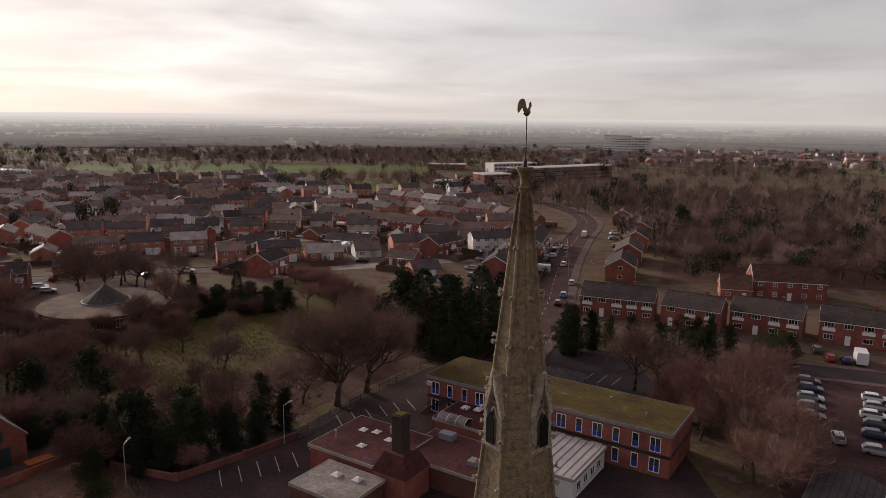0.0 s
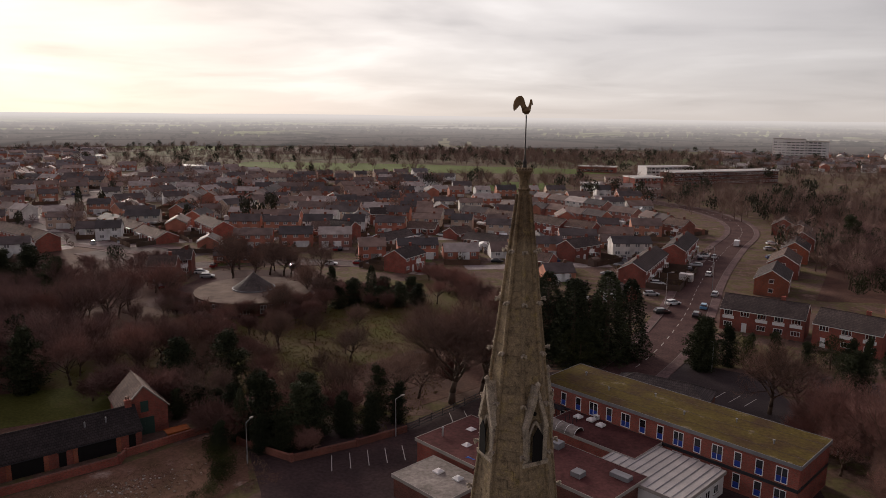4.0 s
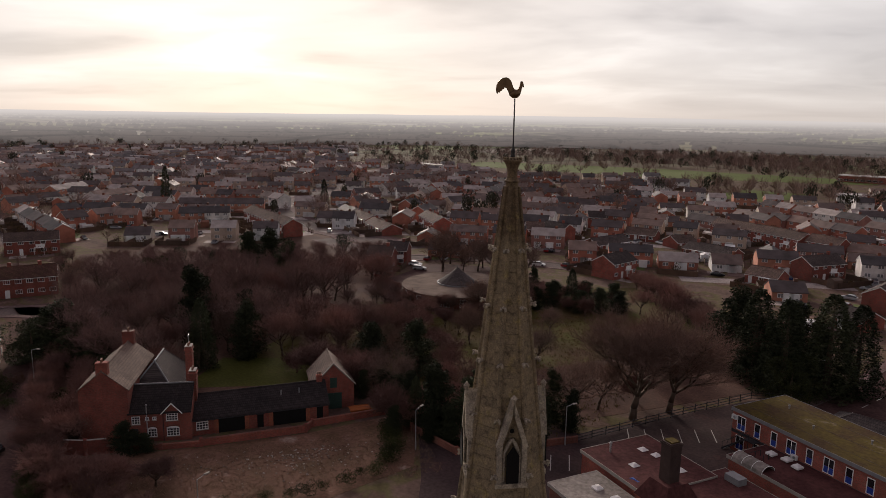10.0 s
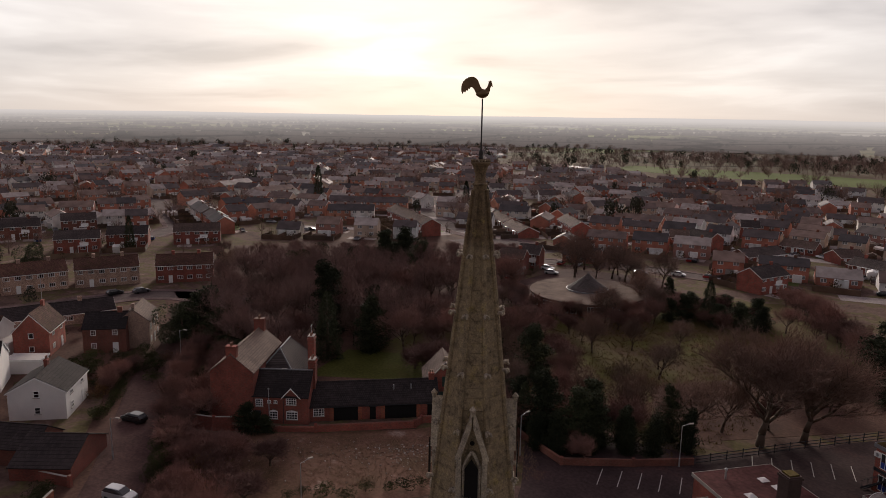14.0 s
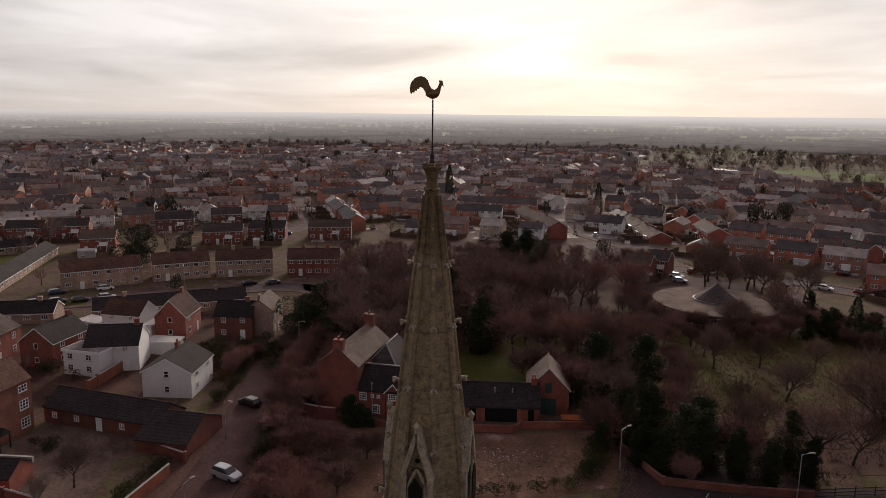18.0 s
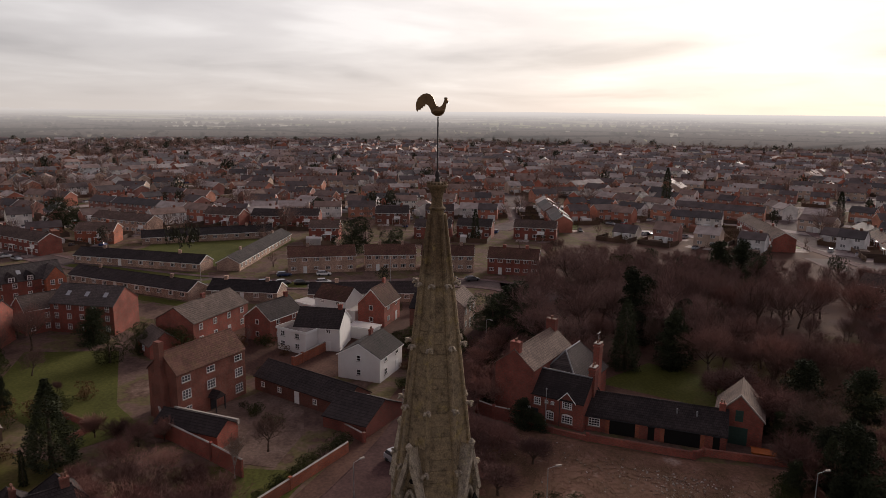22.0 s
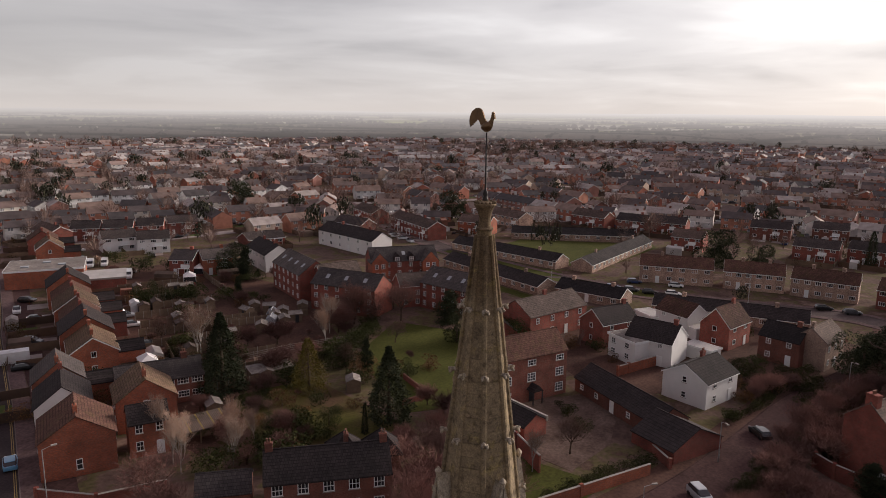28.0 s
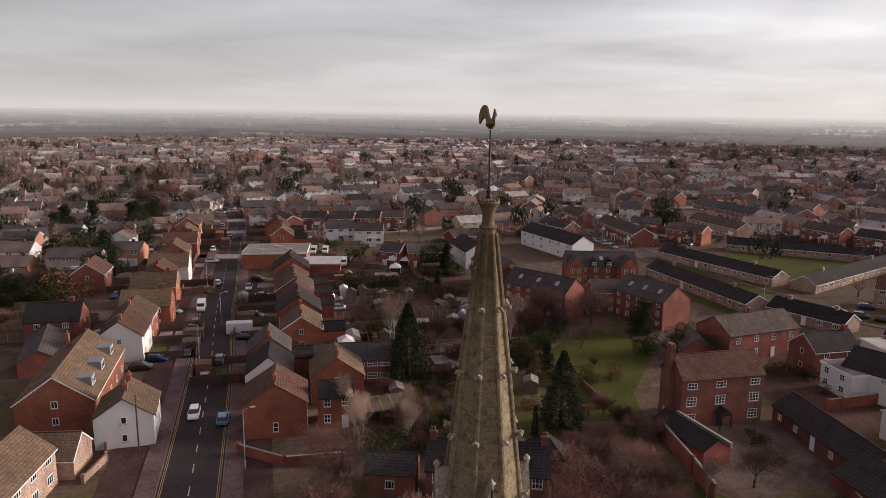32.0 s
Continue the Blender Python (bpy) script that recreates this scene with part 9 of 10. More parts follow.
for nm, V, F, m, lab in (("woodland_trunks", wood_v, wood_f, M["bark"], "bare trunks and limbs of the wood"), ("woodland_twigs", twig_v, twig_f, M["twig_wood"], "fine bare twigs of the wood")):
    me = bpy.data.meshes.new(nm)
    me.from_pydata(np.concatenate(V).tolist(), [], F)
    me.materials.append(m)
    tagged(new(nm, me), lab, "trees", "", "stuff")

tagged(solid("woodland_evergreens", we, M["conifer"], "dark evergreens among the bare wood", "trees", "stuff"))

# ---- vehicles ----
CARS = {}
PAINT = {"white": (0.75, 0.75, 0.75), "silver": (0.42, 0.43, 0.45), "black": (0.012, 0.012, 0.014), "dark_blue": (0.015, 0.03, 0.10), "sky_blue": (0.12, 0.30, 0.48), "red": (0.38, 0.015, 0.02), "grey": (0.10, 0.10, 0.11), "maroon": (0.09, 0.012, 0.018)}


def paint(c):
    def make():
        k = Mat(f"{c}_car_paint")
        n = k.noise(k.pos(), 3.0)
        col = k.mix(n, tuple(x * 0.9 for x in PAINT[c]), PAINT[c])
        m = k.done(col, 0.28, None, metal=0.3 if c in ("silver", "grey") else 0.0, spec=0.5)
        k.b.inputs["Coat Weight"].default_value = 0.6
        return m
    return cached(("paint", c), make)


M["headlamp"] = plain("headlamp_glass", (0.7, 0.7, 0.72), 0.15, 0.05)
M["tail_lamp"] = plain("red_tail_lamp", (0.35, 0.01, 0.01), 0.25, 0.1)


def loft(stations):
    """Skin through cross sections: (x, [(y, z), ...]) mirrored about y = 0."""
    mb, rings_ = MB(), []
    vs, fs = [], []
    n = None
    for x, half_ in stations:
        ring = [(x, y, z) for y, z in half_] + [(x, -y, z) for y, z in half_[::-1]]
        n = len(ring)
        vs += ring
    for k in range(len(stations) - 1):
        for i in range(n):
            fs.append((k * n + i, (k + 1) * n + i, (k + 1) * n + (i + 1) % n, k * n + (i + 1) % n))
    fs += [tuple(range(n)), tuple(range((len(stations) - 1) * n, len(stations) * n))[::-1]]
    return mb.add(vs, fs)


def car_meshes(colour, kind):
    w = 0.88
    if kind == "van":
        L0, hood, belt, roof = 2.6, 1.0, 1.15, 2.25
        st = [(-2.6, [(0.9, 0.35), (0.95, 1.1), (0.9, 2.2)]), (-2.5, [(0.95, 0.28), (0.98, 1.1), (0.92, 2.28)]), (0.6, [(0.95, 0.28), (0.98, 1.1), (0.92, 2.3)]), (1.3, [(0.95, 0.28), (0.98, 1.1), (0.84, 2.1)]), (1.95, [(0.95, 0.28), (0.96, 0.9), (0.88, 1.25)]), (2.5, [(0.9, 0.28), (0.93, 0.7), (0.85, 1.02)]), (2.62, [(0.82, 0.35), (0.84, 0.6), (0.8, 0.85)])]
        gl = [(1.05, [(0.86, 1.32), (0.87, 1.6), (0.83, 2.0)]), (1.42, [(0.90, 1.32), (0.86, 1.6), (0.80, 1.98)]), (1.90, [(0.86, 1.28), (0.80, 1.30), (0.74, 1.32)])]
        top = None
    else:
        tall = 0.14 if kind == "suv" else 0.0
        st = [(-2.12, [(0.72, 0.36), (0.76, 0.6), (0.70, 0.86 + tall)]), (-2.0, [(0.80, 0.26), (0.87, 0.6), (0.80, 0.96 + tall)]), (-1.2, [(0.84, 0.22), (0.91, 0.6), (0.85, 0.98 + tall)]), (0.1, [(0.84, 0.2), (0.91, 0.58), (0.86, 0.94 + tall)]), (1.0, [(0.84, 0.22), (0.90, 0.58), (0.84, 0.92 + tall)]), (1.75, [(0.80, 0.25), (0.87, 0.52), (0.76, 0.76 + tall)]), (2.08, [(0.72, 0.28), (0.78, 0.48), (0.68, 0.66 + tall)]), (2.16, [(0.60, 0.34), (0.66, 0.46), (0.58, 0.58 + tall)])]
        r = 1.40 + tall * 1.6
        gl = [(-2.02, [(0.74, 0.93 + tall), (0.70, 0.98 + tall), (0.66, 1.0 + tall)]), (-1.55, [(0.80, 0.95 + tall), (0.72, 1.2 + tall), (0.62, r - 0.04)]), (-0.4, [(0.83, 0.93 + tall), (0.76, 1.2 + tall), (0.65, r)]), (0.35, [(0.82, 0.92 + tall), (0.75, 1.2 + tall), (0.62, r - 0.03)]), (1.12, [(0.76, 0.9 + tall), (0.70, 0.93 + tall), (0.62, 0.95 + tall)])]
        top = [(-1.62, [(0.50, r - 0.06), (0.60, r - 0.055), (0.56, r - 0.0)]), (-1.3, [(0.55, r - 0.04), (0.655, r - 0.04), (0.58, r + 0.03)]), (-0.3, [(0.55, r - 0.02), (0.67, r - 0.02), (0.60, r + 0.045)]), (0.32, [(0.55, r - 0.04), (0.645, r - 0.045), (0.56, r + 0.015)]), (0.42, [(0.5, r - 0.08), (0.6, r - 0.08), (0.5, r - 0.04)])]
    out = {"body": loft(st).mesh("body", paint(colour)), "glass": loft(gl).mesh("glass", M["glass"])}
    if top:
        out["roof"] = loft(top).mesh("roof", paint(colour))
    return out


def car(x, y, az, colour="silver", kind="car", z=0.04, label=""):
    key = (colour, kind)
    if key not in CARS:
        CARS[key] = car_meshes(colour, kind)
    nm = "van" if kind == "van" else "car"
    ob = thing(nm, pose(x, y, z, 0, 0, az), label or f"{colour.replace('_', ' ')} {'panel van' if kind == 'van' else 'sport utility car' if kind == 'suv' else 'hatchback car'} on the tarmac", nm, "parked and passing vehicles")
    for n, me in CARS[key].items():
        part(n, me, None, ob)
    wx = (1.32, -1.32) if kind != "van" else (1.65, -1.65)
    for sx in wx:
        for s in (-1, 1):
            wh = part("wheel", cached(("wheel",), lambda: MB().ring([(0.2, -0.1), (0.31, -0.1), (0.325, -0.07), (0.325, 0.07), (0.31, 0.1), (0.2, 0.1)], 14).moved(Matrix.Rotation(radians(90), 4, "X")).mesh("wheel", M["tyre"])), None, ob, "", pose(sx, s * 0.8, 0.325))
    fx, rx = (2.1, -2.1) if kind != "van" else (2.55, -2.6)
    for s in (-1, 1):
        part("headlight", cached(("hl",), lambda: MB().box(-0.1, -0.16, -0.07, 0.05, 0.16, 0.07).mesh("headlight", M["headlamp"])), None, ob, "", pose(fx - 0.08, s * 0.56, 0.62))
        part("tail_light", cached(("tl",), lambda: MB().box(-0.05, -0.12, -0.12, 0.08, 0.12, 0.12).mesh("tail_light", M["tail_lamp"])), None, ob, "", pose(rx + 0.06, s * 0.62, 0.78))
    return ob


RA = 50.5     # heading of the main road
for x, y, az, c, k in ((-47, -85.2, RA, "white", "car"), (-48.6, -80, RA + 180, "sky_blue", "car"), (-59.5, -100, RA, "white", "car"), (-64.5, -102.6, RA + 180, "grey", "suv"), (-63.2, -111, RA, "black", "car"), (-66, -115, RA, "silver", "car"), (-75, -126, RA, "black", "suv"), (-84, -136.5, RA, "white", "van"), (-95, -150, RA, "maroon", "car"), (-102, -155, RA + 180, "white", "car"), (-88, -121, RA + 60, "grey", "suv"), (-112, -150, RA + 60, "black", "car"), (-53, -110.5, RA + 90, "black", "suv"), (-57.5, -112.5, RA + 80, "dark_blue", "car"), (-78, -139, RA + 70, "silver", "car"), (-70, -132, RA + 70, "maroon", "car"), (-130, -196, RA, "white", "car"), (-150, -214, RA, "grey", "car"), (-163, -236, RA + 180, "silver", "car"),
                    (-72.5, 8.6, 32, "silver", "suv"), (-95, 17.2, 206, "black", "car"),
                    (53, 108, -15, "maroon", "car"), (52, 104.2, -15, "dark_blue", "car"), (50.4, 99.6, -15, "silver", "car"), (49, 95.5, -15, "grey", "car"), (47.5, 91.5, -15, "black", "car"), (48.4, 83.5, 75, "silver", "car"), (61.4, 100.5, -18, "white", "car"), (60, 96.6, -18, "silver", "car"), (57.8, 92.8, -18, "white", "car"), (56.6, 89, -18, "grey", "car"), (54.6, 85, -18, "dark_blue", "car"), (52.3, 79.4, -18, "silver", "car"), (65, 88, -18, "white", "car"), (63, 82, -18, "black", "car"), (42, 85, -15, "grey", "car"), (41, 81, -15, "black", "car"),
                    (62.6, 122.5, 75, "red", "car"), (65.3, 121.5, 75, "dark_blue", "car"), (62, 127.5, 75, "grey", "car"),
                    (13.5, 209, 80, "white", "car"), (14.5, 182, 82, "silver", "car"), (9.5, 158, 84, "black", "car"), (11.4, 167, 84, "sky_blue", "car"), (25, 270, 80, "white", "van"), (7, 243, 84, "black", "car"), (35, 246, 20, "dark_blue", "car"), (38, 278, 20, "white", "car"), (36, 264, 15, "silver", "car"), (3.8, 168, 40, "white", "car"), (1.5, 158, 30, "black", "car"), (-2, 176, 20, "silver", "car"), (8, 215, 82, "grey", "car"), (-1, 190, 15, "white", "car"),
                    (-149, -167, 40, "white", "van"), (-152, -164.5, 40, "white", "van"), (-138.5, -150.5, 130, "white", "car"), (-142, -146, 40, "white", "van"), (-146.5, -150, 130, "silver", "car"), (-141, -155.5, 130, "dark_blue", "car"), (-189.5, -9, 100, "dark_blue", "car"), (-189, 2.4, 92, "white", "car"), (-180.5, -14, 100, "dark_blue", "car"), (-179.6, -9, 95, "grey", "car"), (-179, 2, 92, "white", "car"), (-178.6, -4, 92, "black", "car"), (-178, 38, 100, "black", "car"), (-176, 44, 100, "grey", "car"), (-243, -96, 40, "white", "car"), (-246, -101, 40, "silver", "car"), (-250, -104, 40, "white", "van"),
                    (-127, 150, 30, "silver", "car"), (-132, 154, 20, "white", "car"), (-140, 158, 5, "silver", "car"), (-110, 172, 40, "grey", "car"), (-102, 180, 20, "white", "car")):
    car(x, y, az, c, k)

# touring caravans on the car park
def caravan(x, y, az, l=4.6):
    ob = thing("caravan", pose(x, y, 0.03, 0, 0, az), "weathered white touring caravan on the car park", "caravan")
    part("body", loft([(-l / 2, [(0.9, 0.55), (1.02, 1.1), (0.92, 2.15)]), (-l / 2 + 0.35, [(1.0, 0.42), (1.08, 1.2), (0.98, 2.5)]), (l / 2 - 0.45, [(1.0, 0.42), (1.08, 1.2), (0.98, 2.5)]), (l / 2, [(0.9, 0.6), (1.0, 1.0), (0.85, 1.9)])]), paint("white"), ob)
    for s in (-1, 1):
        part("window", MB().box(-1.2, s * 1.065 - 0.02, 1.3, 0.1, s * 1.065 + 0.02, 1.9), M["glass"], ob)
        part("wheel", MESHES[("wheel",)], None, ob, "", pose(0.1, s * 0.95, 0.325))
    part("drawbar", MB().tube((l / 2, 0.5, 0.45), (l / 2 + 1.0, 0, 0.4), 0.04, 0.04, 6).tube((l / 2, -0.5, 0.45), (l / 2 + 1.0, 0, 0.4), 0.04, 0.04, 6), M["metal_grey"], ob)


caravan(41.4, 84.8, -31, 4.0)
caravan(38.6, 77.2, -23, 4.8)
gar = flat_block(29.0, 94.2, 63, 15.0, 3.6, 2.4, "brick_brown", "felt_grey", "row of lock-up garages with patched felt roofs", name="garage_row", parapet=0.1)
for i in range(5):
    part("garage_door", MB().box(-1.15, 0, 0.03, 1.15, 0.05, 2.05), M["white_paint"] if i % 2 else M["green_paint"], gar, "up-and-over garage door", pose(-6 + 3 * i, -1.85, 0))
    part("roof_sheet", MB().box(-1.4, -1.7, 0, 1.4, 1.7, 0.03), M["white_sheet"] if i in (1, 3) else M["felt_brown"], gar, "patched roof sheet", pose(-6 + 3 * i, 0, 2.505))
# the camper van by the north houses
cv = thing("camper_van", pose(68.0, 121.6, 0.04, 0, 0, 75), "large white camper van parked on the drive", "van")
part("body", loft([(-2.7, [(1.0, 0.35), (1.08, 1.4), (1.0, 2.75)]), (1.2, [(1.02, 0.3), (1.1, 1.4), (1.0, 2.8)]), (1.7, [(1.0, 0.3), (1.05, 1.2), (0.95, 2.55)]), (2.1, [(0.95, 0.3), (1.0, 0.9), (0.9, 1.3)]), (2.6, [(0.85, 0.35), (0.88, 0.7), (0.8, 0.95)])]), paint("white"), cv)
part("glass", loft([(1.62, [(0.85, 1.45), (0.86, 1.8), (0.8, 2.1)]), (2.05, [(0.9, 1.34), (0.86, 1.37), (0.8, 1.4)])]), M["glass"], cv)
for sx in (1.7, -1.6):
    for s in (-1, 1):
        part("wheel", MESHES[("wheel",)], None, cv, "", pose(sx, s * 0.92, 0.325))

# ---- walls, fences, lamps ----


def garden_wall(pts, h=1.8, t=0.28, mat="brick_red", label="weathered red brick garden wall with coping", name="garden_wall"):
    ob = thing(name, pose(*pts[0], 0), label, "wall")
    o = Vector((*pts[0], 0))
    for a, b in zip(pts, pts[1:]):
        a, b = Vector((*a, 0)) - o, Vector((*b, 0)) - o
        l, az = (b - a).length, math.atan2(b.y - a.y, b.x - a.x)
        m = Matrix.Translation(a) @ Matrix.Rotation(az, 4, "Z")
        part("wall", MB().box(0, -t / 2, -0.1, l, t / 2, h), M[mat], ob, at=m)
        part("coping", MB().add([(0, -t / 2 - 0.05, h), (l, -t / 2 - 0.05, h), (l, t / 2 + 0.05, h), (0, t / 2 + 0.05, h), (0, 0, h + 0.12), (l, 0, h + 0.12)], [(3, 2, 1, 0), (0, 1, 5, 4), (2, 3, 4, 5), (1, 2, 5), (3, 0, 4)]), M["brick_brown" if h < 1.4 else "concrete"], ob, "weathered coping", at=m)
        part("pier", MB().box(-0.22, -0.22, -0.1, 0.22, 0.22, h + 0.22), M[mat], ob, at=m)
    return ob


garden_wall([(-74.4, 37.2), (-66.4, 49.9), (-67.1, 51.7), (-61.7, 62.3), (-57.5, 63.5)], 1.1, label="low red brick wall before the stable range")
garden_wall([(-87, 23.5), (-84.2, 25.5), (-82.6, 27.6)], 2.2)
garden_wall([(-82.6, 27.6), (-77.8, 33), (-74.4, 37.2)], 0.8, label="dwarf brick wall of the manor forecourt")
garden_wall([(-57.5, 63.5), (-58.4, 65.2)], 2.0, label="short brick wall beside the lean-to")
garden_wall([(-79.5, 4.6), (-84.7, 1.3)], 1.4, label="short brick wall at the end of the barn")
garden_wall([(-60, -12.8), (-67.9, -5.8), (-76.9, 2.1)], 1.6, mat="brick_orange", label="red brick wall along the lane")
garden_wall([(-97, -27.5), (-86, -24), (-77.5, -16.5), (-72, -12)], 2.6, label="tall brick wall beside the courtyard")
garden_wall([(-113, -5.8), (-115.3, -4.1), (-121.6, 0.6)], 1.9, mat="brick_orange", label="stepped orange brick garden wall between the cottages")
garden_wall([(-43.5, -69.5), (-45, -61.5), (-51, -56)], 1.5, label="brick boundary wall at the road corner")
garden_wall([(-26, -78.5), (-31, -82), (-33, -86)], 1.1, 0.25, "brick_buff", "low buff brick front wall")
garden_wall([(-86.5, -37.8), (-90.8, -35.1), (-97.5, -42.4)], 1.0, label="raised brick garden bed wall")
garden_wall([on_manor(43, -5.6), (-52, 60), (-44.5, 58.5), (-38, 66), (-33, 73)], 1.0, 0.28, "brick_brown", label="long red brick boundary wall of the car park")


def mesh_fence(pts, h=1.2, label="thin metal railing fence", mat="metal_grey", gap=2.6, name="fence", rails=3):
    ob = thing(name, pose(*pts[0], 0), label, "fence")
    o = Vector((*pts[0], 0))
    post = cached(("post", h, mat), lambda: MB().box(-0.05, -0.05, -0.1, 0.05, 0.05, h + 0.08).mesh("post", M[mat]))
    for a, b in zip(pts, pts[1:]):
        a, b = Vector((*a, 0)) - o, Vector((*b, 0)) - o
        n = max(1, round((b - a).length / gap))
        az = math.degrees(math.atan2(b.y - a.y, b.x - a.x))
        l = (b - a).length / n
        rail = cached(("rail", round(l, 1), mat), lambda: MB().box(0, -0.025, -0.05, round(l, 1), 0.025, 0.05).mesh("rail", M[mat]))
        for i in range(n):
            p = a.lerp(b, i / n)
            part("post", post, None, ob, "", pose(p.x, p.y, 0, 0, 0, az))
            for r in range(rails):
                part("rail", rail, None, ob, "", pose(p.x, p.y, h * (r + 0.6) / rails, 0, 0, az))
    return ob


mesh_fence([(-33, 73), (-26.5, 88), (-17.5, 107), (-10, 112)], 1.4, mat="dark_paint")


def panel_fence(pts, h=1.7, label="brown timber panel fence"):
    ob = thing("panel_fence", pose(*pts[0], 0), label, "fence")
    o = Vector((*pts[0], 0))
    for a, b in zip(pts, pts[1:]):
        a, b = Vector((*a, 0)) - o, Vector((*b, 0)) - o
        n = max(1, round((b - a).length / 1.85))
        az = math.degrees(math.atan2(b.y - a.y, b.x - a.x))
        l = (b - a).length / n
        for i in range(n):
            p = a.lerp(b, i / n)
            part("panel", cached(("panel", round(l, 2), h), lambda: MB().box(0.05, -0.03, 0.02, round(l, 2) - 0.05, 0.03, h).box(0.05, -0.05, h * 0.2, round(l, 2) - 0.05, 0.05, h * 0.25).box(0.05, -0.05, h * 0.8, round(l, 2) - 0.05, 0.05, h * 0.85).mesh("panel", M["wood"])), None, ob, "", pose(p.x, p.y, 0, 0, 0, az))
            part("post", cached(("fpost", h), lambda: MB().box(-0.05, -0.05, -0.1, 0.05, 0.05, h + 0.08).mesh("post", M["concrete"])), None, ob, "", pose(p.x, p.y, 0, 0, 0, az))
    return ob


mesh_fence([(-93.5, -75.9), (-103.5, -69.7), (-112.5, -61.9)], 1.5, "silvered timber post and rail fence across the gardens", "pale_wood", 1.9, "fence", 4)
panel_fence([(-99.8, -104.4), (-110.3, -97.4), (-121, -89)])
panel_fence([(-112.6, -90.3), (-119.7, -85.0), (-127, -79)])
panel_fence([(-104, -86), (-116, -104), (-126, -116)])
panel_fence([(-128, -98), (-138, -110), (-146, -121)])
# back gardens between the main road and the flats
gd = Vector((math.cos(radians(RA + 180)), math.sin(radians(RA + 180))))
gn = Vector((gd.y, -gd.x))
for i in range(12):
    o = Vector((-71.5, -77.5)) + gd * (7.5 * i) + gn * 6
    panel_fence([tuple(o), tuple(o + gn * (15 + 3 * (i % 3)))])
panel_fence([(-84, -68), (-92, -77), (-100, -88), (-110, -100), (-120, -112)])
for i in range(8):
    o = Vector((-56, -136)) + gd * (9 * i) - gn * 8
    panel_fence([tuple(o), tuple(o - gn * 14)])


def street_lamp(x, y, az, h=8.0):
    ob = thing("street_lamp", pose(x, y, 0, 0, 0, az), "grey steel street lamp with a short arm", "street lamp", "street lamps")
    part("column", MB().ring([(0.11, -0.1), (0.11, 1.2), (0.07, 1.25), (0.05, h)], 8), M["metal_grey"], ob)
    part("arm", MB().tube((0, 0, h - 0.02), (1.1, 0, h + 0.25), 0.035, 0.03, 6), M["metal_grey"], ob)
    part("lantern", MB().box(0.95, -0.13, h + 0.17, 1.65, 0.13, h + 0.32), M["concrete"], ob)
    return ob


for x, y, az, h in ((-41.3, -65.2, 150, 8.5), (-61, -104, -40, 8), (-78, -120.5, 150, 8), (-98, -154, -40, 8), (-34, 71, 60, 6), (-8, 118, 200, 6), (12, 118, 180, 6), (14.5, 209, 180, 9), (-64, 2, 120, 5), (-84, 11, 30, 6), (-118, 33, 30, 6), (-55, 24, 90, 7), (-50, 56, 90, 6), (2, 165, 0, 9), (14, 190, 180, 8), (-174, -30, 90, 8), (-172, 20, 180, 8)):
    street_lamp(x, y, az, h)
pole = thing("utility_pole", pose(-35.2, -81.0, 0), "dark wooden utility pole by the white cottage", "pole")
part("pole", MB().ring([(0.13, -0.1), (0.10, 8.6)], 8), M["bark"], pole)
part("crossarm", MB().box(-0.6, -0.05, 8.0, 0.6, 0.05, 8.12), M["wood"], pole)

# painted bays
for tag, x, y, az, n, gx in (("a", 4.5, 106, 62, 6, 2.6), ("b", -38, 58, 118, 8, 2.6), ("c", -27, 78, 118, 6, 2.6)):
    for i in range(n):
        d = Vector((math.cos(radians(az - 80)), math.sin(radians(az - 80))))
        solid("bay_line", MB().box(0, -0.06, 0.03, 4.6, 0.06, 0.036), M["marking"], "worn white parking bay line", "road marking", "structure", m=pose(x + d.x * gx * i, y + d.y * gx * i, 0, 0, 0, az))

# ---- sheds, greenhouses, garden clutter near by ----


def shed(x, y, az, w=2.4, l=3.0, h=2.0, wall="wood", roof="felt_grey", label="small timber garden shed with felt roof"):
    ob = thing("garden_shed", pose(x, y, 0, 0, 0, az), label, "shed", "garden sheds")
    part("wall", cached(("shw", w, l, h, wall), lambda: wall_body(l, w, h, 0.5).mesh("wall", M[wall])), None, ob)
    part("roof", cached(("shr", w, l, h, roof), lambda: roof_slab(l, w, h, 0.5, over=0.12, t=0.05).mesh("roof", M[roof])), None, ob)
    part("door", cached(("shd",), lambda: MB().box(-0.4, -0.04, 0.05, 0.4, 0.0, 1.8).mesh("door", M["dark_paint"])), None, ob, "", pose(0.3, -w / 2, 0))
    return ob


shed(-89.6, -48.7, 30, label="pale-roofed summer shed on the lawn")
for x, y, az in ((-120.5, -84, 40), (-121.8, -79.5, 130), (-129.8, -82.2, 30), (-125.7, -93, 40), (-72.5, -65, 48), (-88, -65.5, 48), (-124, -84, 30), (-126, -89, 120), (-118, -80, 40), (-112, -82, 30), (-121, -92, 70)):
    shed(x, y, az)
grng = random.Random(9)
for i in range(46):
    d, o = grng.uniform(4, 92), grng.uniform(8, 24)
    p = Vector((-71.5, -77.5)) + gd * d + gn * o
    if free_at(p.x, p.y, 1.5):
        if grng.random() < 0.4:
            shed(p.x, p.y, RA + grng.choice((0, 90)), grng.choice((2.0, 2.4)), grng.choice((2.6, 3.4)), roof=grng.choice(("felt_grey", "felt_brown")))
        else:
            tree(grng.choice(("bush0", "bush1", "bush0", "thicket0", "holly0")), p.x, p.y, grng.uniform(1.4, 3.2), 1.1)


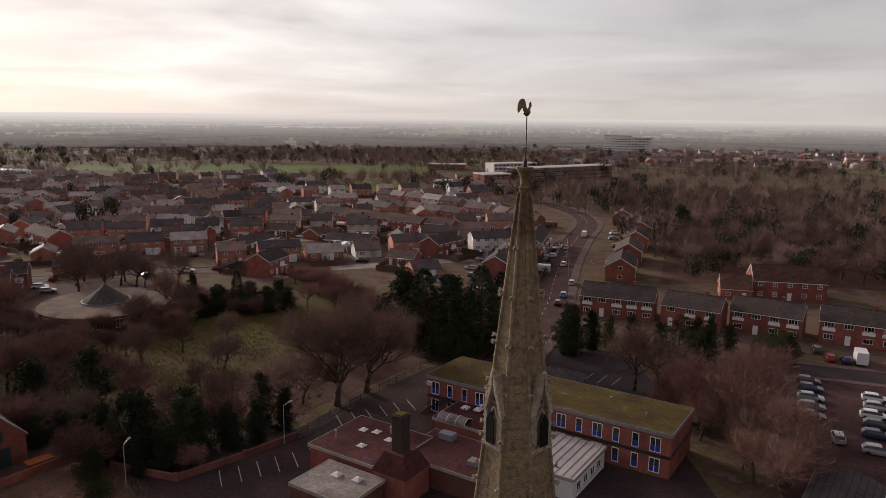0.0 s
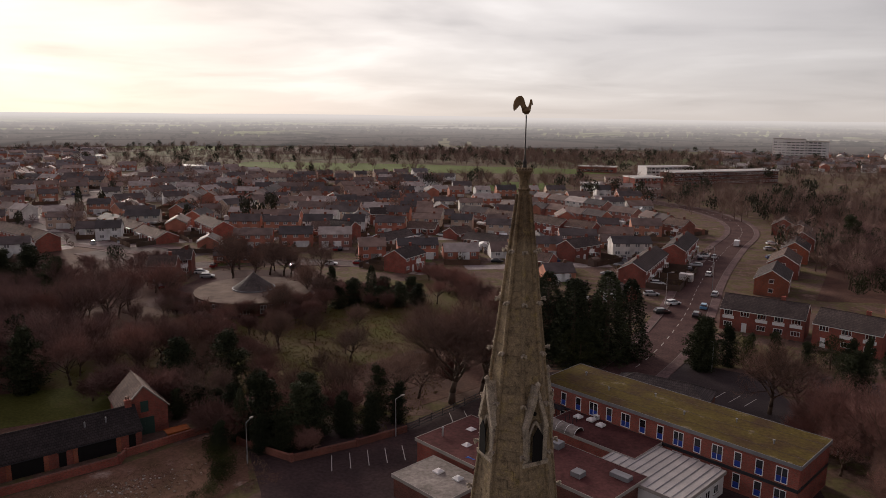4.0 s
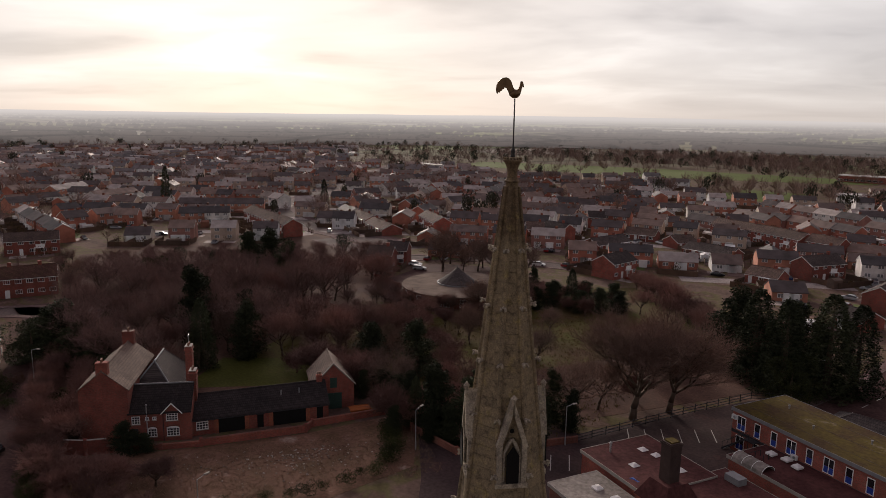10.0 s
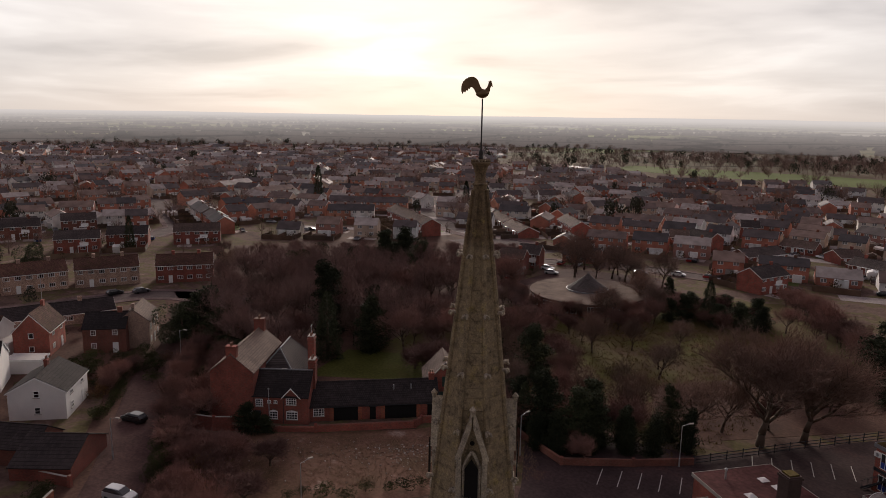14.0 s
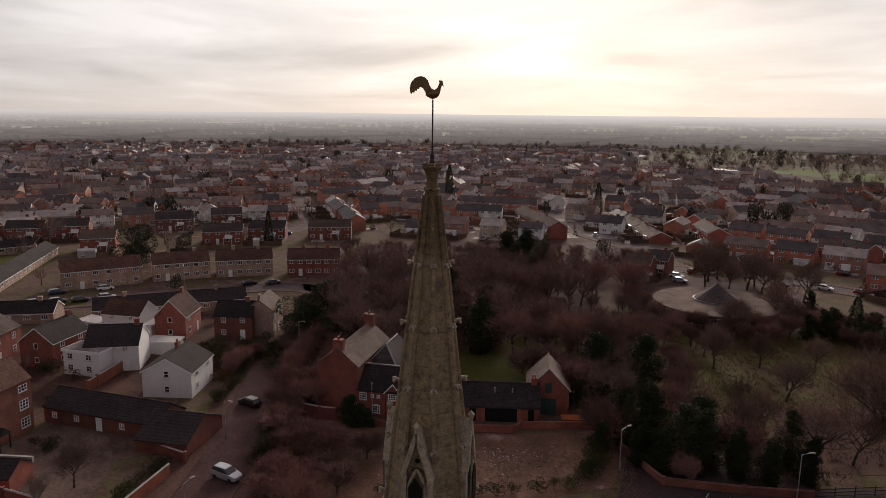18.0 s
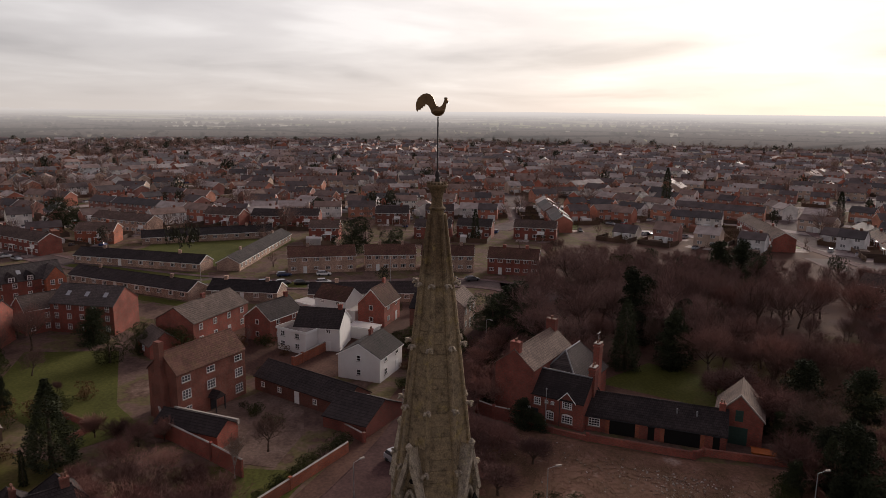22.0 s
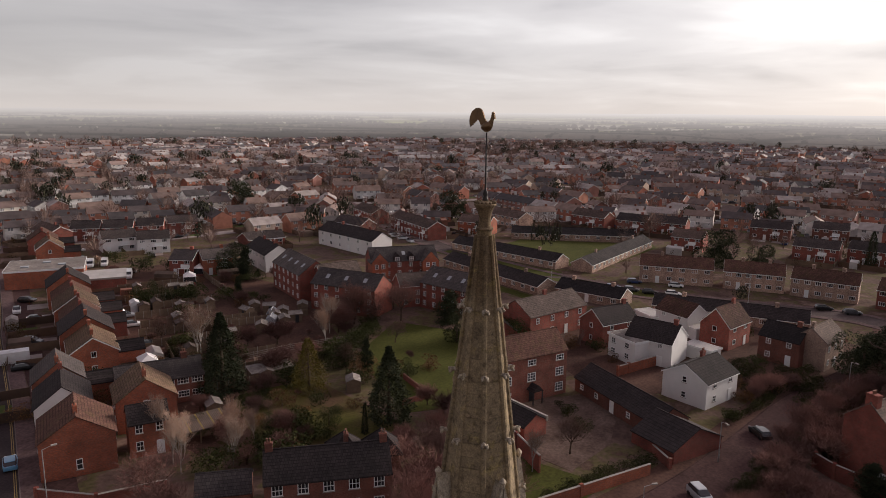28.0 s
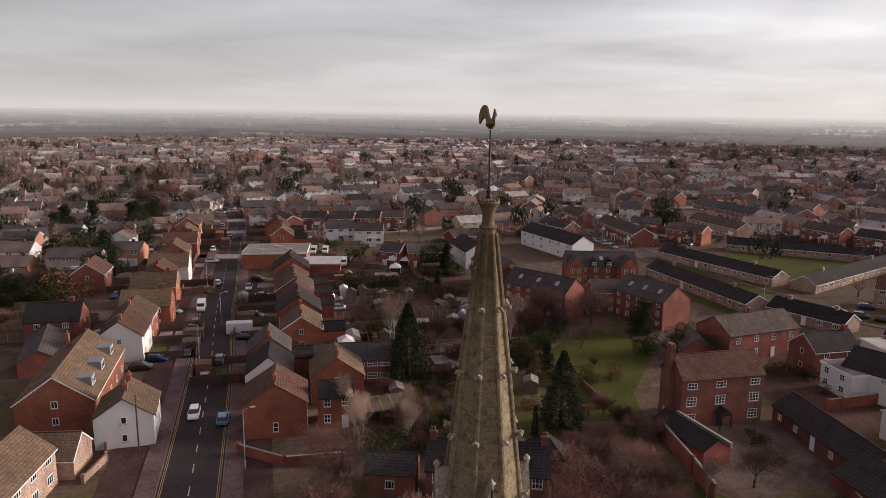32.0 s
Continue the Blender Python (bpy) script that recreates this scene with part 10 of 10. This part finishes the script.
def conservatory(x, y, az, roof="render_white"):
    ob = thing("conservatory", pose(x, y, 0, 0, 0, az), "white framed glass conservatory behind a house", "conservatory")
    part("base", MB().box(-2, -1.6, 0, 2, 1.6, 0.6), M["brick_red"], ob)
    part("glazing", MB().box(-1.95, -1.55, 0.6, 1.95, 1.55, 2.2), M["glass"], ob)
    for q in (-1.96, -0.65, 0.65, 1.96):
        for w in (-1.56, 1.56):
            part("mullion", cached(("mullion",), lambda: MB().box(-0.05, -0.05, 0.6, 0.05, 0.05, 2.2).mesh("mullion", M["white_paint"])), None, ob, "", pose(q, w, 0))
    part("roof", MB().add([(-2.1, -1.7, 2.2), (2.1, -1.7, 2.2), (2.1, 1.7, 2.2), (-2.1, 1.7, 2.2), (-0.8, 0, 3.3), (0.8, 0, 3.3)], [(0, 1, 5, 4), (1, 2, 5), (2, 3, 4, 5), (3, 0, 4), (3, 2, 1, 0)]), M[roof], ob)


for x, y, az in ((-153, -130, 20), (-143.1, -125.7, 40), (-107.0, -116.9, 50), (-84.5, -88.5, 50)):
    conservatory(x, y, az)

# young trees and scrub close round the park building
for i in range(22):
    a = radians(205 + 150 * i / 21 + grng.uniform(-3, 3))
    r = grng.uniform(16.5, 21)
    tree(("thicket0", "oak1", "thicket1", "ash0", "oak2")[i % 5], -99 + r * math.cos(a), 132 + r * math.sin(a), (3.6, 5.4, 4.2, 5.6, 5.0)[i % 5] * grng.uniform(0.9, 1.2), 1.15)

# hedges and thick planting
for pts, key, gap, h in (([(-55, 58), (-47, 61), (-41, 68), (-36, 75)], "cedar1", 3.6, 6.5), ([(-58, 60), (-50, 65), (-44, 72)], "thicket0", 3.0, 7), ([(-50, 50), (-54, 55), (-57, 59)], "bush0", 1.5, 1.8), ([(-60, 24), (-54, 36), (-49, 48)], "bush0", 2.4, 1.4), ([(-72, 64), (-66, 68), (-60, 72)], "cedar2", 3.4, 5), ([(-96, 70), (-88, 78), (-80, 88)], "ash0", 5, 10), ([(-104, 84), (-98, 96), (-92, 108)], "ash1", 5, 11), ([(-89, 20.5), (-100, 26), (-112, 32.5), (-122, 40)], "ash0", 3.0, 6.0), ([(-88, 26), (-101, 34), (-114, 42)], "thicket0", 3.0, 5.5), ([(-63, 11), (-71, 15.5), (-79, 20)], "thicket1", 2.6, 4.6), ([(-64, 14), (-72, 20)], "bush1", 2.2, 3.0), ([(-58, 4), (-48, 0)], "thicket0", 2.6, 4), ([(-74, 13.2), (-84, 18.8), (-96, 24.6), (-110, 30.6), (-121, 37)], "holly0", 2.3, 3.0), ([(-77, 16.5), (-87, 22), (-98, 28)], "thicket1", 2.4, 4.6), ([(-66, -9.2), (-73.5, -3.6), (-79.5, 0.6)], "bush0", 1.7, 1.5), ([(-108, 15.5), (-116, 20), (-122, 25)], "bush1", 1.8, 1.8), ([(-99, 13), (-104, 17), (-110, 19)], "bush0", 1.6, 1.6), ([(-127.3, 37), (-133, 40.5)], "yew0", 6, 10),
                         ([(-36, 140), (-50, 158), (-64, 170)], "thicket1", 3.4, 6), ([(-30, 128), (-42, 146), (-58, 162)], "ash1", 5, 8), ([(-64, 136), (-78, 138), (-84, 128)], "thicket0", 3.6, 5.5), ([(-62, 148), (-74, 146), (-84, 148)], "thicket1", 4, 5.5), ([(-76, 122), (-82, 112), (-86, 102)], "thicket1", 4, 5),
                         ([(-58, 74), (-66, 84), (-76, 92)], "ash2", 5, 8), ([(-44, 62), (-50, 66), (-54, 70)], "thicket0", 3.2, 5.5), ([(-42, 70), (-46, 66)], "cedar0", 4.0, 8), ([(-66, 68), (-72, 76), (-80, 84), (-90, 90)], "oak2", 7, 8),
                         ([(-52, -18), (-60, -14), (-66, -22)], "ash0", 4, 7), ([(-46, -30), (-44, -38)], "thicket1", 3, 5), ([(-60, -50), (-64, -56)], "thicket0", 3, 4.5), ([(-84, -28), (-88, -34)], "thicket0", 3, 4), ([(-70, -46), (-74, -50)], "bush0", 2, 3), ([(-102, -60), (-114, -58), (-126, -62)], "bush0", 2.5, 3.2), ([(-118, -66), (-132, -72), (-140, -62)], "thicket1", 4, 6),
                         ([(-117, 10), (-122, 18), (-120, 26)], "holly0", 3.2, 4.0), ([(-110, 18), (-116, 24)], "thicket0", 3, 4), ([(-95, -13), (-88, -9)], "bush0", 2, 1.4), ([(-132, -36), (-124, -28)], "holly0", 3.5, 5), ([(24, 88), (28, 98)], "thicket0", 4, 6), ([(50, 126), (56, 128)], "holly0", 3, 4), ([(20, 130), (30, 128), (44, 126)], "cedar1", 5, 6)):
    line = catmull(pts, gap)
    for p in line:
        tree(key, p.x + grng.uniform(-0.7, 0.7), p.y + grng.uniform(-0.7, 0.7), h * grng.uniform(0.75, 1.2), grng.uniform(1.0, 1.3))
for cx, cy, n, sx, sy, keys, h0, h1 in ((-66, 96, 5, 24, 26, ("oak0", "oak1", "oak2", "thicket0"), 5, 10), (-116, 162, 6, 12, 8, ("oak0", "oak1"), 9, 13), (-44, 108, 5, 14, 16, ("oak2", "thicket1"), 4, 8), (-80, 70, 8, 10, 8, ("oak1", "oak2", "thicket0"), 5, 9),
                                        (-78, -58, 16, 12, 10, ("thicket0", "thicket1", "bush0", "oak2"), 1.6, 4.5), (-104, -72, 16, 14, 10, ("bush0", "thicket0", "thicket1", "birch0"), 1.5, 6), (-62, -50, 10, 6, 8, ("thicket0", "thicket1", "bush0"), 2, 5), (-48, -18, 12, 9, 9, ("ash0", "thicket0", "ash2"), 4, 8), (-120, 14, 8, 8, 8, ("bush0", "thicket0"), 1.5, 4), (-130, -14, 8, 8, 6, ("bush0", "bush1"), 1.2, 3), (33, 80, 13, 6, 13, ("ash0", "ash1", "ash2"), 7, 12), (62, 60, 4, 14, 8, ("oak0",), 5, 8), (-140, -110, 12, 18, 14, ("bush0", "thicket0", "cedar2"), 2, 5), (-150, 100, 10, 20, 20, ("cedar0", "holly0"), 5, 8)):
    for _ in range(n):
        x, y = cx + grng.uniform(-sx, sx), cy + grng.uniform(-sy, sy)
        if free_at(x, y, 1.5):
            tree(grng.choice(keys), x, y, grng.uniform(h0, h1), grng.uniform(1.0, 1.25))

# rubble and weeds on the waste ground
rub = MB()
for cs, cd, n, sp_ in ((14, -9, 60, 3.0), (24, -11, 190, 3.2), (28, -9, 160, 2.4), (33, -12, 60, 3.5), (20, -14, 50, 5.0)):
    for _ in range(n):
        x, y = on_manor(cs + grng.gauss(0, sp_ * 1.5), cd + grng.gauss(0, sp_ * 0.5))
        r = grng.uniform(0.03, 0.14)
        b = MB().box(-r, -r * 0.7, 0, r, r * 0.7, r * 0.8).moved(pose(x, y, 0.02, grng.uniform(-20, 20), grng.uniform(-20, 20), grng.uniform(0, 180)))
        rub.add(b.v, b.f)
solid("rubble", rub, island("pale_rubble", [(0, (0.24, 0.20, 0.17)), (0.4, (0.16, 0.09, 0.065)), (0.8, (0.42, 0.39, 0.36))], 0.95), "scattered pale rubble and broken brick", "rubble", "stuff")

# dead grass and weeds


def tufts(name, n, spot, h0, h1, mat, label):
    mb = MB()
    vs, fs = [], []
    for _ in range(n):
        x, y = spot()
        for _ in range(4):
            a, h, w = grng.uniform(0, 6.283), grng.uniform(h0, h1), grng.uniform(0.03, 0.07)
            px, py = x + grng.uniform(-0.3, 0.3), y + grng.uniform(-0.3, 0.3)
            k = len(vs)
            vs += [(px - w * math.cos(a), py - w * math.sin(a), 0.0), (px + w * math.cos(a), py + w * math.sin(a), 0.0), (px + grng.uniform(-0.2, 0.2), py + grng.uniform(-0.2, 0.2), h)]
            fs.append((k, k + 1, k + 2))
    solid(name, mb.add(vs, fs), mat, label, "grass", "stuff")


def on_waste():
    return on_manor(grng.uniform(2, 44), grng.uniform(-19, -5))


def in_park():
    return grng.uniform(-100, -34), grng.uniform(72, 134)


tufts("waste_weeds", 3600, on_waste, 0.05, 0.24, leaf_mat("dead_weeds", (0.17, 0.105, 0.075), (0.32, 0.23, 0.16)), "dry brown weeds over the waste ground")
tufts("park_grass_tufts", 6500, in_park, 0.15, 0.5, leaf_mat("rough_grass_blades", (0.07, 0.065, 0.018), (0.16, 0.115, 0.045)), "rough tussocky park grass")

# ---- clutter of the estates: fences, shrubs, sheds, cars ----
gf_, gs_, gsh_, gc_, gg_, gpv_ = MB(), MB(), MB(), MB(), MB(), MB()
crng = random.Random(31)
for hx, hy, haz, L, W in plots:
    dist = math.hypot(hx, hy)
    M4 = pose(hx, hy, 0, 0, 0, haz)
    units = max(1, round(L / 7.0))
    sd = crng.choice((-1, 1))     # the garden side
    def spot(u, v):
        q = M4 @ Vector((u, v, 0))
        return q.x, q.y
    if dist < 560:
        for i in range(units + 1):     # fences between the gardens
            u = -L / 2 + L * i / units
            x, y = spot(u, sd * (W / 2 + 0.2))
            b = MB().box(0, -0.04, 0, crng.uniform(7, 10), 0.04, 1.7).moved(pose(x, y, 0, 0, 0, haz + 90 * sd))
            gf_.add(b.v, b.f)
        x, y = spot(-L / 2, sd * (W / 2 + 9.5))
        b = MB().box(0, -0.04, 0, L, 0.04, 1.7).moved(pose(x, y, 0, 0, 0, haz))
        gf_.add(b.v, b.f)
        for i in range(units):     # lawns, patios and drives
            u = -L / 2 + L * (i + 0.5) / units
            for v, lw, ll in ((sd * (W / 2 + 6.5), 5.4, 5.4), (sd * (W / 2 + 1.9), 5.4, 2.6), (-sd * (W / 2 + 2.8), 4.8, 4.6)):
                x, y = spot(u + crng.uniform(-0.4, 0.4), v)
                b = MB().box(-lw / 2, -ll / 2, -0.02, lw / 2, ll / 2, crng.uniform(0.03, 0.075)).moved(pose(x, y, 0, 0, 0, haz))
                gpv_.add(b.v, b.f)
    for _ in range(2 * units + 1 if dist < 560 else 2):
        x, y = spot(crng.uniform(-L / 2, L / 2), sd * (W / 2 + crng.uniform(4, 10)) if crng.random() < 0.7 else -sd * (W / 2 + crng.uniform(3.5, 5)))
        far_tree(x, y, crng.uniform(1.2, 3.8), gs_, 0.55, 40 if dist < 420 else 18)
    for _ in range(max(1, units // 2)):
        if crng.random() < 0.7:
            x, y = spot(crng.uniform(-L / 2, L / 2), sd * (W / 2 + crng.uniform(6, 9)))
            l, w, h = crng.uniform(2.2, 5.5), crng.uniform(2, 3.0), crng.uniform(2, 2.5)
            b = wall_body(l, w, h, crng.choice((0.05, 0.6))).moved(pose(x, y, 0, 0, 0, haz + crng.choice((0, 90))))
            gsh_.add(b.v, b.f)
    for _ in range(units if dist < 520 else 1):
        if crng.random() < 0.8:
            x, y = spot(crng.uniform(-L / 2, L / 2), -sd * (W / 2 + crng.choice((3.4, 6.2, 7.2))))
            m = pose(x, y, 0, 0, 0, haz + crng.choice((0, 90, 90)))
            b = loft([(-2.1, [(0.8, 0.3), (0.88, 0.6), (0.8, 0.95)]), (1.0, [(0.85, 0.25), (0.9, 0.6), (0.82, 0.92)]), (2.1, [(0.75, 0.3), (0.8, 0.5), (0.7, 0.68)])]).moved(m)
            gc_.add(b.v, b.f)
            b = loft([(-1.9, [(0.74, 0.95), (0.7, 1.0)]), (-1.3, [(0.78, 0.95), (0.62, 1.42)]), (0.2, [(0.8, 0.93), (0.62, 1.42)]), (1.0, [(0.74, 0.9), (0.68, 0.95)])]).moved(m)
            gg_.add(b.v, b.f)
for nm, b, m, lab, cat in (("garden_fences", gf_, island("weathered_fence_boards", [(0, (0.13, 0.08, 0.055)), (0.4, (0.09, 0.06, 0.045)), (0.75, (0.19, 0.13, 0.09))]), "brown garden fences of the estates", "fences"),
                           ("garden_shrubs", gs_, leaf_mat("winter_shrubs", (0.035, 0.03, 0.014), (0.13, 0.085, 0.045)), "dark winter shrubs in the estate gardens", "shrubs"),
                           ("garden_outbuildings", gsh_, island("outbuilding_surfaces", [(0, (0.14, 0.10, 0.08)), (0.3, (0.55, 0.52, 0.50)), (0.5, (0.22, 0.10, 0.07)), (0.75, (0.32, 0.29, 0.27)), (0.9, (0.7, 0.7, 0.7))]), "garages and sheds of the estates", "outbuildings"),
                           ("estate_cars", gc_, island("estate_car_paint", [(0, (0.72, 0.72, 0.72)), (0.3, (0.35, 0.36, 0.38)), (0.5, (0.02, 0.02, 0.022)), (0.7, (0.03, 0.05, 0.14)), (0.82, (0.25, 0.02, 0.02)), (0.9, (0.6, 0.6, 0.62))], 0.3), "cars parked through the estates", "cars"),
                           ("estate_car_glass", gg_, M["glass"], "windows of the estate cars", "cars"),
                           ("drive_slabs", gpv_, island("paved_drives", [(0, (0.26, 0.205, 0.19)), (0.3, (0.16, 0.11, 0.10)), (0.5, (0.075, 0.10, 0.022)), (0.75, (0.34, 0.29, 0.265))]), "paved drives and small lawns", "paving")):
    solid(nm, b, m, lab, cat, "stuff")

for _ in range(70):
    x, y = grng.uniform(-152, -106), grng.uniform(-14, 38)
    if free_at(x, y, 0.3):
        tree(grng.choice(("bush0", "bush1", "thicket1", "holly0", "bush0")), x, y, grng.uniform(1.0, 2.6), grng.uniform(0.9, 1.3))
# tall hedges and evergreens behind the houses east of the main road
for _ in range(95):
    k = grng.uniform(0, 1)
    x, y = -52 - 62 * k + grng.uniform(-6, 26), -160 - 90 * k + grng.uniform(-12, 12)
    if free_at(x, y, 0.6):
        tree(grng.choice(("yew0", "holly0", "thicket0", "cedar1", "oak1", "holly0", "bush0", "bush1")), x, y, grng.uniform(2.0, 7.0), grng.uniform(1.0, 1.3))
# shrubs and saplings crowding the old gardens
for _ in range(120):
    x, y = grng.uniform(-108, -60), grng.uniform(-100, -42)
    if not free_at(x, y, 0.5) or math.hypot(x + 78, y + 48) < 8 or x + y * 0.2 < -118 or y < -70 - (x + 60) * -1.0 * 0.55 - 22:
        continue
    tree(grng.choice(("bush0", "bush1", "bush1", "thicket0", "thicket1", "holly0", "bush0")), x, y, grng.uniform(1.0, 3.2), grng.uniform(0.9, 1.4))
for _ in range(46):
    x, y = grng.uniform(-168, -118), grng.uniform(-165, -92)
    if free_at(x, y, 1.0):
        tree(grng.choice(("bush0", "bush1", "thicket1", "holly0", "birch1", "thicket0")), x, y, grng.uniform(1.2, 4.5), grng.uniform(0.9, 1.3))

# ---- the old garden: shed with flat roof, round evergreens, corrugated lean-to ----
gsh = thing("garden_store", pose(-89.4, -65.4, 0, 0, 0, 143), "long low garden store with grey felt roof", "shed")
part("wall", MB().box(-3.8, -1.5, 0, 3.8, 1.5, 2.0), M["wood"], gsh)
part("roof", MB().add([(-4.0, -1.8, 1.95), (4.0, -1.8, 1.95), (4.0, 1.8, 2.35), (-4.0, 1.8, 2.35), (-4.0, -1.8, 2.05), (4.0, -1.8, 2.05), (4.0, 1.8, 2.45), (-4.0, 1.8, 2.45)], [(3, 2, 1, 0), (4, 5, 6, 7), (0, 1, 5, 4), (1, 2, 6, 5), (2, 3, 7, 6), (3, 0, 4, 7)]), M["felt_grey"], gsh)
for x, y, h, w in ((-68.9, -51.4, 3.0, 1.5), (-70.4, -48.4, 2.8, 1.4), (-75.4, -45.8, 3.0, 1.3), (-99.3, -54.9, 5.0, 1.0), (-79.0, -60.0, 2.4, 1.3), (-82.0, -61.5, 2.6, 1.2)):
    tree("holly0", x, y, h, w)
for x, y, h in ((-72, -56, 2.2), (-74, -53, 1.8), (-77, -51, 2.4), (-80, -47, 1.6), (-83, -45, 2.4), (-71.5, -43.5, 2.0), (-66, -47, 2.6)):
    tree("bush1" if h > 2.1 else "bush0", x, y, h * 0.8, 1.0)
for x, y, h in ((-62.5, -55, 8.5), (-59.5, -52, 7.5), (-66, -53, 6), (-94.7, -84.6, 11)):
    tree("birch1", x, y, h, 1.0)
for x, y, az in ((-122.1, -85.7, 25), (-117.5, -83.0, 25)):
    gh = thing("greenhouse", pose(x, y, 0, 0, 0, az), "small white framed greenhouse in the gardens", "greenhouse")
    part("glazing", wall_body(3.4, 2.2, 1.7, 0.8), M["pale_glass"], gh)
    for i in range(5):
        part("glazing_bar", MB().box(-1.72 + 0.86 * i - 0.03, -1.14, 0, -1.72 + 0.86 * i + 0.03, -1.1, 1.7), M["white_paint"], gh)
    part("ridge_bar", MB().box(-1.75, -0.04, 2.48, 1.75, 0.04, 2.56), M["white_paint"], gh)

# ---- single stones of the upper spire ----
for vs in near_blocks[:300]:
    part("ashlar", MB().add(vs, BLOCK_FACES), M["stone"], spire)
